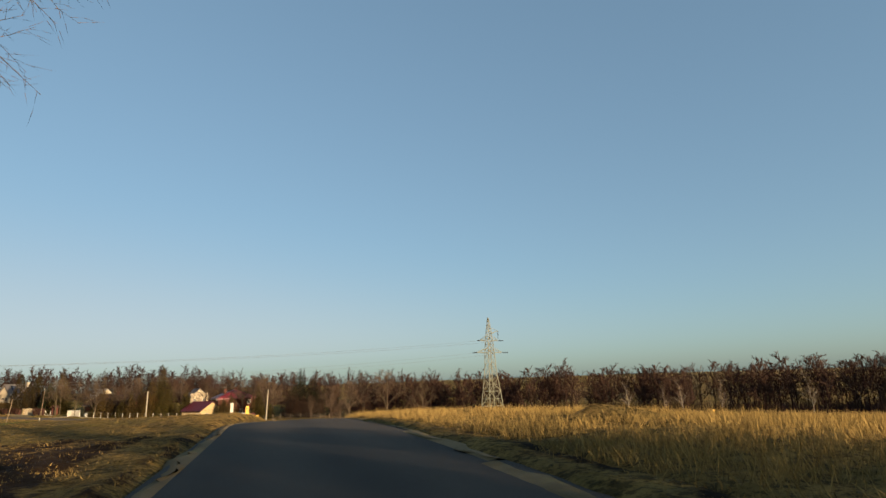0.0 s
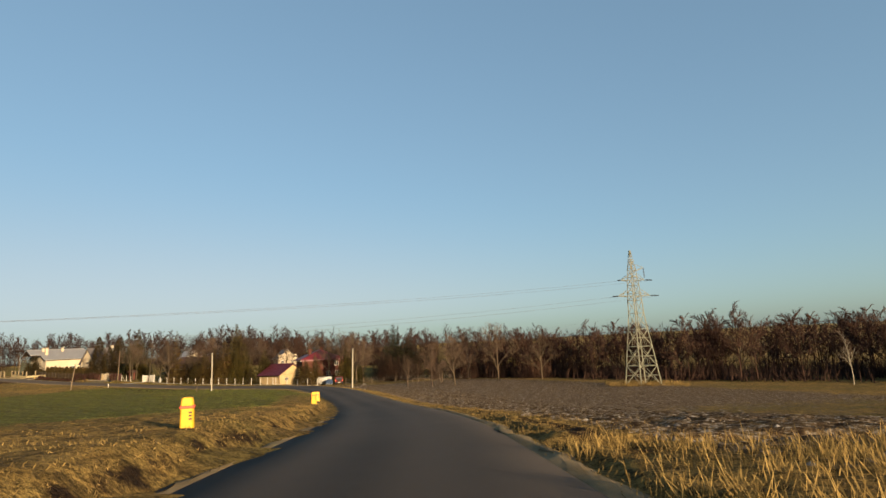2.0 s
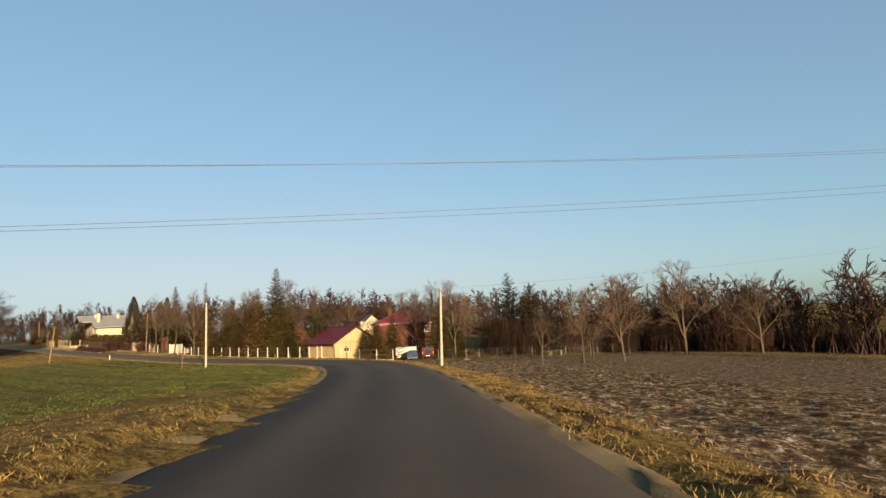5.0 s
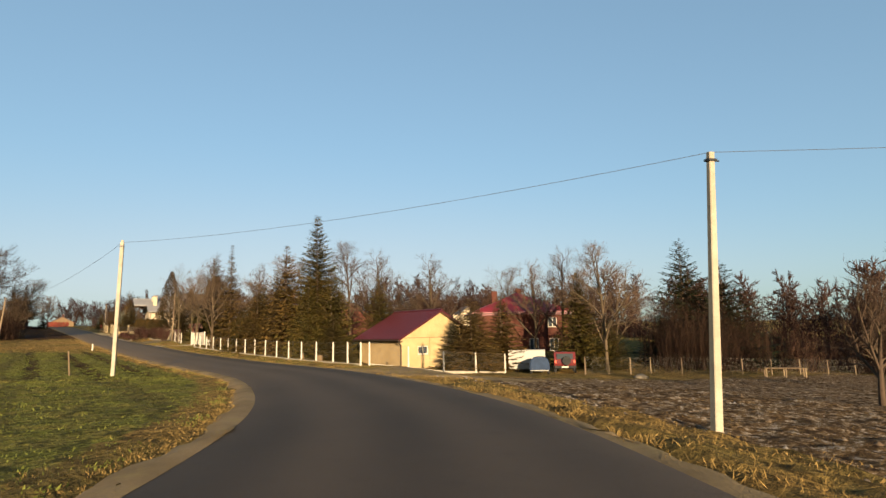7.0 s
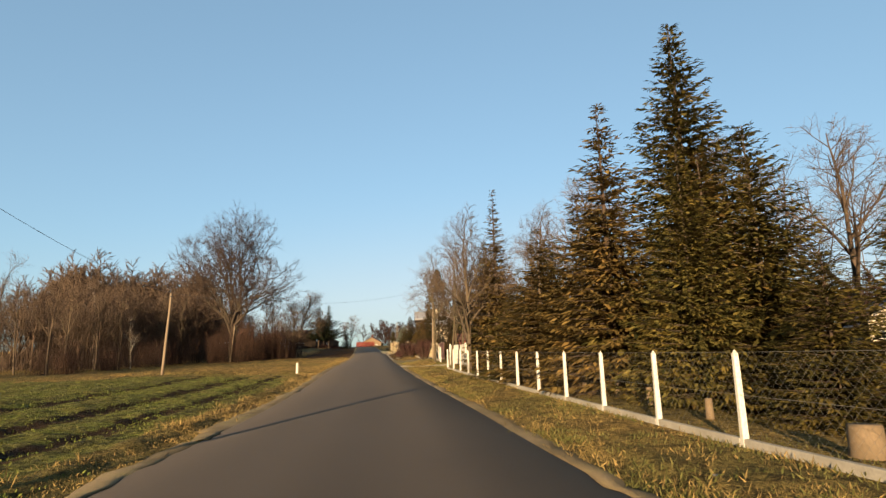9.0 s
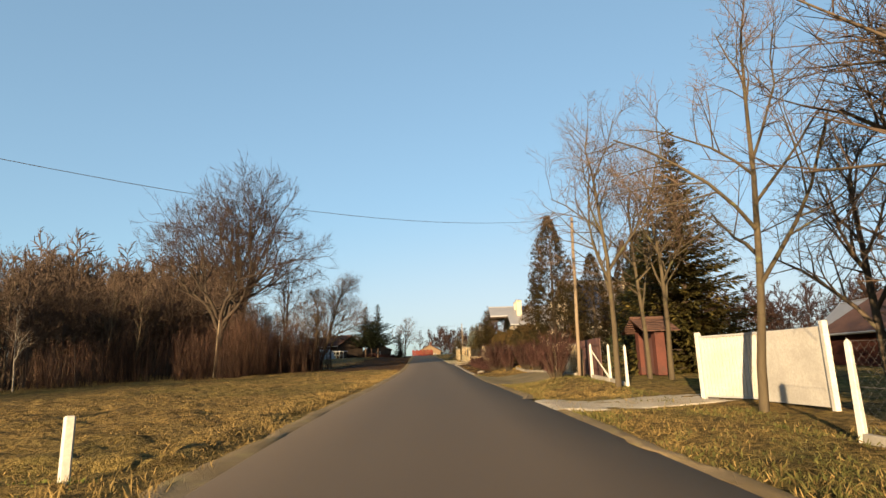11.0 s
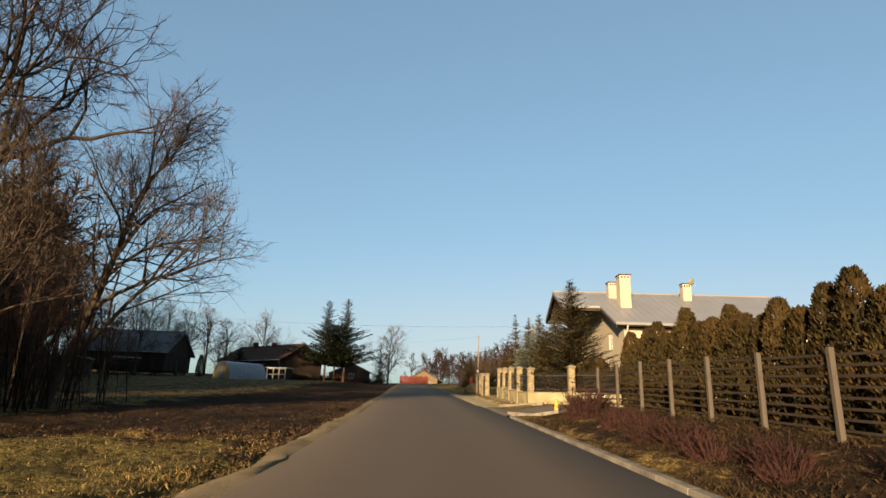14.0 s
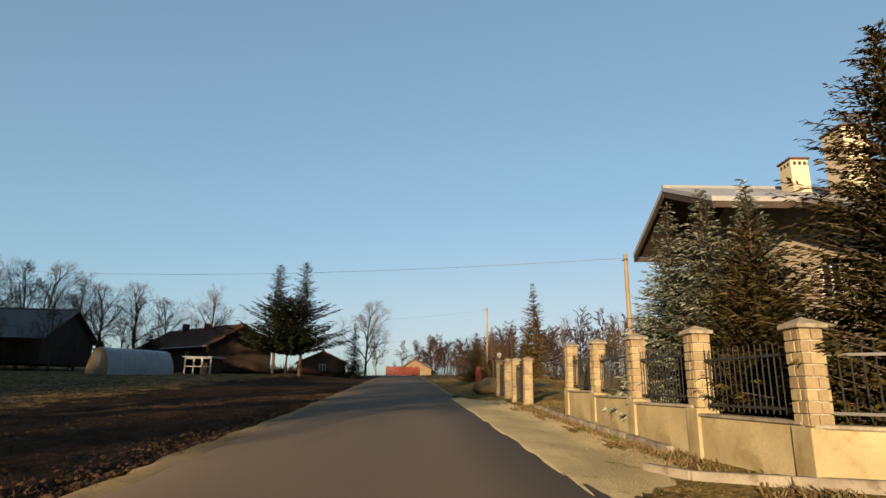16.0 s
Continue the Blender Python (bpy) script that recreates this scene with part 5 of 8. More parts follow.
# ---- roadside trees and shrubs before the gates ----
green_spruce = plant("spruce_tree", shaggy_meshes(89, 11.5, 2.9, M_FIR_DARK, 2000, 13, 0.30, 0.85, 0.0), TREE, "dark green spruce behind the gate", "tree", "garden spruces")
road_spruce = plant("spruce_tree", shaggy_meshes(94, 10.5, 2.2, M_SHAG, 3000, 13, 0.22, 0.8, 0.05), TREE, "dense brown-green spruce behind the hedge", "tree", "garden spruces")
verge_trees = [plant("bare_tree", bare_meshes(75 + i, bark=M_BARK_TAN, height=10.5, clear=0.34, spread=0.36, counts=(8, 7, 6, 4), segs=(7, 5, 3, 2, 1), trunk=0.011, rise=0.16, twig=0.006), TREE,
                     "leafless roadside tree with a tan trunk and fine spreading branches", "tree", "roadside trees") for i in range(2)]
for s, d, size, model in ((254.1, 5.9, 1.0, verge_trees[0]), (257.7, 8.3, 0.95, verge_trees[1]), (256.9, 8.8, 0.95, verge_trees[0]), (246.8, 6.4, 0.9, verge_trees[1])):
    x, y = by_road(s, d)
    set_plant(model, x, y, rng.uniform(0, 360), size)
for s, d, size, tall, model in ((262.8, 12.3, 1.0, 1.0, spruces[0]), (266.0, 15.0, 0.6, 0.55, spruces[3]), (247.0, 17.0, 0.8, 0.75, dark_fir),
                                (277.2, 12.0, 0.95, 0.82, road_spruce), (281.5, 16.0, 0.95, 1.0, road_spruce), (283.0, 17.8, 1.0, 1.05, road_spruce), (269.6, 13.3, 0.95, 0.78, green_spruce), (272.4, 14.6, 0.85, 0.8, green_spruce)):
    x, y = by_road(s, d)
    set_plant(model, x, y, rng.uniform(0, 360), size, tall)
set_plant(big_thuja, -123.1, 168.0, 40, 0.96)
for s, d, size, k in ((262.2, 5.6, 1.0, 2), (272.7, 6.6, 0.95, 1), (273.9, 6.1, 0.9, 0), (275.3, 5.2, 0.92, 1), (278.2, 4.6, 1.05, 0)):
    x, y = by_road(s, d)
    set_plant(red_bushes[k], x, y, rng.uniform(0, 360), size)
for s in np.arange(280.0, 300.8, 1.0):
    x, y = by_road(s + rng.uniform(-0.3, 0.3), 4.7 + rng.uniform(-0.45, 0.5))
    set_plant(low_bush, x, y, rng.uniform(0, 360), rng.uniform(0.62, 0.9))
for i, s in enumerate(np.arange(278.5, 303.0, 0.76)):
    x, y = by_road(s, 7.6 + rng.uniform(-0.08, 0.08))
    set_plant(hedge[i % 3], x, y, rng.uniform(0, 360), rng.uniform(0.94, 1.04), rng.uniform(0.96, 1.03))

# ---- garden of the white house ----
near_spruce = plant("spruce_tree", conifer_meshes(101, 5.8, 2.1, M_NEEDLE_OLIVE, 44, 18, 0.10, 0.02, 0.20, 0.034, ragged=0.3, point=0.85), TREE, "dense green spruce leaning over the iron fence", "tree")
junipers = plant("juniper", conifer_meshes(99, 4.2, 1.4, M_NEEDLE_OLIVE, 30, 15, -0.55, 0.02, 0.26, 0.045, ragged=0.35, point=0.6), TREE, "broad olive-green juniper behind the iron fence", "shrub")
for model, x, y, size in ((blue_spruces[0], -161.1, 181.5, 0.94), (blue_spruces[1], -160.4, 181.8, 1.0), (blue_spruces[0], -159.9, 182.6, 1.02), (near_spruce, -156.3, 181.0, 1.12), 
                          (junipers, -158.95, 181.2, 0.95), (hedge[0], -167.6, 184.6, 0.5)):
    set_plant(model, x, y, rng.uniform(0, 360), size)
for model, x, y, size, tall in ((hedge[0], -152.85, 181.7, 0.6, 1.75), (hedge[1], -152.05, 182.15, 0.62, 1.6), (junipers, -153.6, 181.5, 0.42, 1.15), (hedge[2], -154.9, 181.0, 0.85, 0.9), (hedge[1], -154.3, 181.2, 0.95, 0.92), (hedge[0], -154.0, 181.9, 0.8, 0.85), (red_bushes[1], -153.2, 181.1, 0.6, 0.75), (red_bushes[0], -154.5, 180.6, 0.62, 0.6), (low_bush, -155.2, 180.3, 1.1, 1.4), (low_bush, -153.9, 180.9, 1.1, 1.5), (low_bush, -152.7, 181.3, 1.1, 1.4), (hedge[2], -153.5, 182.0, 0.8, 0.75), (hedge[0], -155.3, 180.6, 0.9, 0.8), (hedge[1], -154.6, 181.7, 0.95, 0.85), (hedge[0], -153.1, 181.5, 0.7, 0.75), (hedge[2], -152.4, 182.4, 0.7, 0.65), (red_bushes[2], -150.6, 183.4, 0.7, 0.6)):
    set_plant(model, x, y, rng.uniform(0, 360), size, tall)
for s, d, size in ((300.9, 5.0, 1.35), (302.0, 5.6, 1.3)):
    x, y = by_road(s, d)
    set_plant(low_bush, x, y, rng.uniform(0, 360), size)

# ---- wood on the left ----
corner_tree = plant("bare_tree", bare_meshes(66, height=11.5, clear=0.16, spread=0.42, counts=(12, 9, 7, 5), segs=(6, 5, 3, 2, 1), trunk=0.014, rise=0.22, twig=0.009), TREE, "leafless tree spreading over the edge of the field", "tree")
set_plant(oaks[0], -148.5, 147.5, 20, 1.0)
set_plant(oaks[1], -166.0, 151.0, 110, 1.3, 1.25)
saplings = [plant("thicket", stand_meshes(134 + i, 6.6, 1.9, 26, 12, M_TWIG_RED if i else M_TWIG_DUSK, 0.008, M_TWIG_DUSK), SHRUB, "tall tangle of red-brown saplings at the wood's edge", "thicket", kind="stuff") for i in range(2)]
for i in range(26):
    u = rng.uniform(0, 1)
    x, y = -141.0 - 7.5 * u - rng.uniform(0, 7), 147.5 + 10.0 * u
    set_plant(saplings[i % 2], x, min(y, 158.2), rng.uniform(0, 360), rng.uniform(0.55, 0.95), rng.uniform(0.75, 1.05))
for x, y, k in ((-144.2, 146.0, 0.8), (-144.8, 148.2, 0.9), (-146.0, 150.4, 0.95), (-143.6, 144.4, 0.75), (-145.6, 149.3, 0.7)):
    set_plant(saplings[1], x, y, 40 * k * 9, k, 0.9)
set_plant(corner_tree, -153.8, 158.3, -23, 1.0, 1.0, lean=-17)
set_plant(corner_tree, -150.4, 157.0, 150, 0.85, 0.95)
edge = np.array([(-98.0, 115.0), (-111.0, 126.5), (-130.0, 134.0), (-147.5, 142.0), (-151.0, 151.0), (-152.5, 157.8)])
placed = []
for _ in range(4000):
    x, y = rng.uniform(-205, -95), rng.uniform(90, 160)
    ey = np.interp(-x, -edge[:, 0], edge[:, 1]) if x > -152.5 else 158.0 - (-152.5 - x) * 0.05
    back = ey - y
    if back < 0.3 or back > 24 or len(placed) > 74:
        continue
    if min([9] + [math.hypot(x - a, y - b) for a, b in placed]) < (2.2 if back < 9 else 3.6):
        continue
    placed.append((x, y))
    model = birches[int(rng.integers(2))] if rng.uniform() < 0.12 and back < 12 else wood_trees[int(rng.integers(5))]
    set_plant(model, x, y, rng.uniform(0, 360), rng.uniform(0.72, 1.08) * (0.85 if x > -140 else 1.0), rng.uniform(0.92, 1.1))
for i in range(46):
    u = rng.uniform(0, 1)
    k = u * (len(edge) - 1)
    j = min(int(k), len(edge) - 2)
    x, y = edge[j] + (edge[j + 1] - edge[j]) * (k - j)
    near = x < -140
    set_plant(thickets[int(rng.integers(2))], x + rng.uniform(-1.5, 0.5), y - rng.uniform(0.2, 3.0), rng.uniform(0, 360), rng.uniform(0.6, 1.05) * (1.25 if near else 0.85))
for x, y, k in ((-149.5, 155.5, 1.25), (-151.5, 157.5, 1.3), (-154.0, 158.2, 1.2), (-148.8, 152.0, 1.2), (-157, 158.4, 1.1), (-148.0, 148.0, 1.0), (-148.0, 145.5, 0.9)):
    set_plant(thickets[int(rng.integers(2))], x, y, rng.uniform(0, 360), k)

# ---- gardens at the far end ----
def forked_spruce():
    """One spruce whose trunk parts into two ragged tops over wide drooping boughs."""
    meshes = list(conifer_meshes(141, 7.8, 5.4, M_FIR_DARK, 22, 17, 0.12, 0.28, 0.70, 0.075, ragged=0.5, point=0.42))
    for seed, dx, dy, h in ((140, -0.6, -1.2, 11.4), (143, 0.6, 1.25, 11.7)):
        for me in conifer_meshes(seed, h, 1.55, M_FIR_DARK, 40, 10, 0.15, 0.5, 0.46, 0.08, ragged=0.7, point=0.42):
            me.transform(pose(dx, dy, 0))
            meshes.append(me)
    return plant("fir_tree", meshes, ("trunk", "crown") * 3, "wide dark spruce with two ragged tops", "tree")


set_plant(forked_spruce(), -212.1, 183.1, 0)
far_cone = plant("cypress_tree", conifer_meshes(142, 6.6, 1.5, M_FIR_DARK, 30, 12, 0.1, 0.02, 0.3, 0.07, point=0.85), TREE, "dark pointed evergreen beside the far road", "tree")
set_plant(far_cone, -219.2, 192.4, 0)
for x, y, size, k in ((-222.0, 194.8, 0.95, 0), (-200.0, 156.5, 0.75, 2), (-206.0, 158.5, 0.7, 1), (-196.0, 151.0, 0.85, 0), (-212.0, 163.0, 0.65, 2), (-216.0, 168.0, 0.55, 0), (-190.0, 147.0, 0.9, 1),
                      (-232.0, 157.0, 1.2, 0), (-236.0, 164.5, 1.3, 2), (-240.0, 152.0, 1.4, 1), (-244.0, 168.0, 1.2, 0), (-228.0, 163.0, 1.0, 2), (-246.0, 178.0, 1.3, 1), (-238.0, 158.0, 1.3, 0), (-234.0, 150.0, 1.25, 2), (-242.0, 161.0, 1.3, 1), (-250.0, 172.0, 1.3, 2), (-240.0, 180.0, 0.8, 2), (-248.0, 176.0, 0.85, 1), (-186.0, 143.0, 0.9, 2)):
    set_plant(round_trees[k], x, y, rng.uniform(0, 360), size)
set_plant(dark_fir, -214.0, 170.5, 30, 0.42, 0.9)
for i in range(34):
    s, d = rng.uniform(338, 404), rng.uniform(6.5, 22)
    x, y = by_road(s, d)
    r = rng.uniform()
    if r < 0.45:
        set_plant(wood_trees[int(rng.integers(5))], x, y, rng.uniform(0, 360), rng.uniform(0.35, 0.62))
    elif r < 0.7:
        set_plant(spruces[int(rng.integers(1, 4))], x, y, rng.uniform(0, 360), rng.uniform(0.45, 0.75))
    else:
        set_plant(thickets[int(rng.integers(2))], x, y, rng.uniform(0, 360), rng.uniform(0.7, 1.2))
for i in range(14):
    set_plant(low_bush, -213.6 - 9.0 * i / 13 + rng.uniform(-0.3, 0.3), 176.5 + 17.0 * i / 13, rng.uniform(0, 360), rng.uniform(1.2, 1.7))
for x, y, size in ((-218.0, 154.5, 1.3), (-216.5, 157.5, 1.2), (-219.0, 151.0, 1.3), (-221.5, 171.0, 1.0), (-222.0, 173.5, 1.05), (-222.8, 176.0, 1.0), (-223.5, 178.5, 1.1), (-221.5, 168.5, 0.95), (-217.5, 160.5, 1.1), (-223.0, 181.5, 1.0), (-221.0, 160.5, 0.75), (-219.5, 163.5, 0.6), (-222.5, 157.5, 0.8), (-217.0, 158.5, 0.55), (-214.0, 152.5, 0.6)):
    set_plant(thickets[0], x, y, rng.uniform(0, 360), size)
set_plant(hedge[1], -219.0, 166.0, 0, 1.15)
set_plant(spruces[1], -207.5, 210.3, 0, 1.05, 1.08)

# ---- woods in the distance ----
def far_wood(name, label, line, count, depth, tall, seed, twigs, counts=(8, 5, 4), twig=0.05, scrub=10):
    """Many leafless trees along a line, as one mass."""
    rng = np.random.default_rng(seed)
    kinds = [bare_meshes(seed * 7 + i, height=tall, clear=0.15, spread=0.36, counts=counts, segs=(4, 3, 1, 1, 1), sides=3, trunk=0.012, rise=0.35, twig=twig) for i in range(4)]
    line = np.array(line, float)
    run = np.concatenate([[0], np.cumsum(np.linalg.norm(np.diff(line, axis=0), axis=1))])
    V, F, n = [], [], 0
    X, Y = [], []
    for i in range(count):
        s = run[-1] * (i + rng.uniform(0, 1)) / count
        x, y = np.interp(s, run, line[:, 0]), np.interp(s, run, line[:, 1])
        j = min(np.searchsorted(run, s), len(line) - 1)
        t = unit(line[j] - line[j - 1])
        off = depth * rng.uniform(0, 1)
        X.append(x + off * t[1]), Y.append(y - off * t[0])
    Z = ground_height(np.array(X), np.array(Y))
    data = []
    for tr, cr in kinds:
        for me in (tr, cr):
            v = np.empty(len(me.vertices) * 3, np.float32)
            me.vertices.foreach_get("co", v)
            me.calc_loop_triangles()
            f = np.empty(len(me.loop_triangles) * 3, np.int32)
            me.loop_triangles.foreach_get("vertices", f)
            data.append((v.reshape(-1, 3), f.reshape(-1, 3)))
    for i in range(count):
        k = int(rng.integers(4))
        a, sc = rng.uniform(0, 2 * math.pi), rng.uniform(0.75, 1.12)
        R = np.array([[math.cos(a), -math.sin(a), 0], [math.sin(a), math.cos(a), 0], [0, 0, rng.uniform(0.9, 1.1)]]) * sc
        for v, f in data[2 * k:2 * k + 2]:
            V.append(v @ R.T + [X[i], Y[i], Z[i] - 0.1])
            F.append(f + n)
            n += len(v)
    k = count * scrub
    j = rng.integers(0, count, k)
    p = np.stack([np.array(X)[j], np.array(Y)[j], Z[j]], 1) + rng.normal(0, 2.2, (k, 3)) * [1, 1, 0]
    q = p + rng.normal(0, 0.9, (k, 3)) * [1, 1, 0] + np.stack([np.zeros(k), np.zeros(k), rng.uniform(1.5, 4.5, k)], 1)
    v, f = spikes(p, q, np.full(k, twig * 1.3))
    V.append(v), F.append(f + n)
    for tr, cr in kinds:
        bpy.data.meshes.remove(tr), bpy.data.meshes.remove(cr)
    me = fast_mesh(name, np.vstack(V), np.vstack(F), twigs)
    return tagged(new(name, me), label, "woods", kind="stuff")


far_wood("woods", "leafless brown wood behind the field and the pylon", [(-32, 180), (-8, 172), (14, 154), (50, 132), (82, 104), (140, 70), (200, 20)], 330, -34, 12.6, 3, M_TWIG_FAR, twig=0.075, scrub=40)
far_wood("woods_behind_gardens", "leafless brown wood behind the gardens", [(-150, 250), (-110, 222), (-70, 205), (-35, 192), (-5, 178)], 170, -35, 10.2, 5, M_TWIG_FAR, twig=0.07, scrub=26)
far_wood("wooded_rise", "brown wood on the rise behind the white house", [(-330, 232), (-250, 250), (-200, 246), (-150, 238), (-110, 226)], 150, -30, 13.5, 19, M_TWIG_FAR, (9, 5, 4), 0.08, 10)
far_wood("distant_woods", "distant wooded rise behind the village", [(-420, 300), (-330, 330), (-240, 320), (-160, 290), (-60, 260), (60, 240), (180, 200)], 260, -60, 12.5, 7, M_TWIG_FAR, (7, 5), 0.09, 4)
# Mostly unseen trees, added tall and thick-twigged to shade barn and cottage
far_wood("deep_wood", "tall leafless trees added mostly out of view to shade the barn and cottage", [(-228, 146), (-205, 151), (-186, 152)], 170, 30, 18.5, 9, M_TWIG, (8, 5, 4), 0.09, 14)
far_wood("inner_wood", "leafless brown wood with dense undergrowth", [(-182, 154), (-164, 152), (-152, 143), (-136, 131)], 170, 26, 11.5, 15, M_TWIG, (8, 6, 4), 0.036, 20)
far_wood("roadside_wood", "leafless wood behind the start of the road", [(15, -28), (27, -8)], 50, 14, 10, 17, M_TWIG, (9, 6, 4), 0.05, 14)



for x, y, size in ((38.5, 131.5, 0.72), (45.0, 128.0, 0.7), (48.0, 126.5, 0.75), (54.0, 122.0, 0.72), (66.0, 112.5, 0.75)):
    set_plant(birches[int(x) % 2], x, y, 37.0 * x, size)


# ---- buildings ----
def holed_wall(shape, w, h, holes, thick=0.25, m=None):
    """A wall of width w (centred) and height h, its outer face at y = 0, with rectangular openings (centre x, sill, width, height) right through it."""
    xs = sorted({-w / 2, w / 2, *[v for cx, s, ww, hh in holes for v in (cx - ww / 2, cx + ww / 2)]})
    zs = sorted({0.0, h, *[v for cx, s, ww, hh in holes for v in (s, s + hh)]})

    def open_at(i, j):
        if i < 0 or j < 0 or i >= len(xs) - 1 or j >= len(zs) - 1:
            return True
        x, z = (xs[i] + xs[i + 1]) / 2, (zs[j] + zs[j + 1]) / 2
        return any(abs(x - cx) < ww / 2 and s < z < s + hh for cx, s, ww, hh in holes)
    for i in range(len(xs) - 1):
        for j in range(len(zs) - 1):
            if open_at(i, j):
                continue
            a, b, c, d = xs[i], xs[i + 1], zs[j], zs[j + 1]
            v = [(a, 0, c), (b, 0, c), (b, 0, d), (a, 0, d), (a, thick, c), (b, thick, c), (b, thick, d), (a, thick, d)]
            f = [(0, 1, 2, 3), (5, 4, 7, 6)]
            if open_at(i - 1, j):
                f.append((4, 0, 3, 7))
            if open_at(i + 1, j):
                f.append((1, 5, 6, 2))
            if open_at(i, j - 1):
                f.append((4, 5, 1, 0))
            if open_at(i, j + 1):
                f.append((3, 2, 6, 7))
            shape.add(v, f, m)


def add_window(parent, m, w, h, material=None, mullion=True, sill=True):
    """A window in an opening: frame, glass and sill. m: its bottom centre on the outer face, y inwards."""
    win = new("window")
    win.parent, win.matrix_basis = parent, m
    t = 0.07
    fr = Shape()
    fr.box(-w / 2, 0.05, 0, -w / 2 + t, 0.13, h).box(w / 2 - t, 0.05, 0, w / 2, 0.13, h).box(-w / 2 + t, 0.05, 0, w / 2 - t, 0.13, t).box(-w / 2 + t, 0.05, h - t, w / 2 - t, 0.13, h)
    if mullion:
        fr.box(-0.035, 0.055, t, 0.035, 0.125, h - t)
    part("window_frame", fr, material or M_WHITE, win)
    part("pane", Shape().box(-w / 2 + t, 0.085, t, w / 2 - t, 0.10, h - t), M_GLASS, win)
    if sill:
        part("window_sill", Shape().box(-w / 2 - 0.05, -0.06, -0.05, w / 2 + 0.05, 0.06, -0.003, 0.008), M_CONCRETE, win)
    return win


def slope(shape, half, rise, y0, y1, top, thick, side, x0=0.0):
    """One roof slope from the ridge at height top down to half, on side +1 or -1."""
    k = rise / half
    z = lambda x: top - k * x
    n = thick * math.sqrt(1 + k * k)
    o = [(side * x0, z(x0)), (side * half, z(half)), (side * half, z(half) - n), (side * x0, z(x0) - n)]
    shape.prism(o if side < 0 else o[::-1], y0, y1)


def gable_house(name, label, x, y, z, yaw, width, length, eave, ridge, wall, roof, over=0.45, front=(), side_left=(), side_right=(), back=(), ribs=0.0, kind="house", windows=True, chimneys=(), frame_material=None):
    """A house with a ridge along its y axis and its front gable at y = 0. Openings: (centre, sill, width, height)."""
    house = thing(name, label, kind, x, y, z, yaw)
    half = width / 2
    k = (ridge - eave) / half
    faces = [(front, pose(0, 0, 0), width), (back, pose(0, length, 0, 0, 0, 180), width),
             (side_left, pose(-half, length / 2, 0, 0, 0, -90), length - 0.5), (side_right, pose(half, length / 2, 0, 0, 0, 90), length - 0.5)]
    for i, (holes, m, w) in enumerate(faces):
        ws = Shape()
        holed_wall(ws, w, eave, holes, 0.25, m)
        if i < 2:
            ws.prism([(-half, eave), (half, eave), (0, ridge)], 0 if i == 0 else length - 0.25, 0.25 if i == 0 else length)
        part("wall", ws.mesh("wall", wall, weld=True), None, house)
    for holes, m, w in faces:
        for cx, s, ww, hh in holes:
            add_window(house, m @ pose(cx, 0, s), ww, hh, frame_material, ww > 0.7)
    drop = 0.16
    for side in (-1, 1):
        rs = Shape()
        slope(rs, half + over, (half + over) * k, -over, length + over, ridge + drop, 0.13, side)
        sl = part("roof_slope", rs, roof, house)
        if ribs:
            o = [(side * 0.02, ridge + drop), (side * (half + over), ridge + drop - k * (half + over)), (side * (half + over), ridge + drop - k * (half + over) + 0.035), (side * 0.02, ridge + drop + 0.035)]
            rib = Shape().prism(o[::-1] if side < 0 else o, -0.02, 0.02).mesh("rib", roof)
            for yy in np.arange(-over + ribs / 2, length + over, ribs):
                piece("rib", rib, sl, pose(0, yy, 0))
    part("ridge", Shape().tube([(0, -over, ridge + drop + 0.02), (0, length + over, ridge + drop + 0.02)], 0.09, 8), roof, house)
    for side in (-1, 1):
        gx, gz = side * (half + over + 0.05), ridge + drop - k * (half + over) - 0.10
        part("gutter", Shape().tube([(gx, -over, gz), (gx, length + over, gz)], 0.065, 8), M_DARKWOOD if wall is M_OSB else M_STEEL, house)
    for cx, cy, w, d, top in chimneys:
        base = ridge - k * abs(cx) - 0.3
        ch = part("chimney", Shape().box(cx - w / 2, cy - d / 2, base, cx + w / 2, cy + d / 2, top, 0.02), M_PLASTER if wall is M_PLASTER else M_BRICK, house)
        cap = Shape().box(cx - w / 2 - 0.07, cy - d / 2 - 0.07, top + 0.002, cx + w / 2 + 0.07, cy + d / 2 + 0.07, top + 0.08, 0.015)
        part("chimney_cap", cap, M_CONCRETE, ch)
    return house


# garage of ochre boards with a maroon roof, behind the fence
gx, gy, gz, gyaw = -58.5, 147.4, -5.80, 68
garage = gable_house("garage", "ochre board garage with a maroon sheet roof and one small window", gx, gy, gz, gyaw, 7.0, 6.0, 2.24, 4.15, M_OSB, M_MAROON, 0.4,
                     front=((-1.5, 1.0, 0.95, 0.62),), ribs=0.35, kind="garage")
bits = Shape().box(-3.5, -0.012, 2.215, 3.5, -0.002, 2.255)
for bx in (-0.9, 1.2, 2.4):
    bits.box(bx - 0.012, -0.010, 0.0, bx + 0.012, -0.002, 2.21)
part("batten", bits, M_LOG, garage, "thin joints between wall boards")
part("downpipe", Shape().tube([(-3.92, -0.3, 1.96), (-3.75, -0.22, 1.82), (-3.52, -0.08, 1.74), (-3.52, -0.07, 0.05)], 0.045, 8), M_DARKWOOD, garage, "brown rainwater pipe at the corner")
soffit = Shape().box(-3.88, -0.38, 1.99, -3.51, 6.38, 2.02)
part("soffit", soffit, M_DARKWOOD, garage, "dark underside of the eaves")

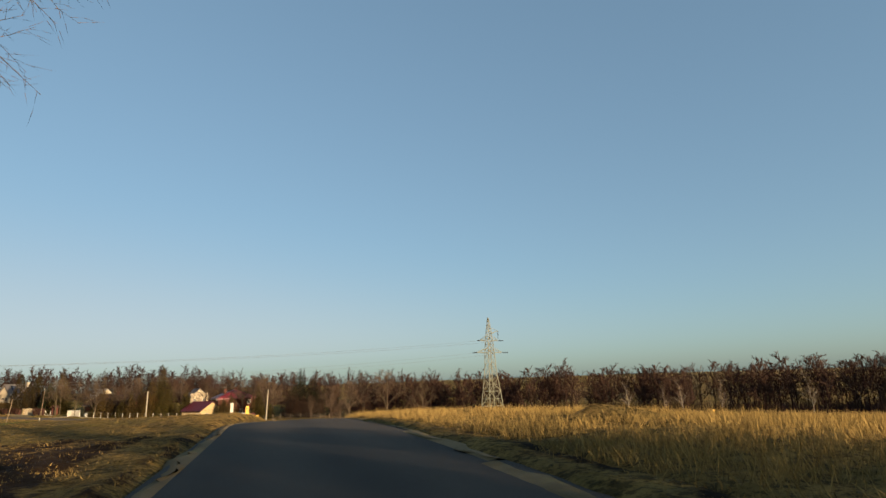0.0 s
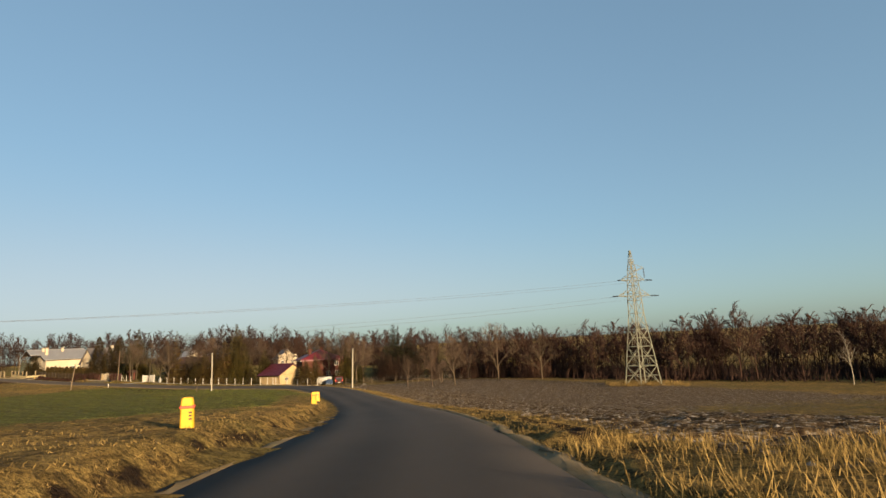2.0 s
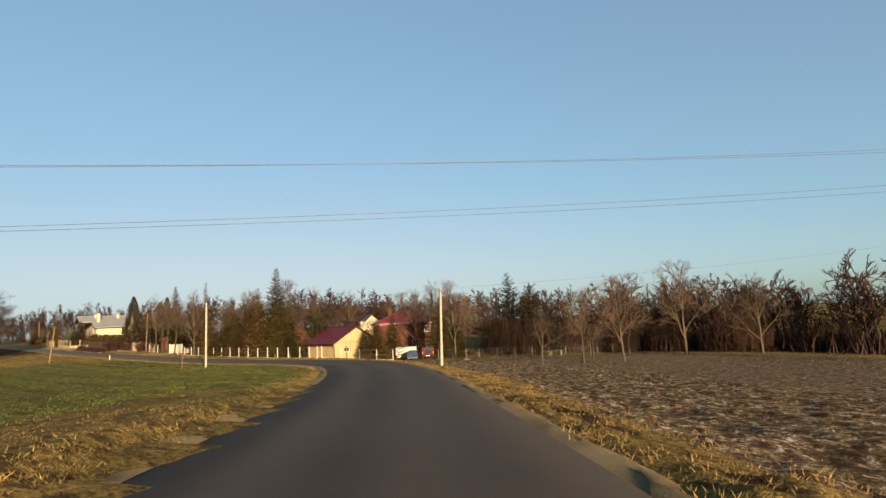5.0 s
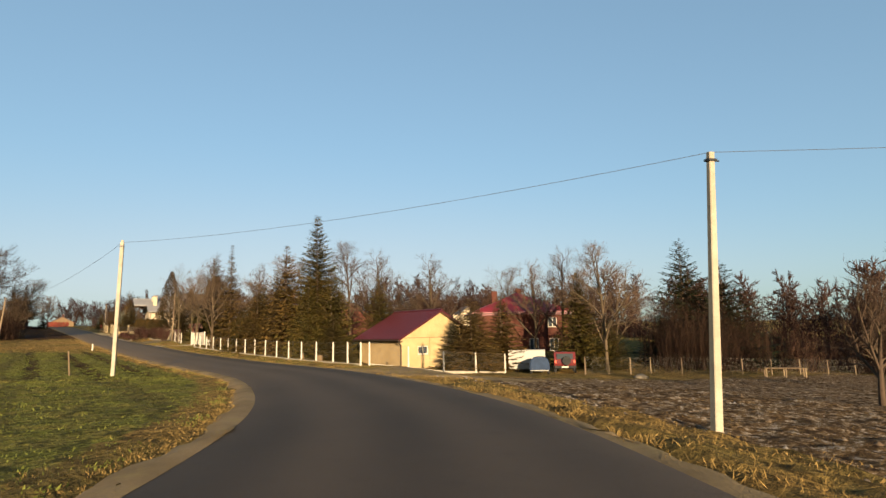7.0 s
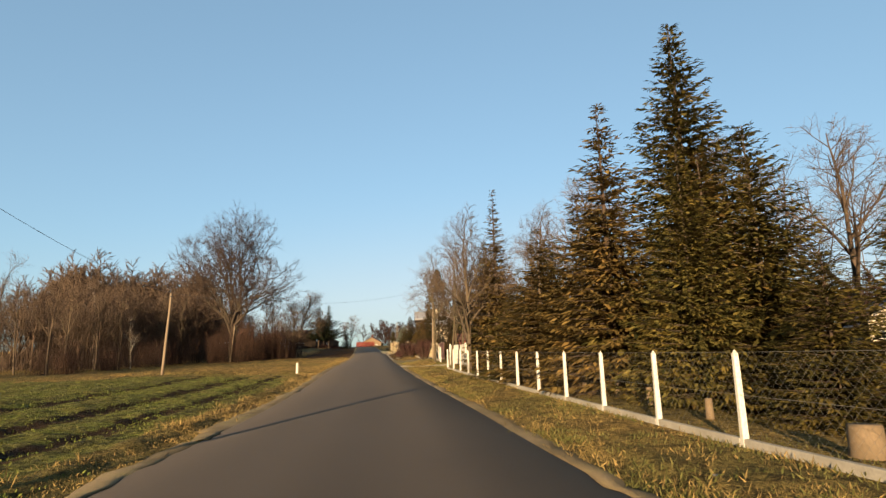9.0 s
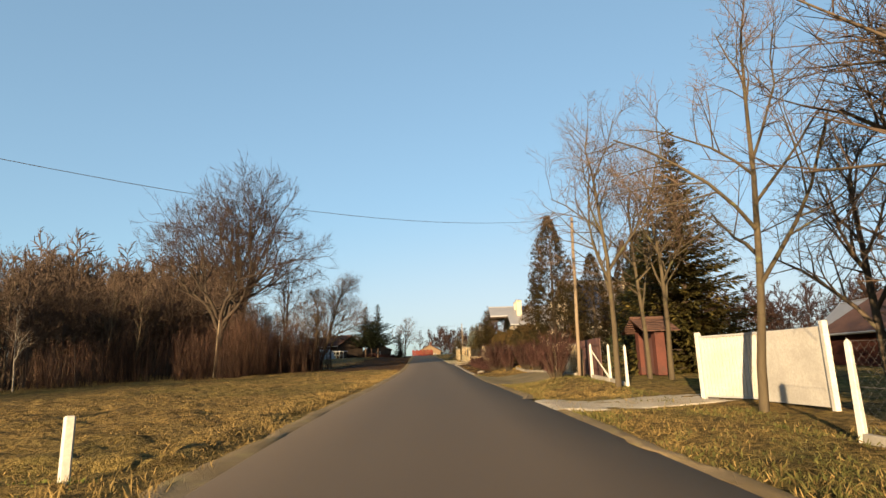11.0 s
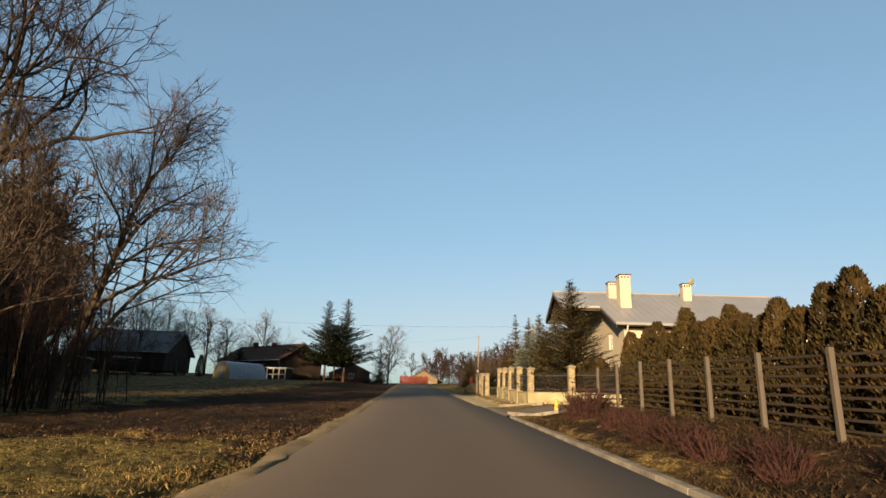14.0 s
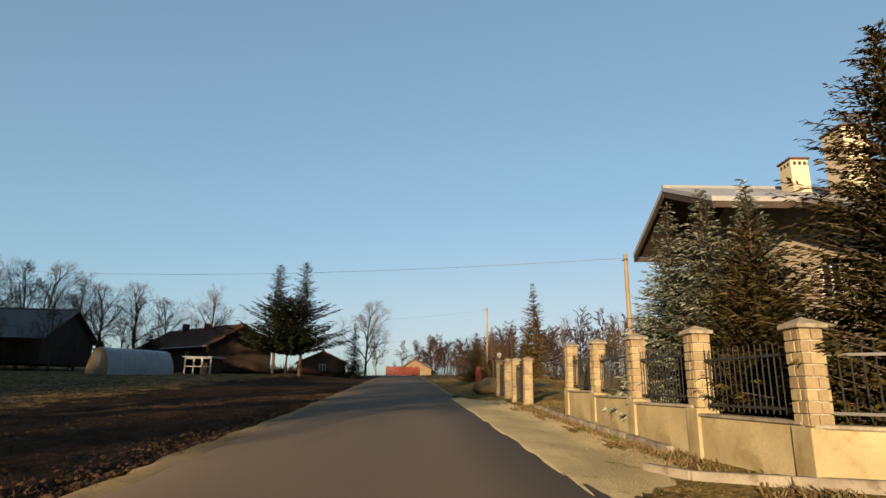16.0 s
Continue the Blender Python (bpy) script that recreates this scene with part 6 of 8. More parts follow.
# red-roofed house behind the conifers
house = gable_house("house", "two-storey dark red house with a hipped red tile roof behind conifers", -60.3, 168.0, -6.2, 33, 10.0, 10.0, 4.6, 4.75, M_BRICK, M_REDROOF, 0.3,
                    front=((1.2, 0.75, 1.0, 1.35), (3.4, 0.75, 1.0, 1.35), (3.3, 3.3, 1.0, 1.05), (-2.6, 0.75, 1.0, 1.35)), side_right=((0, 0.9, 0.9, 1.2),))
hip = Shape()
hip.add([(-5.6, -0.6, 4.86), (5.6, -0.6, 4.86), (5.6, 10.6, 4.86), (-5.6, 10.6, 4.86), (-5.6, -0.6, 5.0), (5.6, -0.6, 5.0), (5.6, 10.6, 5.0), (-5.6, 10.6, 5.0), (0, 3.4, 7.3), (0, 6.6, 7.3)],
        [(3, 2, 1, 0), (0, 1, 5, 4), (1, 2, 6, 5), (2, 3, 7, 6), (3, 0, 4, 7), (4, 5, 8), (5, 6, 9, 8), (6, 7, 9), (7, 4, 8, 9)])
part("hipped_roof", hip, M_REDROOF, house)
for cx, cy, top in ((-2.6, 3.4, 7.5), (0.5, 5.0, 7.9)):
    part("chimney", Shape().box(cx - 0.35, cy - 0.3, 5.9, cx + 0.35, cy + 0.3, top, 0.02), M_BRICK, house)

# white house with the long grey roof
wx, wy, wyaw = -166.3, 187.2, -26.8
wz = -2.35
white = thing("house", "cream rendered house with a long grey sheet roof and three chimneys", "house", wx, wy, wz, wyaw)
W_RIDGE, W_EAVE, W_HALF, W_FRONT, W_LEN = 7.95, 4.80, 7.3, 2.6, 15.5
kk = (W_RIDGE - W_EAVE) / W_HALF
wall_h = W_RIDGE - kk * 6.6 - 0.15
long_holes = ((-4.2, 1.1, 1.2, 1.4), (1.5, 1.1, 1.5, 1.4), (4.6, 3.3, 0.9, 1.0))
gable_holes = ((-3.6, 1.1, 1.2, 1.4), (2.2, 1.0, 1.1, 2.0), (3.4, 3.4, 0.9, 1.1))
sides = ((gable_holes, pose(0, W_FRONT + 0.7, 0), 13.2), ((), pose(0, W_LEN, 0, 0, 0, 180), 13.2),
         (long_holes, pose(6.6, (W_FRONT + 0.7 + W_LEN) / 2, 0, 0, 0, 90), W_LEN - W_FRONT - 1.2), ((), pose(-6.6, (W_FRONT + 0.7 + W_LEN) / 2, 0, 0, 0, -90), W_LEN - W_FRONT - 1.2))
for i, (holes, m, w) in enumerate(sides):
    ws = Shape()
    holed_wall(ws, w, wall_h, holes, 0.25, m)
    if i < 2:
        y0 = (W_FRONT + 0.7, W_LEN - 0.25)[i]
        ws.prism([(-6.6, wall_h), (6.6, wall_h), (0, W_RIDGE - 0.15)], y0, y0 + 0.25)
    part("wall", ws.mesh("wall", M_PLASTER, weld=True), None, white)
for holes, m, w in sides:
    for cx, s, ww, hh in holes:
        add_window(white, m @ pose(cx, 0, s), ww, hh)
for side in (-1, 1):
    rs = Shape()
    slope(rs, W_HALF, W_RIDGE - W_EAVE, W_FRONT, W_LEN + 0.7, W_RIDGE, 0.14, side)
    sl = part("roof_slope", rs, M_GREYROOF, white)
    rs = Shape()
    slope(rs, 3.7, 3.7 * kk, 0, W_FRONT - 0.002, W_RIDGE, 0.14, side)
    part("roof_overhang", rs, M_GREYROOF, white)
    # Thin dark sheet: shade under the overhang put into the colour
    rs = Shape()
    slope(rs, 3.66, 3.66 * kk, 0.06, W_FRONT - 0.02, W_RIDGE - 0.155, 0.02, side)
    part("soffit", rs, M_DARKWOOD, white, "dark underside of the overhang, its shade put into the colour")
    o = [(side * 0.02, W_RIDGE), (side * W_HALF, W_EAVE), (side * W_HALF, W_EAVE + 0.012), (side * 0.02, W_RIDGE + 0.012)]
    seam = Shape().prism(o[::-1] if side < 0 else o, -0.015, 0.015).mesh("seam", M_GREYROOF)
    for yy in np.arange(W_FRONT + 0.3, W_LEN + 0.6, 0.5):
        piece("seam", seam, sl, pose(0, yy, 0))
part("ridge", Shape().tube([(0, 0, W_RIDGE + 0.02), (0, W_LEN + 0.7, W_RIDGE + 0.02)], 0.08, 8), M_GREYROOF, white)
for side in (-1, 1):
    for a, b, yy in ((0.05, 3.7, 0.02), (3.7, W_HALF, W_FRONT + 0.02)):
        o = [(side * a, W_RIDGE - kk * a - 0.15), (side * b, W_RIDGE - kk * b - 0.15), (side * b, W_RIDGE - kk * b - 0.38), (side * a, W_RIDGE - kk * a - 0.38)]
        part("fascia", Shape().prism(o[::-1] if side > 0 else o, yy, yy + 0.05), M_DARKWOOD, white, "dark board along the roof edge")
    part("fascia", Shape().box(side * 3.66, 0.08, W_RIDGE - kk * 3.7 - 0.36, side * 3.72, W_FRONT, W_RIDGE - kk * 3.7 - 0.17), M_DARKWOOD, white, "dark board along the roof edge")
# Dark band under the eaves: a level sheet and a strip on the wall
part("soffit", Shape().box(6.63, W_FRONT + 0.05, W_EAVE - 0.22, W_HALF - 0.03, W_LEN + 0.6, W_EAVE - 0.17), M_DARKWOOD, white, "dark underside of the eaves")
part("fascia", Shape().box(6.605, W_FRONT + 0.72, W_EAVE - 0.42, 6.64, W_LEN + 0.02, W_EAVE - 0.225), M_DARKWOOD, white, "dark strip along the wall top under the eaves")
gut = Shape().tube([(W_HALF + 0.06, W_FRONT, W_EAVE - 0.12), (W_HALF + 0.06, W_LEN + 0.7, W_EAVE - 0.12)], 0.075, 8)
part("gutter", gut, M_STEEL, white)
part("downpipe", Shape().tube([(W_HALF, W_FRONT + 0.75, W_EAVE - 0.18), (W_HALF - 0.15, W_FRONT + 0.75, W_EAVE - 0.45), (6.70, W_FRONT + 0.75, W_EAVE - 0.9), (6.70, W_FRONT + 0.75, 0.1)], 0.05, 8), M_WHITE, white, "white rainwater pipe at the corner")
for cx, cy, w, d, top in ((3.5, 4.3, 0.95, 0.75, 8.50), (1.2, 4.1, 0.7, 0.6, 8.45), (1.4, 9.4, 0.6, 0.6, 8.45)):
    base = W_RIDGE - kk * cx - 0.3
    ch = part("chimney", Shape().box(cx - w / 2, cy - d / 2, base, cx + w / 2, cy + d / 2, top, 0.02), M_PLASTER, white)
    part("chimney_cap", Shape().box(cx - w / 2 - 0.05, cy - d / 2 - 0.05, top + 0.002, cx + w / 2 + 0.05, cy + d / 2 + 0.05, top + 0.07, 0.015), M_BROWNROOF, ch)
    for j in (-0.28, 0, 0.28):
        part("flue_opening", Shape().box(cx + j * w - 0.05, cy - d / 2 - 0.004, top - 0.2, cx + j * w + 0.05, cy - d / 2 - 0.001, top - 0.08), M_IRON, ch)
        part("flue_opening", Shape().box(cx + w / 2 + 0.001, cy + j * d - 0.05, top - 0.2, cx + w / 2 + 0.004, cy + j * d + 0.05, top - 0.08), M_IRON, ch)
dish = new("satellite_dish")
dish.parent, dish.matrix_basis = white, pose(1.78, 9.75, 8.60, 74, 0, -60)
part("reflector", Shape().lathe([(0.02, 0.0), (0.15, 0.012), (0.28, 0.05), (0.28, 0.062), (0.15, 0.024), (0.02, 0.010)], 18), M_PYLON, dish)
part("arm", Shape().tube([(0, -0.25, 0.03), (0, -0.08, 0.34)], 0.012, 6), M_STEEL, dish)
part("bracket", Shape().tube([(0, 0, -0.002), (-0.05, -0.1, -0.2), (-0.1, -0.25, -0.3)], 0.018, 6), M_STEEL, dish)

# steep-gabled house behind the hedge
ax_, ay_ = -136.4, 179.0
a_frame = gable_house("house", "steep-gabled cream house with a dark roof and solar panels", ax_, ay_, -2.64, -15, 6.4, 9.5, 3.6, 7.42, M_PLASTER, M_DARKROOF, 0.5,
                      front=((-0.5, 3.2, 1.0, 1.3), (0.9, 2.7, 0.9, 2.0), (-1.8, 0.9, 1.2, 1.2), (1.6, 0.5, 1.0, 1.6)), ribs=0.0, chimneys=((0.8, 6.5, 0.6, 0.6, 8.1),), frame_material=M_DARKPLANK)
ka = (7.42 - 3.6) / 3.2
for j in range(2):
    u0, u1, y0 = 0.5, 2.6, 1.2 + j * 1.15
    sp = Shape()
    zz = lambda u: 7.42 + 0.16 - ka * u + 0.05
    sp.prism([(u0, zz(u0)), (u1, zz(u1)), (u1, zz(u1) + 0.06), (u0, zz(u0) + 0.06)], y0, y0 + 1.05)
    part("solar_panel", sp, M_SOLAR, a_frame, "blue-black solar panel on the roof slope")
rail = Shape()
for h in (3.55,):
    rail.tube([(-1.5, -0.5, h), (1.6, -0.5, h)], 0.025, 6)
for xx in np.arange(-1.5, 1.61, 0.155):
    rail.tube([(xx, -0.5, 2.72), (xx, -0.5, 3.55)], 0.010, 5)
part("balcony_rail", rail, M_IRON, a_frame)
part("balcony", Shape().box(-1.55, -0.56, 2.55, 1.65, -0.003, 2.70, 0.01), M_CONCRETE, a_frame)

# long brown-roofed house behind the white gate
bx, by = by_road(246, 27)
gable_house("house", "long low house with a dark brown tile roof among trees", bx, by, height_at(bx, by) - 0.3, road_yaw(256), 9.5, 21, 2.7, 5.4, M_BRICK, M_BROWNROOF, 0.5,
            side_left=((-6, 0.9, 1.2, 1.3), (-1, 0.9, 1.2, 1.3), (4, 0.9, 1.2, 1.3)), chimneys=((0.5, 14, 0.7, 0.6, 6.3),))

# houses at the far end of the field
gable_house("barn", "dark timber barn with old snow on its roof", -225.5, 152.0, 0.0, -22, 9.0, 12, 2.6, 5.4, M_DARKWOOD, M_DARKROOF, 0.5, kind="barn", front=((-2, 1, 0.9, 1.0),))
gable_house("house", "long dark cottage with a dull red roof in shade", -229.2, 172.2, -0.3, -66, 7.0, 16.5, 2.5, 4.6, M_DARKWOOD, M_BROWNROOF, 0.45,
            side_right=((-4, 0.8, 0.9, 1.1), (0, 0.8, 0.9, 1.1), (4, 0.8, 0.9, 1.1)), ribs=0.4, chimneys=((0.2, 4.5, 0.6, 0.6, 5.4), (0.2, 9.5, 0.5, 0.5, 5.2)))
gable_house("house", "distant house with a brown roof behind the road's end", -281.0, 227.0, -0.2, 60, 8, 10, 3.0, 5.2, M_LOG, M_BROWNROOF, 0.5, front=((-2, 1, 1, 1.2), (2, 1, 1, 1.2)), chimneys=((0, 4, 0.7, 0.7, 6.3),))
gable_house("house", "small distant house with a grey roof beyond the firs", -240.0, 194.0, 0.1, 80, 7, 9, 1.9, 3.5, M_DARKWOOD, M_BROWNROOF, 0.4, front=((0, 0.6, 1, 1.0),))
for hx, hy, hyaw, roof, wall in ((-92, 214, 40, M_DARKROOF, M_PLASTER), (-125, 212, 60, M_GREYROOF, M_PLASTER)):
    gable_house("house", "pale house glimpsed between garden trees", hx, hy, height_at(hx, hy) - 0.2, hyaw, 6, 7, 3.0, 5.6, wall, roof, 0.45, front=((-1.6, 1, 0.9, 1.2), (1.6, 1, 0.9, 1.2), (0, 3.1, 0.9, 1.0)), side_left=((0, 1, 1.2, 1.3),))

# low roofs beside the barn
for lx, ly, w, d, hgt, yaw in ((-205.5, 150.5, 7.0, 3.0, 1.9, -8), (-212.5, 156.0, 4.0, 2.4, 2.0, 5)):
    lean = thing("lean_to", "open lean-to shed with a pale frosted roof", "shed", lx, ly, height_at(lx, ly) - 0.05, yaw)
    part("roof", Shape().prism([(-w / 2, hgt), (w / 2, hgt + 0.1), (w / 2, hgt + 0.2), (-w / 2, hgt + 0.1)], -0.3, d + 0.3), M_SNOW, lean, "frost-covered sheet roof")
    part("wall", Shape().box(-w / 2 + 0.1, d - 0.1, 0, w / 2 - 0.1, d, hgt), M_DARKWOOD, lean)
    for px in (-w / 2 + 0.15, 0, w / 2 - 0.15):
        part("post", Shape().box(px - 0.06, 0, 0, px + 0.06, 0.12, hgt, 0.01), M_DARKWOOD, lean)

# polytunnel and hen house on the field
tx, ty = -203.2, 169.6
tun = thing("polytunnel", "milky plastic polytunnel on the edge of the field", "greenhouse", tx, ty, height_at(tx, ty) - 0.05, 32)
arc = [(1.55 * math.cos(a), 2.0 * math.sin(a)) for a in np.linspace(0.0, math.pi, 15)]
inner = [(x * 0.985, z * 0.985) for x, z in arc]
part("film", Shape().prism(arc + inner[::-1], -2.6, 2.6), M_FILM, tun)
part("end_wall", Shape().prism(inner, -2.55, -2.53), M_OSB, tun, "yellowed plastic end wall")
part("end_wall", Shape().prism(inner, 2.53, 2.55), M_FILM, tun)
part("door", Shape().prism([(-0.4, 0), (0.4, 0), (0.4, 1.65), (-0.4, 1.65)], -2.60, -2.56), M_FILM, tun)
for yy in np.linspace(-2.5, 2.5, 6):
    part("hoop", Shape().tube([(1.57 * math.cos(a), yy, 2.02 * math.sin(a)) for a in np.linspace(0, math.pi, 15)], 0.025, 5), M_STEEL, tun)
hx, hy = -209.8, 175.2
hen = thing("hen_house", "small white-framed hen house with a sloping roof", "shed", hx, hy, height_at(hx, hy) - 0.05, 55)
part("wall", Shape().box(-1.3, 0.9, 0, 1.3, 1.0, 1.4).box(-1.3, -0.9, 0, -1.2, 0.9, 1.3).box(1.2, -0.9, 0, 1.3, 0.9, 1.3), M_DARKWOOD, hen)
part("roof", Shape().prism([(-1.5, 1.5), (1.5, 1.5), (1.5, 1.58), (-1.5, 1.58)], -1.2, 1.2), M_SNOW, hen, "frosted felt roof")
fr = Shape()
for px in (-1.25, -0.4, 0.4, 1.25):
    fr.box(px - 0.06, -1.0, 0, px + 0.06, -0.9, 1.48)
fr.box(-1.25, -0.99, 1.38, 1.25, -0.91, 1.49).box(-1.25, -0.99, 0.65, 1.25, -0.91, 0.75)
part("door_frame", fr, M_WHITE, hen)

# red fence and boards at the end of the road
rw = thing("board_fence", "red painted board wall at the bend of the road", "fence", -256.0, 213.8, 0.45, 67)
for j in range(22):
    part("board", Shape().box(-3.3 + j * 0.3, 0, 0, -3.3 + j * 0.3 + 0.27, 0.04, 1.9 + 0.15 * math.sin(j * 1.7), 0.006), M_REDWALL, rw)
part("rail", Shape().box(-3.3, 0.045, 0.5, 3.3, 0.09, 0.6).box(-3.3, 0.045, 1.7, 3.3, 0.09, 1.8), M_DARKPLANK, rw)
x0, y0 = by_road(352, 6.6)
rf = thing("picket_fence", "red painted picket fence beside a bare hedge", "fence", x0, y0, height_at(x0, y0) - 0.03, road_yaw(352))
for j in range(16):
    part("picket", Shape().prism([(-0.06, 0), (0.06, 0), (0.06, 1.25), (0, 1.38), (-0.06, 1.25)], -0.012, 0.012, pose(0, j * 0.36, 0, 0, 0, 90)), M_REDWALL, rf)
part("rail", Shape().box(0.014, -0.1, 0.35, 0.055, 5.6, 0.43).box(0.014, -0.1, 1.0, 0.055, 5.6, 1.08), M_REDWALL, rf)


# ---- concrete-post fence of the garage plot ----
def post_mesh(h, w=0.11, tip=0.06):
    s = Shape()
    c = 0.012
    a, b = w / 2, w / 2 - 0.012
    v = []
    for z, r in ((-0.1, a), (h - tip, b)):
        for x, y in ((-r + c, -r), (r - c, -r), (r, -r + c), (r, r - c), (r - c, r), (-r + c, r), (-r, r - c), (-r, -r + c)):
            v.append((x, y, z))
    v.append((0, 0, h))
    f = [(k, (k + 1) % 8, 8 + (k + 1) % 8, 8 + k) for k in range(8)] + [(8 + k, 8 + (k + 1) % 8, 16) for k in range(8)]
    s.add(v, f)
    return s.mesh("post", M_WHITE)


def netting(length, height, cell=0.10, wire=0.0012):
    """Diamond wire netting in the x-z plane."""
    s = Shape()
    step = cell * math.sqrt(2)
    for sign in (1, -1):
        for o in np.arange(-height, length, step):
            x0, x1 = max(o, 0), min(o + height, length)
            if x1 <= x0:
                continue
            z0, z1 = x0 - o, x1 - o
            if sign < 0:
                z0, z1 = height - z0, height - z1
            n = wire * 0.7
            s.add([(x0 - n, 0, z0 + n * sign), (x0 + n, 0, z0 - n * sign), (x1 + n, 0, z1 - n * sign), (x1 - n, 0, z1 + n * sign)], [(0, 1, 2, 3)])
    for z in (0.0, height / 2, height):
        s.box(0, -0.002, z - 0.002, length, 0.002, z + 0.002)
    return s


POST = post_mesh(1.38, 0.10)
NETS = {}


def post_fence(name, label, places, plinth=0.12, low=0.12, tall=1.22, net=True, lift=0.0):
    """Posts at the places, with netting between them over a low concrete edge."""
    x, y = places[0]
    z = height_at(x, y)
    fence = thing(name, label, "fence", x, y, z)
    ends = [(px - x, py - y, height_at(px, py) - z + lift) for px, py in places]
    for k, (px, py, pz) in enumerate(ends):
        yaw = 0
        if k + 1 < len(ends):
            qx, qy, qz = ends[k + 1]
            l = math.hypot(qx - px, qy - py)
            yaw = math.degrees(math.atan2(qy - py, qx - px))
            tilt = math.degrees(math.atan2(qz - pz, l))
            m = pose(px, py, pz) @ pose(0, 0, 0, 0, 0, yaw) @ pose(0, 0, 0, 0, -tilt, 0)
            key = round(l, 2)
            if net:
                if key not in NETS:
                    NETS[key] = netting(l - 0.1, tall).mesh("netting", M_NETWIRE)
                piece("netting", NETS[key], fence, m @ pose(0.05, 0.03, low))
            part("base_board", Shape().box(0.05, -0.05, -0.15, l - 0.05, 0.05, plinth, 0.01), M_CONCRETE, fence).matrix_basis = m
        piece("post", POST, fence, pose(px, py, pz, 0, 0, yaw))
    return fence


road_line = [by_road(202.6, 5.75), by_road(204.05, 5.62)] + [by_road(206.05 + 2.65 * k, 5.6) for k in range(15)]
post_fence("fence", "white concrete-post fence with wire netting over a concrete edge", road_line)
cx, cy = road_line[0]
rx, ry = -53.2, 146.6
n = 4
post_fence("fence", "concrete-post netting fence along the garage drive", [(cx + 0.4 + (rx - cx) * k / n, cy + 0.3 + (ry - cy) * k / n) for k in range(n + 1)])
POST_PALE, POST = POST, POST.copy()
POST.materials[0] = M_OLDWOOD
post_fence("fence", "wooden-post netting fence behind the ploughed plot", [(-49.0 + 1.05 * min(k, 3) + 2.2 * max(k - 3, 0), 153.1 + 2.75 * min(k, 3) + 2.0 * max(k - 3, 0)) for k in range(13)], -0.1)
POST = POST_PALE
# fence on both sides of the white gate
post_fence("fence", "white concrete-post fence with netting before the trees", [by_road(255.0, 6.5), by_road(257.2, 6.6), by_road(259.3, 6.5)])
brace = thing("fence_brace", "white slanted steel braces of a fence post", "brace", *by_road(259.2, 6.45), height_at(*by_road(259.2, 6.45)))
part("strut", Shape().tube([(0.9, 0.1, 0.0), (0.1, 0.0, 1.1)], 0.018, 6), M_WHITE, brace)
part("strut", Shape().tube([(0.5, 0.5, 0.0), (0.08, 0.05, 1.0)], 0.018, 6), M_WHITE, brace)

# white sheet gate
gx2, gy2 = by_road(249.9, 6.8)
gate = thing("gate", "white corrugated sheet gate leaf standing ajar", "gate", gx2, gy2, height_at(gx2, gy2), road_yaw(250) - 68)
sheet = Shape()
for j in range(26):
    x0 = j * 0.1
    sheet.prism([(x0, 0.08), (x0 + 0.05, 0.08), (x0 + 0.05, 1.5), (x0, 1.5)], -0.018, -0.006)
    sheet.prism([(x0 + 0.05, 0.08), (x0 + 0.1, 0.08), (x0 + 0.1, 1.5), (x0 + 0.05, 1.5)], 0.0, 0.012)
part("panel", sheet, M_WHITE, gate)
gf = Shape().box(-0.05, -0.05, 0, 0.0, 0.0, 1.6, 0.006).box(2.6, -0.05, 0.05, 2.65, 0.0, 1.55, 0.006).box(0, -0.05, 1.5, 2.6, -0.022, 1.55).box(0, -0.05, 0.05, 2.6, -0.022, 0.10).box(1.28, -0.05, 0.1, 1.32, -0.022, 1.5)
part("gate_frame", gf, M_GREYBOX, gate)
part("latch", Shape().box(2.62, 0.002, 0.95, 2.72, 0.03, 1.0, 0.004), M_IRON, gate)
part("gate_post", Shape().box(-0.17, -0.06, -0.1, -0.06, 0.05, 1.65, 0.01), M_WHITE, gate)
x0, y0 = by_road(246.2, 7.4)
gate2 = thing("gate", "white sheet gate leaf beside a drive", "gate", x0, y0, height_at(x0, y0), road_yaw(250) + 90)
part("panel", Shape().box(0, 0, 0.08, 2.4, 0.03, 1.6, 0.005), M_WHITE, gate2)
part("gate_post", Shape().box(-0.14, -0.05, -0.1, -0.03, 0.06, 1.7, 0.01), M_WHITE, gate2)


# ---- brick-canopied wicket and dark plank fence ----
def plank_fence(name, label, a, b, h, material, width=0.13, gap=0.012, wave=0.0, seed=0, category="fence", arch=0.0):
    rng = np.random.default_rng(seed)
    (ax, ay), (bx, by) = a, b
    l = math.hypot(bx - ax, by - ay)
    z = min(height_at(ax, ay), height_at(bx, by))
    ob = thing(name, label, category, ax, ay, z, math.degrees(math.atan2(by - ay, bx - ax)))
    n = int(l / (width + gap))
    for j in range(n):
        x0 = j * (width + gap)
        hh = h + rng.normal(0, 0.012) + arch * math.sin(math.pi * (j + 0.5) / n)
        w = width * rng.uniform(0.93, 1.0)
        part("plank", Shape().prism([(x0, 0.03), (x0 + w, 0.03), (x0 + w, hh - 0.02), (x0 + w / 2, hh), (x0, hh - 0.02)], -0.014, 0.014, pose(0, rng.normal(0, 0.003), 0)), material, ob)
    for z0 in (0.3, h - 0.35):
        part("rail", Shape().box(0, 0.02, z0, l, 0.065, z0 + 0.08, 0.006), material, ob)
    return ob


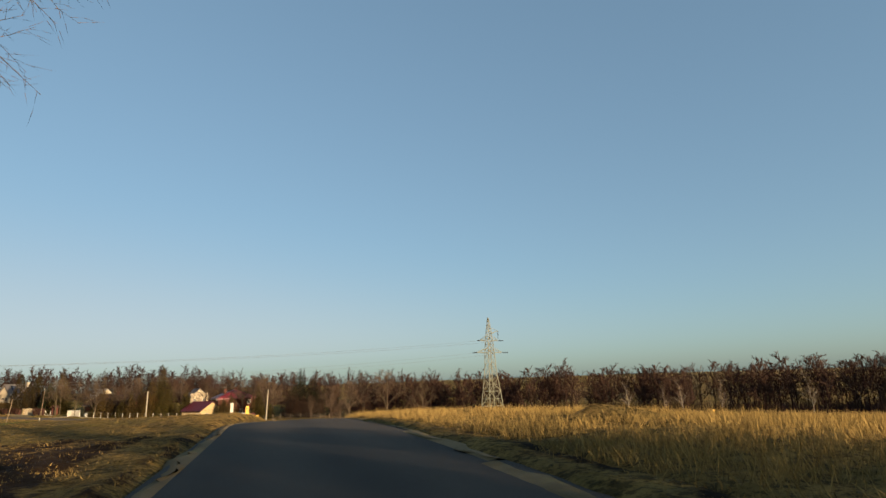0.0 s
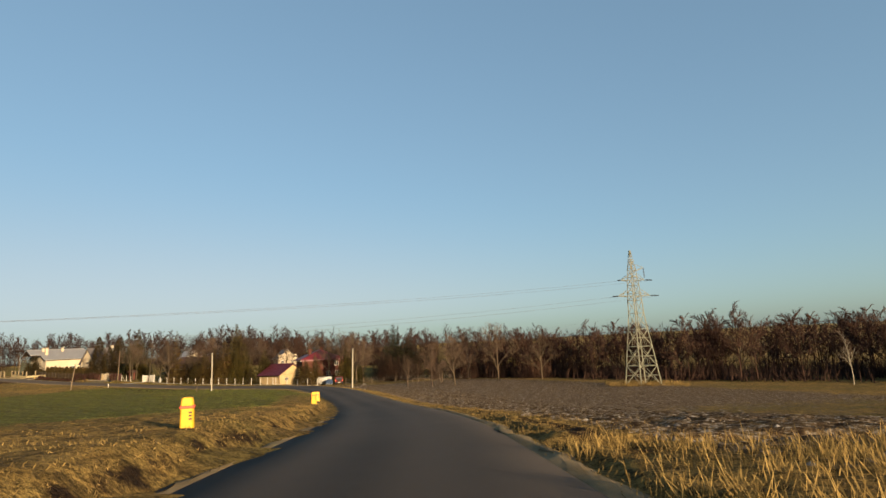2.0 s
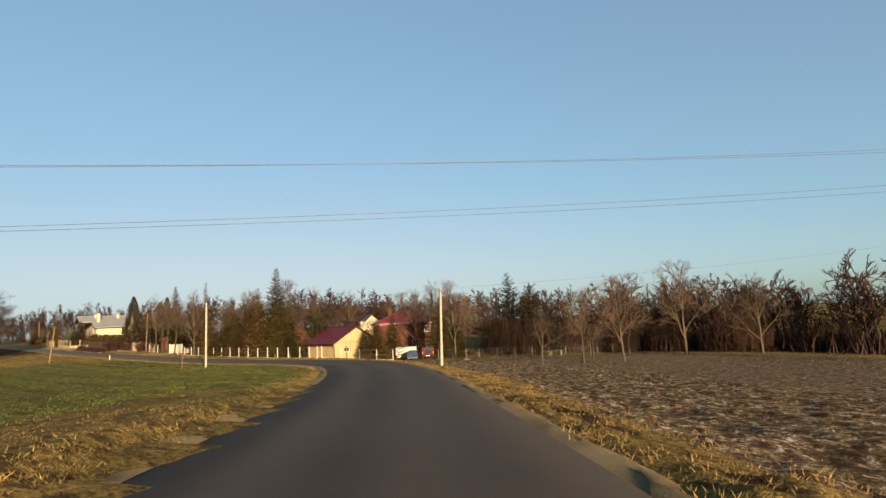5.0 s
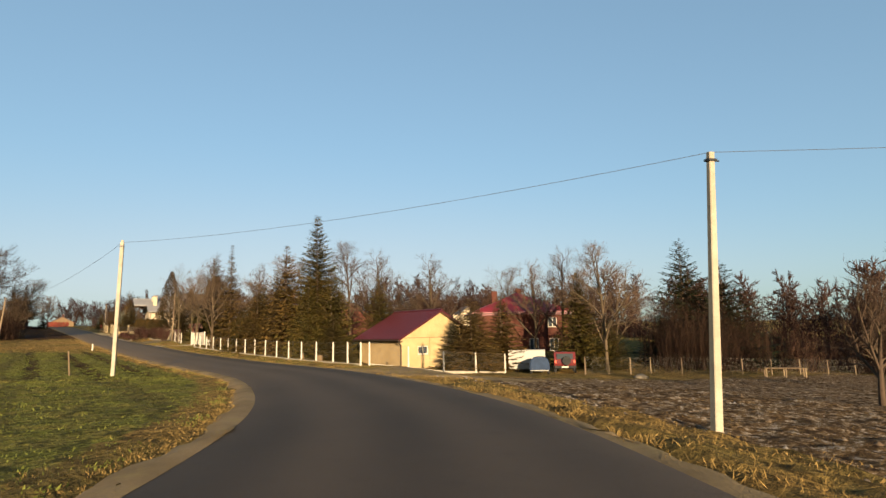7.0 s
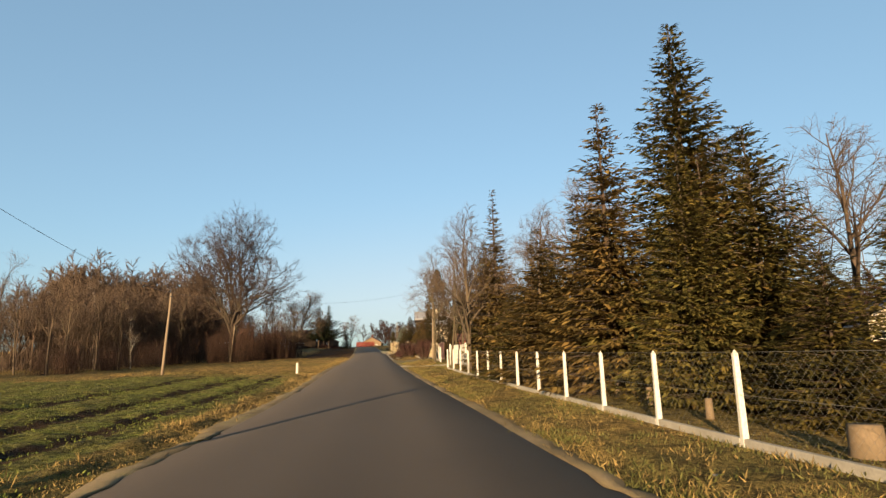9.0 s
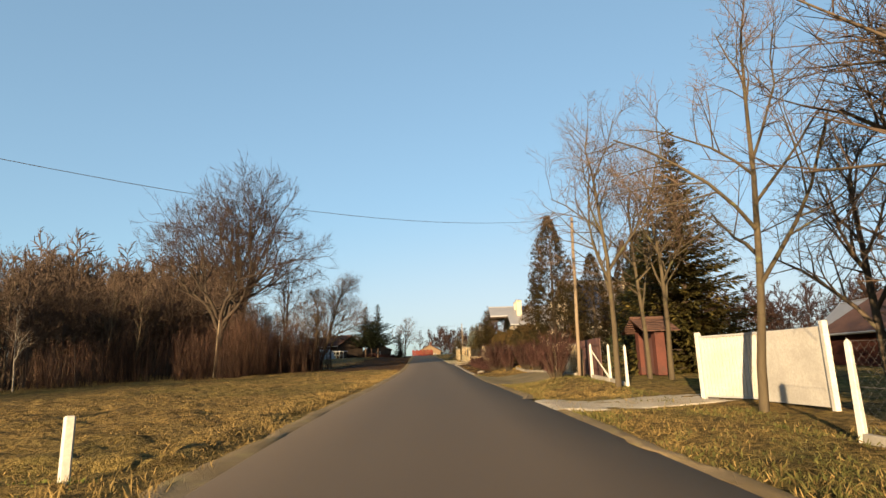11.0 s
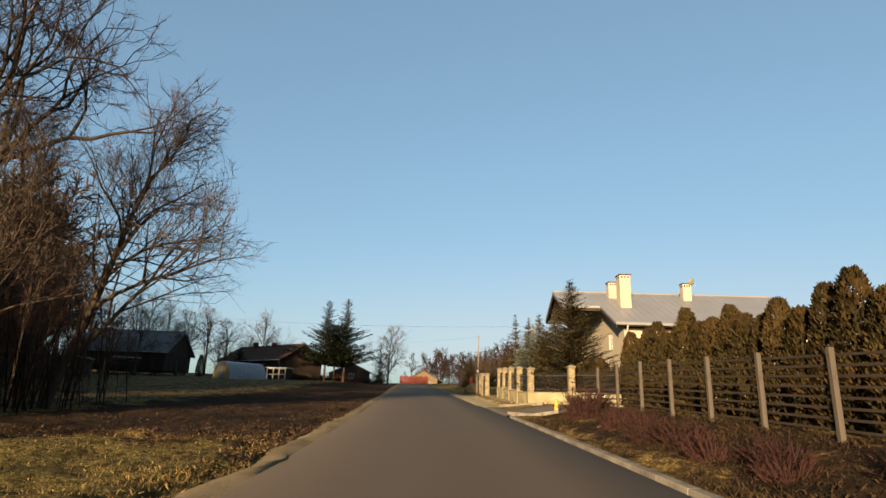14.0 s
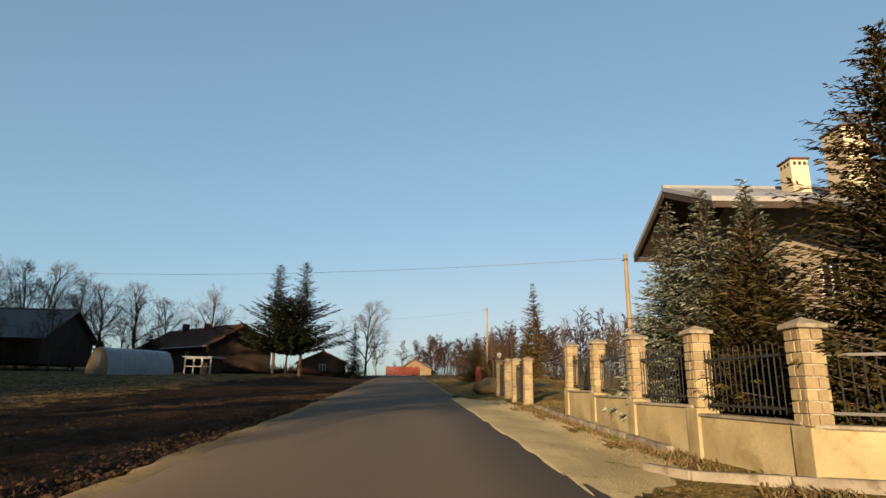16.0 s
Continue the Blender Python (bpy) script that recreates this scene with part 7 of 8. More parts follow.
plank_fence("plank_fence", "dark red-brown vertical plank fence", by_road(261.6, 7.6), by_road(266.2, 7.6), 1.75, M_DARKPLANK, seed=4)
plank_fence("plank_gate", "weathered pale plank gate with an arched top", by_road(266.5, 7.5), by_road(270.15, 7.3), 1.52, M_PLANK, 0.155, 0.01, seed=5, category="gate", arch=0.28)
plank_fence("plank_fence", "dark red stained plank fence behind bare shrubs", by_road(270.9, 7.3), by_road(275.0, 7.1), 1.45, M_DARKPLANK, seed=6)

kx, ky = by_road(259.8, 9.2)
canopy = thing("gate_canopy", "small tiled canopy on brick piers over a plank door", "canopy", kx, ky, height_at(kx, ky), road_yaw(259) + 90)
for side in (-1, 1):
    part("pier", Shape().box(side * 0.95 - 0.2, -0.2, 0, side * 0.95 + 0.2, 0.2, 1.82, 0.012), M_BRICK, canopy)
part("door", Shape().box(-0.74, -0.03, 0.05, 0.74, 0.03, 1.75, 0.006), M_DARKPLANK, canopy, "dark plank door")
for side in (-1, 1):
    for j in range(7):
        x0, x1 = j * 0.2, j * 0.2 + 0.23
        zf = lambda u: 2.36 - 0.42 * u
        rsh = Shape().prism([(side * x0, zf(x0) + 0.0), (side * x1, zf(x1) + 0.03), (side * x1, zf(x1) - 0.005), (side * x0, zf(x0) - 0.04)][::side], -0.75, 0.75)
        part("tile_course", rsh, M_BROWNROOF, canopy)
part("ridge", Shape().tube([(0, -0.76, 2.39), (0, 0.76, 2.39)], 0.07, 8), M_BROWNROOF, canopy)
part("gable_board", Shape().prism([(-1.3, 1.84), (1.3, 1.84), (0, 2.33)], -0.62, -0.58), M_DARKPLANK, canopy)


# ---- stone piers ----
def stone_pier(name, label, x, y, h, w=0.42, z=None, cap=True, seed=0, yaw=0.0, group=""):
    """A pier of squared sandstone blocks in courses, with a pyramid cap."""
    rng = np.random.default_rng(seed)
    ob = thing(name, label, "pier", x, y, height_at(x, y) - 0.03 if z is None else z, yaw, group)
    courses = max(3, int(h / 0.135))
    ch = h / courses
    part("core", Shape().box(-w / 2 + 0.02, -w / 2 + 0.02, 0, w / 2 - 0.02, w / 2 - 0.02, h), M_CONCRETE, ob)
    for c in range(courses):
        z0, z1 = c * ch + 0.006, (c + 1) * ch - 0.006
        for side in range(4):
            cut = rng.uniform(0.35, 0.65) * w
            m = pose(0, 0, 0, 0, 0, 90 * side)
            for a, b in ((-w / 2, -w / 2 + cut - 0.006), (-w / 2 + cut + 0.006, w / 2)):
                p = rng.uniform(0, 0.012)
                part("stone", Shape().box(a, -w / 2 - p, z0, b - (0.03 if b > 0.1 else 0), -w / 2 + 0.05, z1, 0.008, m), M_STONE, ob)
    if cap:
        s = Shape().box(-w / 2 - 0.05, -w / 2 - 0.05, h + 0.002, w / 2 + 0.05, w / 2 + 0.05, h + 0.06, 0.01)
        r = w / 2 + 0.04
        s.add([(-r, -r, h + 0.06), (r, -r, h + 0.06), (r, r, h + 0.06), (-r, r, h + 0.06), (0, 0, h + 0.15)], [(0, 1, 4), (1, 2, 4), (2, 3, 4), (3, 0, 4)])
        part("cap", s, M_KERB, ob)
    return ob


stone_pier("stone_pier", "pale stone gate pier with a wide cap", *by_road(270.4, 7.1), 1.62, 0.44, seed=1, yaw=road_yaw(270))
stone_pier("stone_pier", "stone pier at the end of the plank fence", *by_road(275.4, 6.9), 1.45, 0.42, seed=2, yaw=road_yaw(275))
stone_pier("stone_pier", "stone pier before the steel rail fence", *by_road(266.2, 7.5), 1.45, 0.40, seed=3, yaw=road_yaw(266))

# steel rail fence before the thuja hedge
for k in range(13):
    s0, s1 = 278.0 + 2.0 * k, 278.0 + 2.0 * (k + 1)
    (ax, ay), (bx, by) = by_road(s0, 5.9), by_road(s1, 5.9)
    za, zb = height_at(ax, ay), height_at(bx, by)
    l = math.hypot(bx - ax, by - ay)
    rf = thing("rail_fence", "dark steel fence panel of level rails before a thuja hedge", "fence", ax, ay, za, math.degrees(math.atan2(by - ay, bx - ax)), "panels of the rail fence")
    part("post", Shape().box(-0.045, -0.045, -0.1, 0.045, 0.045, 1.52, 0.006), M_POSTGREY, rf, "weathered grey-brown post")
    for j in range(8):
        h0 = 0.22 + j * 0.165
        part("rail", Shape().box(0, -0.055, h0, l, -0.043, h0 + 0.045, 0.003, pose(0, 0, 0, 0, -math.degrees(math.atan2(zb - za, l)), 0)), M_DARKWOOD, rf)

# ---- masonry fence of the white house ----
M_WALLBASE = surface("cream_plinth_render", (0.285, 0.228, 0.122), (0.20, 0.158, 0.083), 0.9, 0.8, 22, (0.15, 0.11, 0.05), (0.52, 0.72), bump=0.3, depth=0.006)
piers = [(-154.6, 179.6, -1.92), (-156.5, 178.5, -2.0), (-158.7, 179.25, -1.86), (-160.9, 180.1, -1.76), (-163.2, 181.1, -1.66), (-165.4, 182.05, -1.56)]
def low_wall(label, a, b, top, width=0.28):
    (ax, ay), (bx, by) = a, b
    l = math.hypot(bx - ax, by - ay)
    z = min(height_at(ax, ay), height_at(bx, by)) - 0.2
    ob = thing("low_wall", label, "wall", ax, ay, z, math.degrees(math.atan2(by - ay, bx - ax)))
    part("body", Shape().box(0, -width / 2, 0, l, width / 2, top - z - 0.05, 0.01), M_WALLBASE, ob)
    part("coping", Shape().box(0, -width / 2 - 0.04, top - z - 0.048, l, width / 2 + 0.04, top - z, 0.012), M_KERB, ob)
    return ob


def iron_panel(a, b, z, h=0.95):
    (ax, ay), (bx, by) = a, b
    l = math.hypot(bx - ax, by - ay)
    ob = thing("iron_fence", "black wrought-iron fence panel between stone piers", "fence", ax, ay, z, math.degrees(math.atan2(by - ay, bx - ax)), "iron fence panels")
    for h0 in (0.10, h - 0.18):
        part("rail", Shape().box(0.2, -0.02, h0, l - 0.2, 0.02, h0 + 0.035), M_IRON, ob)
    n = int((l - 0.4) / 0.115)
    bar = Shape().tube([(0, 0, 0.04), (0, 0, h)], [0.009, 0.009], 5).mesh("bar", M_IRON)
    for j in range(n + 1):
        piece("bar", bar, ob, pose(0.2 + (l - 0.4) * j / n, 0, 0))
    return ob


for k, (px, py, pz) in enumerate(piers):
    pier = stone_pier("stone_pier", "tan sandstone fence pier with a pyramid cap", px, py, 1.14, 0.29, pz - 0.02, seed=10 + k, yaw=road_yaw(312), group="piers of the masonry fence")
    part("base", Shape().box(-0.18, -0.18, -0.75, 0.18, 0.18, -0.004, 0.01), M_WALLBASE, pier, "cream rendered base")
    if k + 1 < len(piers):
        qx, qy, qz = piers[k + 1]
        low_wall("cream rendered low wall with a stone coping under the iron fence", (px, py), (qx, qy), (pz + qz) / 2 - 0.03)
        iron_panel((px, py), (qx, qy), (pz + qz) / 2 - 0.02)
sx, sy = -149.4, 182.6
low_wall("cream rendered low wall running back from the corner pier", piers[0][:2], (sx, sy), -1.98)
iron_panel((-151.6, 181.3), (sx, sy), -1.95)
iron_panel(piers[0][:2], (-151.9, 181.1), -1.95)
for k, (s, d) in enumerate(((325.2, 4.9), (327.6, 4.9), (330.0, 5.0), (332.4, 5.0))):
    x, y = by_road(s, d)
    stone_pier("stone_pier", "tan sandstone gate pier beside the drive", x, y, 1.65, 0.30, seed=20 + k, yaw=road_yaw(325), group="gate piers")
    if k in (0, 2):
        iron_panel((x, y), by_road(s + 2.4, d), height_at(x, y) + 0.05, 1.5)
lx, ly = by_road(332.4, 5.0)
single("gate_lamp", Shape().lathe([(0.03, 0), (0.05, 0.04), (0.1, 0.1), (0.12, 0.18), (0.1, 0.26), (0.04, 0.3)], 14), M_WHITE, "white globe lamp on a gate pier", "lamp", lx, ly, height_at(lx, ly) + 1.77, smooth=True)


# ---- poles and cables ----
def lean_pose(base, top):
    """A pose at base whose z axis points at top."""
    up = (Vector(top) - Vector(base))
    return Matrix.Translation(base) @ up.to_track_quat('Z', 'Y').to_matrix().to_4x4(), up.length


def concrete_pole(label, base, top, slots=True):
    m, h = lean_pose(base, top)
    ob = thing("telephone_pole", label, "pole")
    ob.matrix_basis = m
    if slots:
        for side in (-1, 1):
            s = Shape()
            s.prism([(side * 0.135, -0.4), (side * 0.075, -0.4), (side * 0.05, h), (side * 0.09, h)][::-side], -0.075, 0.075)
            part("rail", s, M_CONCRETE, ob)
        web = Shape()
        for z in np.arange(0.0, h, 0.62):
            u = z / h
            web.box(-0.075 + 0.025 * u, -0.05, z, 0.075 - 0.025 * u, 0.05, z + 0.26)
        part("web", web, M_CONCRETE, ob, "cast web with long open slots")
        part("foot", Shape().box(-0.075, -0.07, -0.4, 0.075, 0.07, 1.1), M_CONCRETE, ob)
    else:
        s = Shape()
        v = []
        for z, a, b in ((-0.4, 0.115, 0.10), (h, 0.075, 0.065)):
            v += [(-a + 0.02, -b, z), (a - 0.02, -b, z), (a, -b + 0.02, z), (a, b - 0.02, z), (a - 0.02, b, z), (-a + 0.02, b, z), (-a, b - 0.02, z), (-a, -b + 0.02, z)]
        s.add(v, [(k, (k + 1) % 8, 8 + (k + 1) % 8, 8 + k) for k in range(8)] + [tuple(range(8, 16))])
        part("shaft", s, M_CONCRETE, ob)
    part("clamp", Shape().box(-0.12, -0.09, h - 0.22, 0.12, 0.09, h - 0.16, 0.006).tube([(0.12, 0, h - 0.19), (0.24, 0, h - 0.19)], 0.02, 6), M_IRON, ob)
    return ob


def wooden_pole(label, base, top, r=0.10):
    m, h = lean_pose(base, top)
    ob = thing("telephone_pole", label, "pole")
    ob.matrix_basis = m
    zs = np.linspace(-0.4, h, 6)
    part("shaft", Shape().tube([(0.01 * math.sin(z * 2), 0.012 * math.cos(z), z) for z in zs], np.linspace(r, r * 0.72, 6), 10), M_OLDWOOD, ob, smooth=True)
    part("clamp", Shape().lathe([(r * 0.8, h - 0.25), (r * 0.86, h - 0.24), (r * 0.86, h - 0.19), (r * 0.8, h - 0.18)], 10).tube([(0.08, 0, h - 0.21), (0.2, 0, h - 0.21)], 0.018, 6), M_IRON, ob)
    return ob


def cable(label, a, b, sag, r=0.007, n=24):
    a, b = np.array(a, float), np.array(b, float)
    u = np.linspace(0, 1, n)[:, None]
    p = a + (b - a) * u
    p[:, 2] -= 4 * sag * (u * (1 - u))[:, 0]
    o = p[0].copy()
    return single("cable", Shape().tube(p - o, r, 5), M_CABLE, label, "cable", *o)


A_TOP, B_TOP, C_TOP, D_TOP, E_TOP = (-62.42, 124.9, 1.38), (-36.75, 123.95, 0.95), (-99.0, 134.9, 0.75), (-143.9, 147.1, 1.4), (-109.9, 159.8, 3.25)
concrete_pole("pale slotted concrete telephone pole at the field's edge", (-62.46, 124.85, -4.97), A_TOP)
concrete_pole("plain pale concrete telephone pole on the ploughed plot", (-37.15, 124.3, height_at(-37.15, 124.3)), B_TOP, False)
wooden_pole("leaning weathered wooden telephone pole in the field", (-99.6, 134.7, height_at(-99.6, 134.7)), C_TOP, 0.09)
wooden_pole("leaning pale wooden pole before the wood", (-145.2, 146.9, height_at(-145.2, 146.9)), D_TOP, 0.09)
ex, ey = by_road(261.0, 6.4)
wooden_pole("tall weathered wooden pole leaning over the verge", (ex, ey, height_at(ex, ey)), E_TOP, 0.085)
px, py = ex - 0.5, ey + 0.5
single("pole_stub", Shape().tube([(0, 0, -0.2), (0.01, 0, 1.25)], [0.13, 0.12], 10), M_OLDWOOD, "grey wooden stub bolted beside the leaning pole", "post", px, py, height_at(px, py), smooth=True)
wooden_pole("wooden pole above the far roadside thicket", (-198.6, 198.8, height_at(-198.6, 198.8)), (-198.8, 198.9, 5.9), 0.10)
wooden_pole("wooden pole beside the white house", (-167.0, 185.9, height_at(-167, 185.9)), (-167.0, 185.9, 3.1), 0.09)
wooden_pole("wooden pole behind the shaded field", (-202.0, 155.8, height_at(-202, 155.8)), (-202.0, 155.8, 6.3), 0.10)
cable("thin telephone cable between two concrete poles", A_TOP, B_TOP, 0.35)
cable("thin telephone cable running past the ploughed plot", B_TOP, (12.0, 158.0, 4.6), 0.5)
cable("thin telephone cable along the field", A_TOP, C_TOP, 0.8)
cable("thin telephone cable crossing the road", C_TOP, E_TOP, 1.1)
cable("telephone cable crossing the road by the white house", (-167.0, 185.9, 2.95), (-202.0, 155.8, 6.1), 0.7)
cable("telephone cable across the far road", (-198.8, 198.9, 5.7), (-222.0, 178.0, 6.0), 0.8)
single("stay_stake", Shape().tube([(0, 0, -0.1), (0.55, -0.4, 1.25)], 0.035, 7), M_OLDWOOD, "leaning wooden stake in the green field", "stake", -64.9, 124.2, height_at(-64.9, 124.2))


# ---- lattice pylon ----
def pylon(x, y, z, yaw):
    ob = thing("pylon", "tall steel lattice power pylon with insulators on its arms", "pylon", x, y, z, yaw)
    levels = [(0, 2.85), (3.2, 2.42), (6.4, 2.0), (9.3, 1.55), (12.0, 1.22), (14.2, 1.0), (15.4, 0.92), (16.8, 0.82), (18.2, 0.72), (19.8, 0.55), (21.3, 0.34), (22.9, 0.10)]

    levels = [(h * 1.03, w * (0.74 if h < 13 else 0.85)) for h, w in levels]

    def corner(k, h, w):
        a = math.pi / 4 + k * math.pi / 2
        return np.array([w * math.cos(a) * math.sqrt(2) / 1.0 * 0.7071 * 1.0 * 1.0, w * math.sin(a) * math.sqrt(2) * 0.7071, h]) * np.array([1.4142, 1.4142, 1])
    for k in range(4):
        pts = [corner(k, h, w) for h, w in levels]
        part("leg", Shape().tube(pts, np.linspace(0.13, 0.05, len(pts)), 4), M_PYLON, ob)
    for k in range(4):
        k2 = (k + 1) % 4
        br = Shape()
        for (h0, w0), (h1, w1) in zip(levels[:-1], levels[1:]):
            a, b, c, d = corner(k, h0, w0), corner(k2, h0, w0), corner(k, h1, w1), corner(k2, h1, w1)
            r = 0.055 if h0 < 9 else 0.038
            br.tube([a, d], r, 4).tube([b, c], r, 4).tube([c, d], r, 4)
            mid = (a + b + c + d) / 4
            if h0 < 9:
                br.tube([(a + c) / 2, mid], 0.035, 4).tube([(b + d) / 2, mid], 0.035, 4).tube([(a + b) / 2 if h0 > 0 else (a + c) / 2, mid], 0.03, 4)
        part("bracing", br, M_PYLON, ob)
    for h, reach, w in ((15.35, 3.4, 0.92), (18.15, 2.5, 0.72)):
        for side in (-1, 1):
            arm = Shape()
            tip = np.array([side * reach, 0, h + 0.1])
            for yy in (-w, w):
                arm.tube([(side * w, yy, h), tip], 0.06, 4).tube([(side * w, yy, h + 1.1), tip], 0.045, 4)
                for u in (0.33, 0.66):
                    p = np.array([side * w, yy, h]) * (1 - u) + tip * u
                    q = np.array([side * w, yy, h + 1.1]) * (1 - u) + tip * u
                    arm.tube([p, q], 0.03, 4)
            for u in (0.33, 0.66):
                arm.tube([np.array([side * w, -w, h]) * (1 - u) + tip * u, np.array([side * w, w, h]) * (1 - u) + tip * u], 0.03, 4)
            part("cross_arm", arm, M_PYLON, ob)
    jib = Shape().tube([(0.4, -0.4, 19.8), (2.6, 0, 20.5)], 0.06, 4).tube([(0.4, 0.4, 19.8), (2.6, 0, 20.5)], 0.06, 4).tube([(0, 0, 21.3), (2.6, 0, 20.5)], 0.04, 4)
    part("jib", jib, M_PYLON, ob, "single raised top arm")
    for p, q in (((3.4, 0, 15.45), (4.9, -0.6, 15.35)), ((-3.4, 0, 15.45), (-4.9, -0.6, 15.35)), ((2.5, 0, 18.25), (3.7, -0.6, 18.15)), ((-2.5, 0, 18.25), (-3.6, -0.6, 18.15)), ((2.6, 0, 20.45), (2.6, 0, 18.6))):
        p, q = np.array(p), np.array(q)
        s = Shape().tube([p, q], 0.03, 5)
        for u in np.linspace(0.12, 0.92, 9):
            c = p + (q - p) * u
            t = (q - p) / np.linalg.norm(q - p)
            s.tube([c - t * 0.035, c + t * 0.035], 0.11, 8)
        part("insulator", s, M_IRON, ob)
    for k in range(4):
        c = corner(k, 0, 2.1)
        part("footing", Shape().box(c[0] - 0.35, c[1] - 0.35, -0.6, c[0] + 0.35, c[1] + 0.35, 0.15, 0.02), M_CONCRETE, ob)
    return ob


PYX, PYY = 9.9, 140.6
PYZ = height_at(PYX, PYY) - 0.05
pylon(PYX, PYY, PYZ, 30)
way = np.array([-0.788, -0.616])
for ox, h, sag in ((3.4, 18.1, 5.0), (-4.6, 15.3, 5.0), (4.6, 15.3, 5.2), (-3.4, 18.1, 5.0)):
    a = np.array([PYX + ox * 0.87, PYY + ox * 0.5, PYZ + h])
    b = a + np.array([way[0] * 240, way[1] * 240, 0.5])
    cable("high-voltage conductor strung from the pylon over the road", a, b, sag, 0.013, 40)


# ---- marker posts ----
def marker(x, y, label, tall=1.02, band=True, turn=20, w=0.24):
    ob = thing("marker_post", label, "marker post", x, y, height_at(x, y) - 0.03, turn, "yellow marker posts")
    s = Shape()
    v = []
    for z, a, b in ((-0.1, w / 2, 0.09), (tall - 0.12, w / 2 - 0.015, 0.08), (tall - 0.02, w / 2 - 0.03, 0.065), (tall, w / 2 - 0.06, 0.04)):
        c = 0.025
        v += [(-a + c, -b, z), (a - c, -b, z), (a, -b + c, z), (a, b - c, z), (a - c, b, z), (-a + c, b, z), (-a, b - c, z), (-a, -b + c, z)]
    f = [(8 * r + k, 8 * r + (k + 1) % 8, 8 * r + 8 + (k + 1) % 8, 8 * r + 8 + k) for r in range(3) for k in range(8)] + [tuple(range(24, 32))]
    part("body", s.add(v, f), M_YELLOW, ob)
    if band:
        part("band", Shape().box(-w / 2 - 0.006, -0.092, tall - 0.22, w / 2 + 0.006, 0.092, tall - 0.15, 0.02), M_RED, ob, "faded red band")
        pl = Shape()
        for j in range(3):
            pl.box(w / 2 - 0.09, -0.094, tall - 0.30 - j * 0.06, w / 2 - 0.03, -0.091, tall - 0.27 - j * 0.06)
        part("printed_bars", pl, M_IRON, ob)
    return ob


marker(-11.7, 45.1, "squat yellow plastic marker post with a red band", 0.70, turn=25, w=0.26)
marker(-18.8, 67.3, "squat yellow plastic marker post with a red band", 0.80, turn=20, w=0.31)
marker(-21.5, 74.1, "squat yellow plastic marker post with a red band", 0.80, turn=25, w=0.31)
marker(21.6, 48.6, "yellow marker post standing in tall dry grass", 1.05, False, 0)
marker(20.3, 48.9, "yellow marker post standing in tall dry grass", 0.95, False, 10, 0.14)
marker(*by_road(304.6, 5.0), "short yellow marker post beside a driveway", 0.55, False, 60, 0.16)
for x, y, h, r in ((-10.4, 39.1, 0.70, 0.085), (-97.9, 142.6, 0.8, 0.06)):
    single("white_stake", Shape().box(-r, -r, -0.1, r, r, h, 0.02), M_WHITE, "short white-painted marker stake in the grass", "stake", x, y, height_at(x, y), 15)
gp = marker(-20.5, 30.5, "yellow gas marker post with a tall yellow pole", 0.9, False, 10, 0.34)
part("pole", Shape().tube([(0.05, 0, 0.85), (0.10, 0, 2.3)], 0.05, 8), M_YELLOW, gp)

# ---- car and trailer by the garage drive ----
def wheel(parent, x, y, z, r=0.36, w=0.22, axis='x'):
    wh = new("wheel")
    wh.parent, wh.matrix_basis = parent, pose(x, y, z, 0, 90 if axis == 'x' else 0, 0) if axis == 'x' else pose(x, y, z, 90, 0, 0)
    part("tyre", Shape().lathe([(r * 0.62, -w / 2), (r * 0.94, -w / 2), (r, -w / 4), (r, w / 4), (r * 0.94, w / 2), (r * 0.62, w / 2)], 20), M_BLACK, wh)
    part("rim", Shape().lathe([(r * 0.6, -w * 0.4), (r * 0.6, w * 0.4), (r * 0.3, w * 0.46), (0.04, w * 0.46)], 16), M_STEEL, wh)


cxx, cyy = -51.4, 155.4
car = thing("car", "red off-road car with a spare wheel on its tail", "car", cxx, cyy, height_at(cxx, cyy), 20)
b = Shape()
side = [(-2.05, 0.45), (2.0, 0.45), (2.05, 0.75), (1.95, 1.0), (1.05, 1.08), (0.45, 1.62), (-1.85, 1.66), (-2.02, 1.1), (-2.08, 0.8)]
b.prism([(y, z) for y, z in side], -0.82, 0.82, pose(0, 0, 0, 0, 0, 90))
part("body", b, M_CARRED, car)
part("rear_window", Shape().box(-0.62, -2.035, 1.12, 0.62, -1.93, 1.55, 0.01), M_GLASS, car)
for sx_ in (-1, 1):
    part("side_window", Shape().prism([(-1.7, 1.1), (0.9, 1.1), (0.45, 1.52), (-1.7, 1.55)], sx_ * 0.825 - 0.006, sx_ * 0.825 + 0.006, pose(0, 0, 0, 0, 0, 90)), M_GLASS, car)
    part("tail_light", Shape().box(sx_ * 0.72 - 0.07, -2.09, 0.82, sx_ * 0.72 + 0.07, -2.04, 1.05, 0.01), M_RED, car)
    for yy in (-1.3, 1.3):
        wheel(car, sx_ * 0.76, yy, 0.36)
part("bumper", Shape().box(-0.84, -2.16, 0.42, 0.84, -2.04, 0.62, 0.03), M_BLACK, car)
part("number_plate", Shape().box(-0.26, -2.175, 0.47, 0.26, -2.162, 0.58), M_WHITE, car)
wheel(car, 0.12, -2.18, 1.0, 0.34, 0.2, 'y')
tx2, ty2 = -52.8, 151.4
trailer = thing("box_trailer", "light grey sheet-metal box trailer beside the car", "trailer", tx2, ty2, height_at(tx2, ty2), 20)
part("box", Shape().box(-1.6, -0.6, 0.25, 1.2, 0.8, 1.68, 0.03), M_GREYBOX, trailer)
rb = Shape()
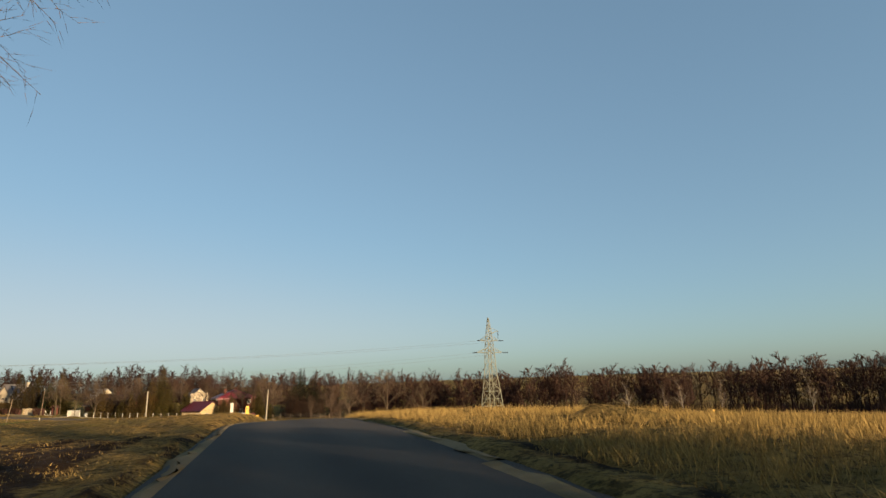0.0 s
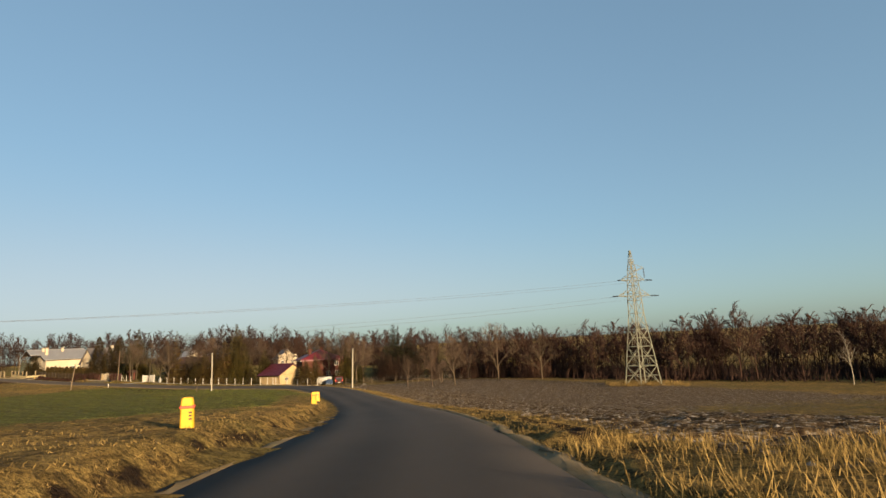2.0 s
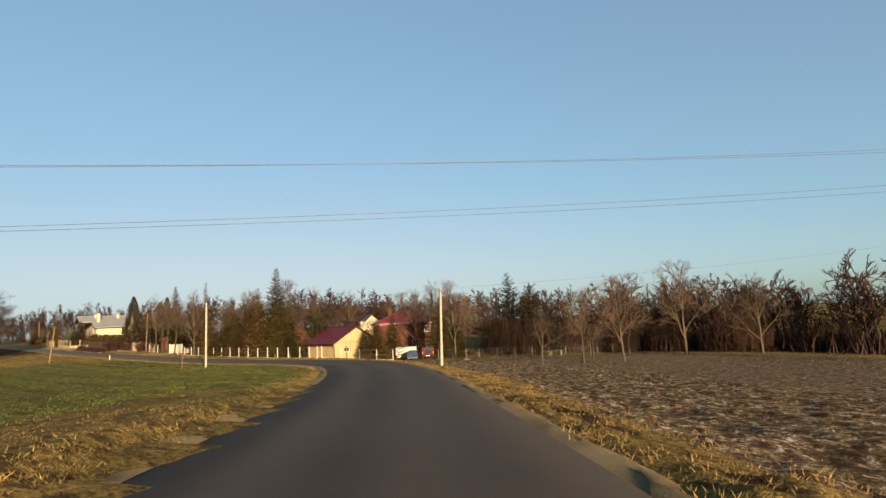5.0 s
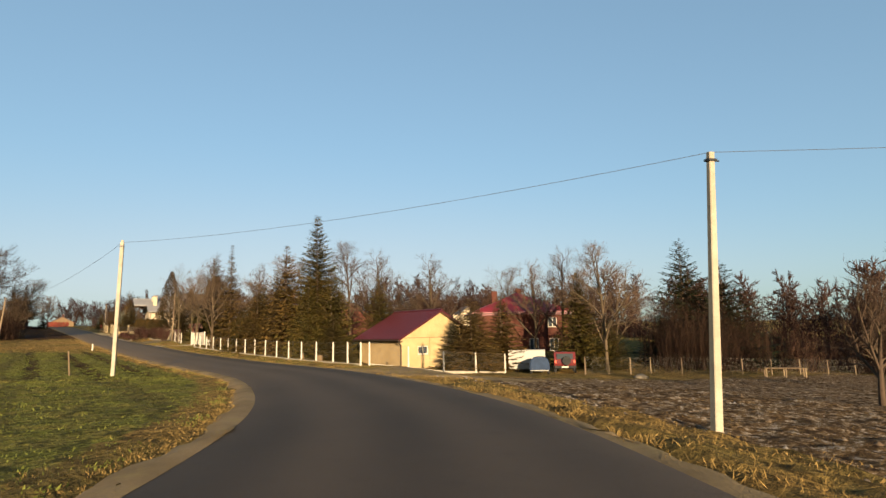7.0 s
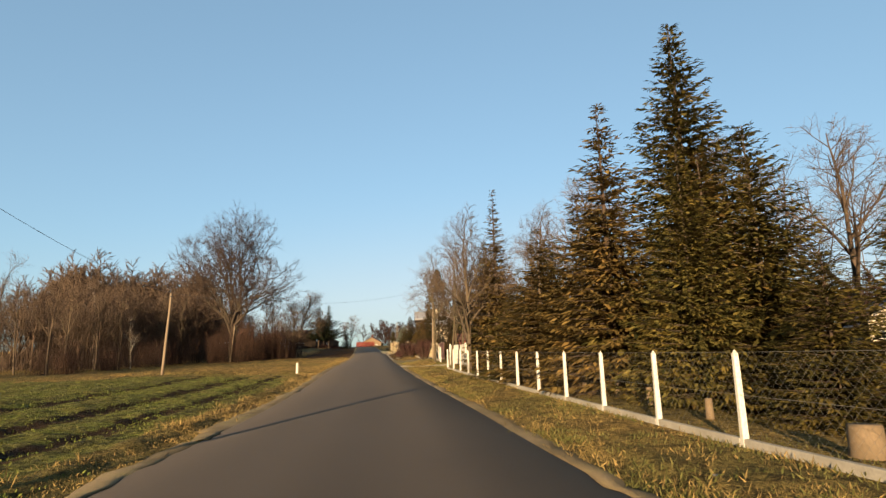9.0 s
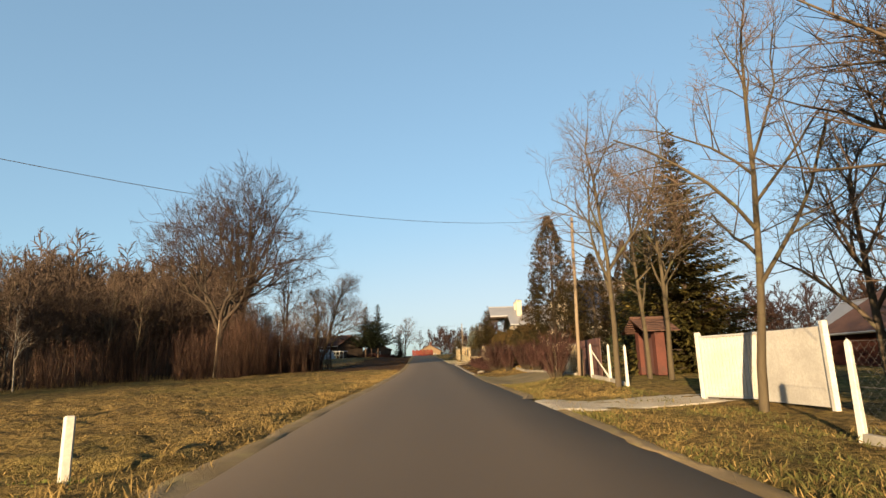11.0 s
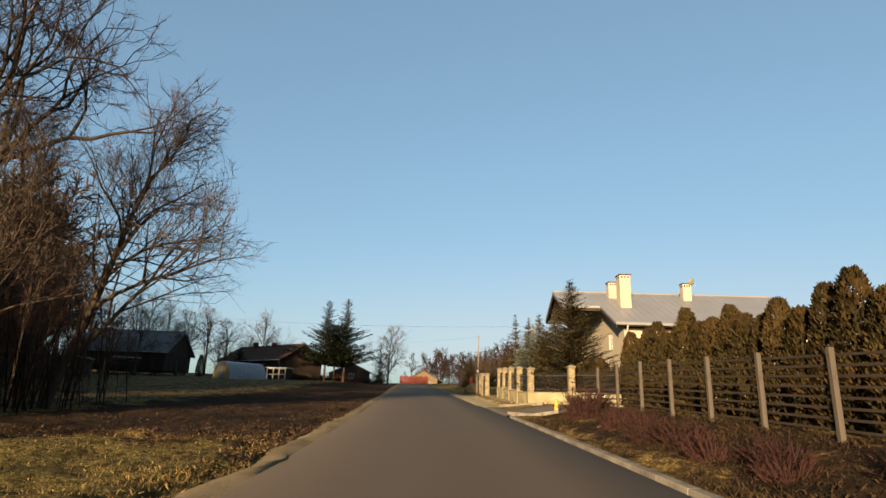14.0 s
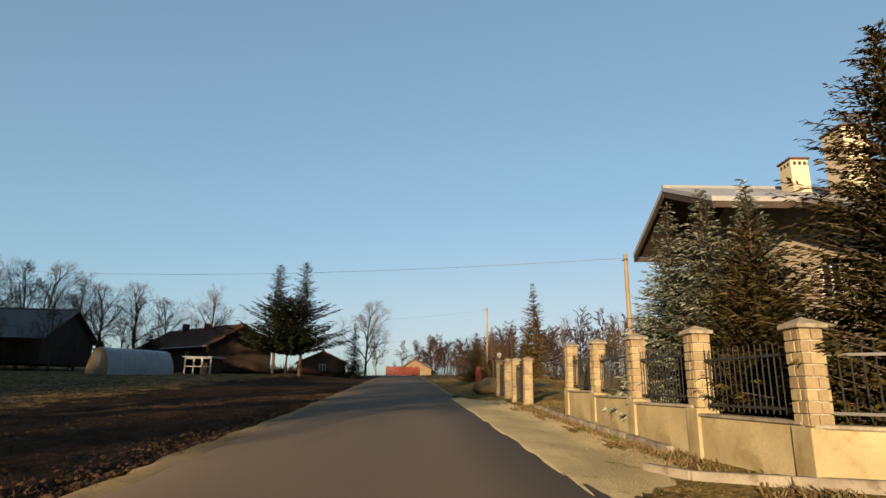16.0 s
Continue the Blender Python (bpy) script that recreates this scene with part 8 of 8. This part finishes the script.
for j in range(8):
    rb.box(-1.57 + j * 0.385, -0.612, 0.27, -1.54 + j * 0.385, -0.602, 1.66)
part("rib", rb, M_GREYBOX, trailer)
for sx_ in (-0.9, 0.9):
    wheel(trailer, sx_, -0.48, 0.28, 0.28, 0.18, 'y')
    wheel(trailer, sx_, 0.65, 0.28, 0.28, 0.18, 'y')
tarp = thing("covered_trailer", "small trailer under a faded blue tarpaulin beside the grey box", "trailer", -51.25, 149.5, height_at(-51.25, 149.5), 20)
hood = [(0.72 * math.copysign(abs(math.cos(a)) ** 0.6, math.cos(a)), 0.32 + 0.92 * math.sin(a) ** 0.7) for a in np.linspace(0, math.pi, 13)]
part("tarpaulin", Shape().prism(hood[::-1], -0.5, 0.5).prism([(x * 0.9, 0.32 + (z - 0.32) * 0.9) for x, z in hood[::-1]], -0.6, 0.6), M_TARP, tarp, smooth=False)
part("chassis", Shape().box(-0.66, -0.48, 0.24, 0.66, 0.48, 0.315, 0.01), M_STEEL, tarp)
for sx_ in (-0.62, 0.62):
    wheel(tarp, sx_, 0.0, 0.27, 0.27, 0.16)
bench = thing("garden_table", "pale wooden garden table under the orchard trees", "table", -36.0, 165.5, height_at(-36.0, 165.5), 15)
part("tabletop", Shape().box(-1.6, -0.4, 0.72, 1.6, 0.4, 0.78, 0.01), M_LOG, bench)
for a_ in (-1.45, 0, 1.45):
    for b_ in (-0.3, 0.3):
        part("leg", Shape().box(a_ - 0.04, b_ - 0.04, 0, a_ + 0.04, b_ + 0.04, 0.717), M_OLDWOOD, bench)
single("tank", Shape().lathe([(0.05, 0), (0.42, 0.0), (0.45, 0.1), (0.45, 0.75), (0.35, 0.9), (0.05, 0.92)], 14), M_STEEL, "pale metal tank behind the fence", "tank", *by_road(243.2, 7.2), height_at(*by_road(243.2, 7.2)))
single("stump", Shape().lathe([(0.24, -0.1), (0.21, 0.1), (0.2, 0.36), (0.19, 0.4)], 12), M_LOG, "cut tree stump behind the netting fence", "stump", *by_road(210.2, 6.5), height_at(*by_road(210.2, 6.5)), smooth=True)
for s_, d_, h_ in ((214.5, 6.9, 0.4), (217.0, 6.9, 0.45), (219.5, 7.2, 0.5), (221.0, 6.8, 0.35)):
    single("stump", Shape().lathe([(0.09, -0.1), (0.08, 0.1), (0.07, h_)], 10), M_LOG, "old wooden post stub behind the netting fence", "stump", *by_road(s_, d_), height_at(*by_road(s_, d_)), smooth=True)


# ---- drives, kerbs, culverts, stones ----
def apron(name, label, corners, material, lift=0.03, n=26, kind="structure"):
    """A thin paved patch laid over the land between four corners given by the road."""
    (s0, d0), (s1, d1), (s2, d2), (s3, d3) = corners
    v, rim = [], []
    rg = random.Random(label)
    for i in range(n + 1):
        for j in range(n + 1):
            edge_ = min(i, j, n - i, n - j)
            rim.append(-0.16 if edge_ == 0 else rg.uniform(-0.05, 0.01) if edge_ == 1 else rg.uniform(-0.012, 0.008))
            u, w = i / n, j / n
            s = (s0 * (1 - u) + s1 * u) * (1 - w) + (s3 * (1 - u) + s2 * u) * w
            d = (d0 * (1 - u) + d1 * u) * (1 - w) + (d3 * (1 - u) + d2 * u) * w
            x, y = by_road(s, d)
            v.append((x, y))
    v = np.array(v)
    z = ground_height(v[:, 0], v[:, 1])
    sr, dr = road_coords(v[:, 0], v[:, 1])
    zr = np.interp(sr, RUN, LINE[:, 2])
    k = ease(2.3, 4.5, np.abs(dr))
    z = np.maximum(zr * (1 - k) + z * k, z) + lift
    top = np.column_stack([v, z + np.array(rim)])
    i = np.arange((n + 1) * (n + 1)).reshape(n + 1, n + 1)
    q = np.stack([i[:-1, :-1], i[1:, :-1], i[1:, 1:], i[:-1, 1:]], -1).reshape(-1, 4)
    me = fast_mesh(name, top, q, material, True)
    me.uv_layers.new(name="lane")
    ob = tagged(new(name, me), label, "driveway", kind=kind)
    return ob


apron("driveway_1", "pale concrete drive to the white gate", [(248.6, 2.55), (251.9, 2.55), (251.4, 8.5), (249.0, 8.5)], M_GRAVEL, 0.015)
apron("driveway_2", "worn earth and asphalt drive to the plank gate", [(261.5, 2.4), (273.5, 2.4), (270.8, 7.0), (264.5, 7.2)], M_EARTH, 0.012)
apron("driveway_3", "grey asphalt drive beside the low wall", [(304.2, 2.55), (309.5, 2.55), (308.0, 9.5), (305.0, 9.5)], M_OLDASPHALT, 0.015)
apron("driveway_4", "sandy gravel lay-by before the stone piers", [(309.5, 2.4), (333.0, 2.4), (330.5, 4.75), (311.5, 4.6)], M_SANDGRAVEL, 0.015)
apron("driveway_5", "sandy earth drive to the garage plot", [(193.5, 2.5), (200.5, 2.5), (200.8, 12), (197.3, 15)], M_VERGE, 0.015)
apron("planting_bed", "brown leaf-littered bed along the low wall", [(310.4, 5.0), (323.5, 4.9), (323.0, 5.35), (309.9, 5.9)], M_LITTER, 0.06)


def kerb(label, pts, w=0.14, h=0.12, lift=0.0):
    x, y = pts[0]
    ob = thing("kerb", label, "kerb", x, y, height_at(x, y))
    for (ax, ay), (bx, by) in zip(pts[:-1], pts[1:]):
        l = math.hypot(bx - ax, by - ay)
        n = max(1, round(l / 1.0))
        for j in range(n):
            p = (ax + (bx - ax) * j / n, ay + (by - ay) * j / n)
            q = (ax + (bx - ax) * (j + 1) / n, ay + (by - ay) * (j + 1) / n)
            zp, zq = height_at(*p), height_at(*q)
            ll = math.hypot(q[0] - p[0], q[1] - p[1])
            m = pose(p[0] - x, p[1] - y, zp - height_at(x, y) + lift, 0, 0, math.degrees(math.atan2(q[1] - p[1], q[0] - p[0]))) @ pose(0, 0, 0, 0, -math.degrees(math.atan2(zq - zp, ll)), 0)
            part("kerbstone", Shape().box(0.006, -w / 2, -0.15, ll - 0.006, w / 2, h, 0.012), M_KERB, ob).matrix_basis = m
    return ob


kerb("pale concrete kerb before the plank gate", [by_road(s, 7.0 - 0.12 * (s - 264)) for s in (264.0, 268.0, 272.0, 275.0)])
kerb("pale concrete kerb round the planting bed", [by_road(309.6, 5.6), by_road(311.6, 4.2), by_road(312.4, 3.9)])
kerb("pale concrete kerb along the planting bed", [by_road(313.4, 4.75), by_road(318, 4.75), by_road(323.6, 4.85)])
kerb("pale concrete kerb beside the drive", [by_road(304.0, 2.9), by_road(304.2, 5.0)])
road_edge = thing("kerb", "flush pale concrete edging along the asphalt", "kerb", *by_road(277.0, 2.8), height_at(*by_road(277.0, 2.8)))
ox_, oy_, oz_ = road_edge.location
stone_mesh = Shape().box(-0.09, -0.5, -0.2, 0.09, 0.498, 0.03, 0.012).mesh("edging_stone", M_KERB)
for s in np.arange(277.0, 303.0, 1.0):
    x, y = by_road(s, ROAD_HALF + 0.12)
    z = float(np.interp(s, RUN, LINE[:, 2]))
    rise = float(np.interp(s + 0.5, RUN, LINE[:, 2]) - np.interp(s - 0.5, RUN, LINE[:, 2]))
    piece("edging_stone", stone_mesh, road_edge, pose(x - ox_, y - oy_, z - oz_ + 0.012, math.degrees(math.atan(rise)), 0, road_yaw(s)))


def pipe(label, x, y, z, yaw, r=0.15, l=0.7):
    o = Shape()
    n = 18
    v = []
    for yy in (-l / 2, l / 2):
        for rr in (r, r - 0.05):
            v += [(rr * math.cos(2 * math.pi * k / n), yy, rr * math.sin(2 * math.pi * k / n)) for k in range(n)]
    f = []
    for k in range(n):
        k2 = (k + 1) % n
        f += [(k, k2, 2 * n + k2, 2 * n + k), (n + k2, n + k, 3 * n + k, 3 * n + k2), (k2, k, n + k, n + k2), (2 * n + k, 2 * n + k2, 3 * n + k2, 3 * n + k)]
    return single("culvert_pipe", o.add(v, f), M_KERB, label, "pipe", x, y, z, yaw, smooth=False)


for s, d in ((256.6, 3.9), (301.9, 3.7)):
    x, y = by_road(s, d)
    pipe("round concrete culvert pipe in the roadside bank", x, y, height_at(x, y) - 0.05, road_yaw(s))


def stone(x, y, size, seed, label, mat=None):
    r = random.Random(seed)
    s = Shape()
    n, m = 9, 6
    v = []
    for i in range(m):
        for k in range(n):
            a, b = 2 * math.pi * k / n, math.pi * (i + 0.5) / m
            q = size * r.uniform(0.8, 1.15)
            v.append((q * 1.3 * math.cos(a) * math.sin(b), q * math.sin(a) * math.sin(b), q * 0.6 * math.cos(b)))
    f = [(i * n + k, (i + 1) * n + k, (i + 1) * n + (k + 1) % n, i * n + (k + 1) % n) for i in range(m - 1) for k in range(n)] + [tuple(range(n)), tuple(range(m * n - 1, (m - 1) * n - 1, -1))]
    return single("stone", s.add(v, f), mat or M_ROCK, label, "stone", x, y, height_at(x, y) + size * 0.25, r.uniform(0, 180), smooth=True)


stone(*by_road(279.5, 3.65), 0.25, 1, "pale field stone on the verge")
stone(*by_road(296.8, 4.3), 0.18, 2, "small pale stone under the shrubs")
stone(*by_road(209.3, 3.9), 0.12, 3, "small dark stone on the verge")
stone(*by_road(200.0, 26.5), 0.4, 4, "heap of grey gravel beside the plot")
stone(*by_road(335.5, 5.2), 0.9, 5, "heap of earth beside the road", M_VERGE)

# tree overhanging the start, and trees behind it
start_tree = plant("bare_tree", bare_meshes(150, height=12, clear=0.56, spread=0.34, counts=(9, 8, 7, 5), segs=(6, 4, 3, 2, 2), trunk=0.012, rise=-0.12, twig=0.005), TREE, "leafless tree whose thin twigs hang over the road", "tree")
set_plant(start_tree, -4.4, 10.3, 60, 1.0)


# ---- grass and clods ----
M_LITTERLEAF = foliage("withered_leaves", (0.045, 0.030, 0.014), (0.12, 0.080, 0.035), (0.060, 0.058, 0.018), 0.85, 0.1, 0.15)
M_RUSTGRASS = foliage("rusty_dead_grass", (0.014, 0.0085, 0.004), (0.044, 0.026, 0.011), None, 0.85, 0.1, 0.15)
M_CROP = foliage("green_crop_blades", (0.045, 0.055, 0.010), (0.125, 0.130, 0.026), None, 0.8, 0.1, 0.3)
def blades(name, label, xs, ys, per, tall, spread, material, seed, lean=0.35, width=0.05):
    """Tufts of blades at the places: one mass of folded blades."""
    rng = np.random.default_rng(seed)
    n = len(xs)
    z = surface_height(xs, ys)
    P = np.repeat(np.stack([xs, ys, z - 0.04], 1), per, 0)
    P[:, :2] += rng.normal(0, spread, (n * per, 2))
    size = np.repeat(rng.uniform(0.6, 1.35, n), per) * rng.uniform(0.55, 1.2, n * per) * tall
    wind = np.array([-0.12, 0.05, 0])
    al = unit(rng.normal(0, lean, (n * per, 3)) * [1, 1, 0.2] + np.array([0, 0, 1.0]) + wind)
    ac = unit(np.cross(al, rng.normal(0, 1, (n * per, 3))))
    v, f = kites(P, al, ac, size, width * rng.uniform(0.5, 1.3, n * per), 0.1)
    return tagged(new(name, fast_mesh(name, v, f, material)), label, "grass", kind="stuff")


def scatter(rng, count, s0, s1, d0, d1, power=1.0, clump=1.6):
    s = rng.uniform(s0, s1, count)
    d = d0 + (d1 - d0) * rng.uniform(0, 1, count) ** power
    x = np.interp(s, RUN, LINE[:, 0]) + d * np.interp(s, RUN, RIGHT[:, 0])
    y = np.interp(s, RUN, LINE[:, 1]) + d * np.interp(s, RUN, RIGHT[:, 1])
    _, dd = road_coords(x, y)
    if clump:
        w = 0.5 + 0.3 * np.sin(x * clump + 2.1 * np.sin(y * clump * 0.7)) + 0.3 * np.sin(y * clump * 1.3 + 1.7 * np.sin(x * clump * 0.6 + 1)) + 0.25 * np.sin((x + y) * clump * 2.7)
        w = w > rng.uniform(0, 1, count)
        x, y, d, dd = x[w], y[w], d[w], dd[w]
    keep = (np.abs(dd) > 2.9) & (np.sign(dd) == np.sign(d))
    return x[keep], y[keep]


rng = np.random.default_rng(77)
blades("tall_dry_grass", "tall golden dry grass beside the first stretch of road", *scatter(rng, 19000, 57, 99, 3.2, 26, 1.0, 0.9), 13, 0.31, 0.2, M_TALLSTRAW, 1, 0.42, 0.012)
blades("verge_grass", "short straw-coloured grass on the left verge", *scatter(rng, 14000, 56, 150, -2.75, -6.5, 1.4), 6, 0.08, 0.10, M_STRAW, 2, 0.9, 0.013)
blades("verge_grass", "narrow strip of straw-coloured grass before the crop", *scatter(rng, 5200, 150, 245, -2.95, -4.1, 1.4), 7, 0.06, 0.10, M_STRAW, 21, 0.9, 0.011)
blades("verge_grass", "short straw-coloured grass beside the wood", *scatter(rng, 3600, 245, 290, -2.95, -6.5, 1.4), 7, 0.08, 0.10, M_STRAW, 22, 0.9, 0.012)
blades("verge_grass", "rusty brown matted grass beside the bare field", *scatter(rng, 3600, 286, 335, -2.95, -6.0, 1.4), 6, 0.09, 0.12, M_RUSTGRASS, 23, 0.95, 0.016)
blades("green_crop", "low green winter crop near the road", *scatter(rng, 9000, 195, 243, -4.3, -11, 1.3, 1.1), 7, 0.07, 0.12, M_CROP, 24, 0.95, 0.024)
blades("verge_grass", "short straw-coloured grass on the right verge", *scatter(rng, 19000, 56, 262, 2.95, 6.0, 1.3), 6, 0.12, 0.12, M_STRAW, 3, 0.8, 0.014)
blades("green_crop", "low green winter crop in the field", *scatter(rng, 26000, 120, 242, -6.5, -30, 1.8, 1.1), 6, 0.075, 0.15, M_CROP, 4, 0.95, 0.026)
blades("meadow_grass", "matted straw-coloured meadow grass", *scatter(rng, 21000, 240, 294, -3.4, -26, 1.7), 7, 0.085, 0.14, M_STRAW, 5, 1.0, 0.013)
blades("meadow_grass", "matted grass on the field by the first bend", *scatter(rng, 19000, 56, 135, -3.4, -26, 1.7), 7, 0.075, 0.14, M_STRAW, 6, 0.95, 0.015)
blades("plot_grass", "dry grass and weeds on the ploughed plot", *scatter(rng, 5200, 150, 200, 3.6, 20, 1.7), 7, 0.08, 0.14, M_STRAW, 7, 0.9, 0.014)
blades("garden_weeds", "brown weeds and litter under the roadside shrubs", *scatter(rng, 4000, 275, 306, 3.3, 6.8), 7, 0.08, 0.16, M_RUSTGRASS, 8, 0.9, 0.018)
blades("field_grass", "rough green and straw grass at the inside of the bend", *scatter(rng, 16000, 150, 212, -3.4, -13, 1.2, 1.3), 8, 0.065, 0.12, M_CROP, 14, 0.9, 0.022)
blades("verge_tussocks", "tussocks of dry grass along the gravel edge", *scatter(rng, 420, 198, 286, -2.95, -4.2, 1.0, 0.8), 16, 0.20, 0.10, M_STRAW, 15, 0.6, 0.012)
blades("verge_weeds", "short green and yellow grass before the post fence", *scatter(rng, 11000, 196, 262, 2.95, 6.4, 1.1, 1.2), 7, 0.10, 0.13, M_WEED, 17, 0.85, 0.018)
blades("bed_plants", "low brown winter plants in the bed along the wall", *scatter(rng, 5200, 309.8, 325, 4.55, 6.0, 1.0, 1.2), 7, 0.13, 0.12, M_LITTERLEAF, 18, 0.9, 0.03)
blades("bed_litter", "dark brown litter and withered stems in the shrub bed", *scatter(rng, 7000, 277, 303, 3.05, 6.4, 1.0, 0.9), 7, 0.10, 0.14, M_RUSTGRASS, 25, 0.95, 0.024)
blades("lay_by_grass", "thin grass tufts growing through the lay-by", *scatter(rng, 900, 311, 324, 3.3, 4.6, 1.0, 1.2), 8, 0.07, 0.12, M_WEED, 20, 0.9, 0.016)
blades("drive_grass", "grass growing along the worn drive", *scatter(rng, 1500, 259, 275, 2.95, 4.2, 1.0, 1.0), 8, 0.08, 0.12, M_WEED, 19, 0.9, 0.016)
blades("wall_grass", "tuft of tall dry grass against the low wall", *scatter(rng, 60, 307.8, 311.0, 7.0, 8.2), 9, 0.5, 0.12, M_STRAW, 9, 0.4, 0.012)
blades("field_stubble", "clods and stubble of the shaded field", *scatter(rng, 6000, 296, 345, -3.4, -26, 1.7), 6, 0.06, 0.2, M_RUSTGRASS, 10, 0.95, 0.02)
blades("pylon_grass", "tall dry grass round the pylon's feet", np.random.default_rng(5).uniform(4, 16, 400), np.random.default_rng(6).uniform(134, 147, 400), 9, 0.6, 0.3, M_STRAW, 11, 0.35, 0.05)
blades("ploughed_field_stubble", "straw stubble on the frosted ploughed field", *scatter(rng, 13000, 92, 175, 4.5, 45, 1.6), 5, 0.07, 0.14, M_STRAW, 12, 1.0, 0.016)

rng = np.random.default_rng(78)
cx_, cy_ = scatter(rng, 7000, 92, 200, 5.5, 34, 1.6)
cx2, cy2 = scatter(rng, 26000, 290, 340, -3.2, -22, 1.7, 0.9)
bare = np.arange(len(cx_) + len(cx2)) >= len(cx_)
cx_, cy_ = np.concatenate([cx_, cx2]), np.concatenate([cy_, cy2])
cz = surface_height(cx_, cy_)
base = np.array([(1, 0, 0), (0.4, 0.9, 0.05), (-0.7, 0.7, 0), (-1, -0.2, 0.05), (-0.2, -1, 0), (0.7, -0.7, 0.05), (0.15, 0.1, 0.75), (-0.25, -0.1, 0.62)])
tri = np.array([(0, 1, 6), (1, 2, 6), (2, 7, 6), (2, 3, 7), (3, 4, 7), (4, 5, 6), (4, 6, 7), (5, 0, 6)])
n = len(cx_)
size = rng.uniform(0.03, 0.105, n) * np.where(bare, 0.55, 1.0)
a = rng.uniform(0, 2 * math.pi, n)
jit = base[None] * rng.uniform(0.7, 1.3, (n, 8, 3)) * size[:, None, None]
rot = np.stack([jit[:, :, 0] * np.cos(a)[:, None] - jit[:, :, 1] * np.sin(a)[:, None], jit[:, :, 0] * np.sin(a)[:, None] + jit[:, :, 1] * np.cos(a)[:, None], jit[:, :, 2]], -1)
rot += np.stack([cx_, cy_, cz - np.where(bare, 0.012, 0.03)], 1)[:, None]
M_CLOD = foliage("frosted_earth_clods", (0.0525, 0.0336, 0.021), (0.133, 0.0945, 0.0595), (0.294, 0.269, 0.238), 0.95, 0.0, 0.0)
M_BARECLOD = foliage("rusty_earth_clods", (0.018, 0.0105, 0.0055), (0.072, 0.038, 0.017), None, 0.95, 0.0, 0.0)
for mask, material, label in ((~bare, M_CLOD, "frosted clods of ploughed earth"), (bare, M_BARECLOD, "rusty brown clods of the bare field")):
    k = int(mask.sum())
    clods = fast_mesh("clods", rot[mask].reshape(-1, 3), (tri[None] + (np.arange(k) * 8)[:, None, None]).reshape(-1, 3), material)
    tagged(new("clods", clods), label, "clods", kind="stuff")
px_, py_ = scatter(rng, 1500, 310, 332, 2.9, 4.6, 1.0, 0)
n = len(px_)
size = rng.uniform(0.006, 0.016, n)
jit = base[None] * rng.uniform(0.7, 1.3, (n, 8, 3)) * size[:, None, None] + np.stack([px_, py_, ground_height(px_, py_) + 0.02], 1)[:, None]
pebbles = fast_mesh("gravel", jit.reshape(-1, 3), (tri[None] + (np.arange(n) * 8)[:, None, None]).reshape(-1, 3), M_SANDGRAVEL)
tagged(new("gravel", pebbles), "loose pale gravel on the lay-by", "gravel", kind="stuff")
blades("lay_by_grass", "sparse dry tufts growing through the gravel", *scatter(rng, 420, 309, 332, 2.9, 4.9, 0.6, 1.2), 9, 0.09, 0.10, M_STRAW, 16, 0.8, 0.012)
sx_, sy_ = scatter(rng, 90, 77, 92, 4.6, 7.4)
for i in range(len(sx_)):
    s = Shape()
    k = 9
    r0 = random.Random(i)
    ring = [(r0.uniform(0.35, 1.2) * math.cos(2 * math.pi * j / k) * 0.20, r0.uniform(0.35, 1.1) * math.sin(2 * math.pi * j / k) * 0.15) for j in range(k)]
    s.add([(x, y, 0.0) for x, y in ring] + [(x * 0.6, y * 0.6, 0.025) for x, y in ring], [(j, (j + 1) % k, k + (j + 1) % k, k + j) for j in range(k)] + [tuple(range(k, 2 * k))])
    single("snow_patch", s, M_SNOW, "small patch of old snow in the grass", "snow", float(sx_[i]), float(sy_[i]), height_at(float(sx_[i]), float(sy_[i])) + 0.03, r0.uniform(0, 180), "snow patches", smooth=True)
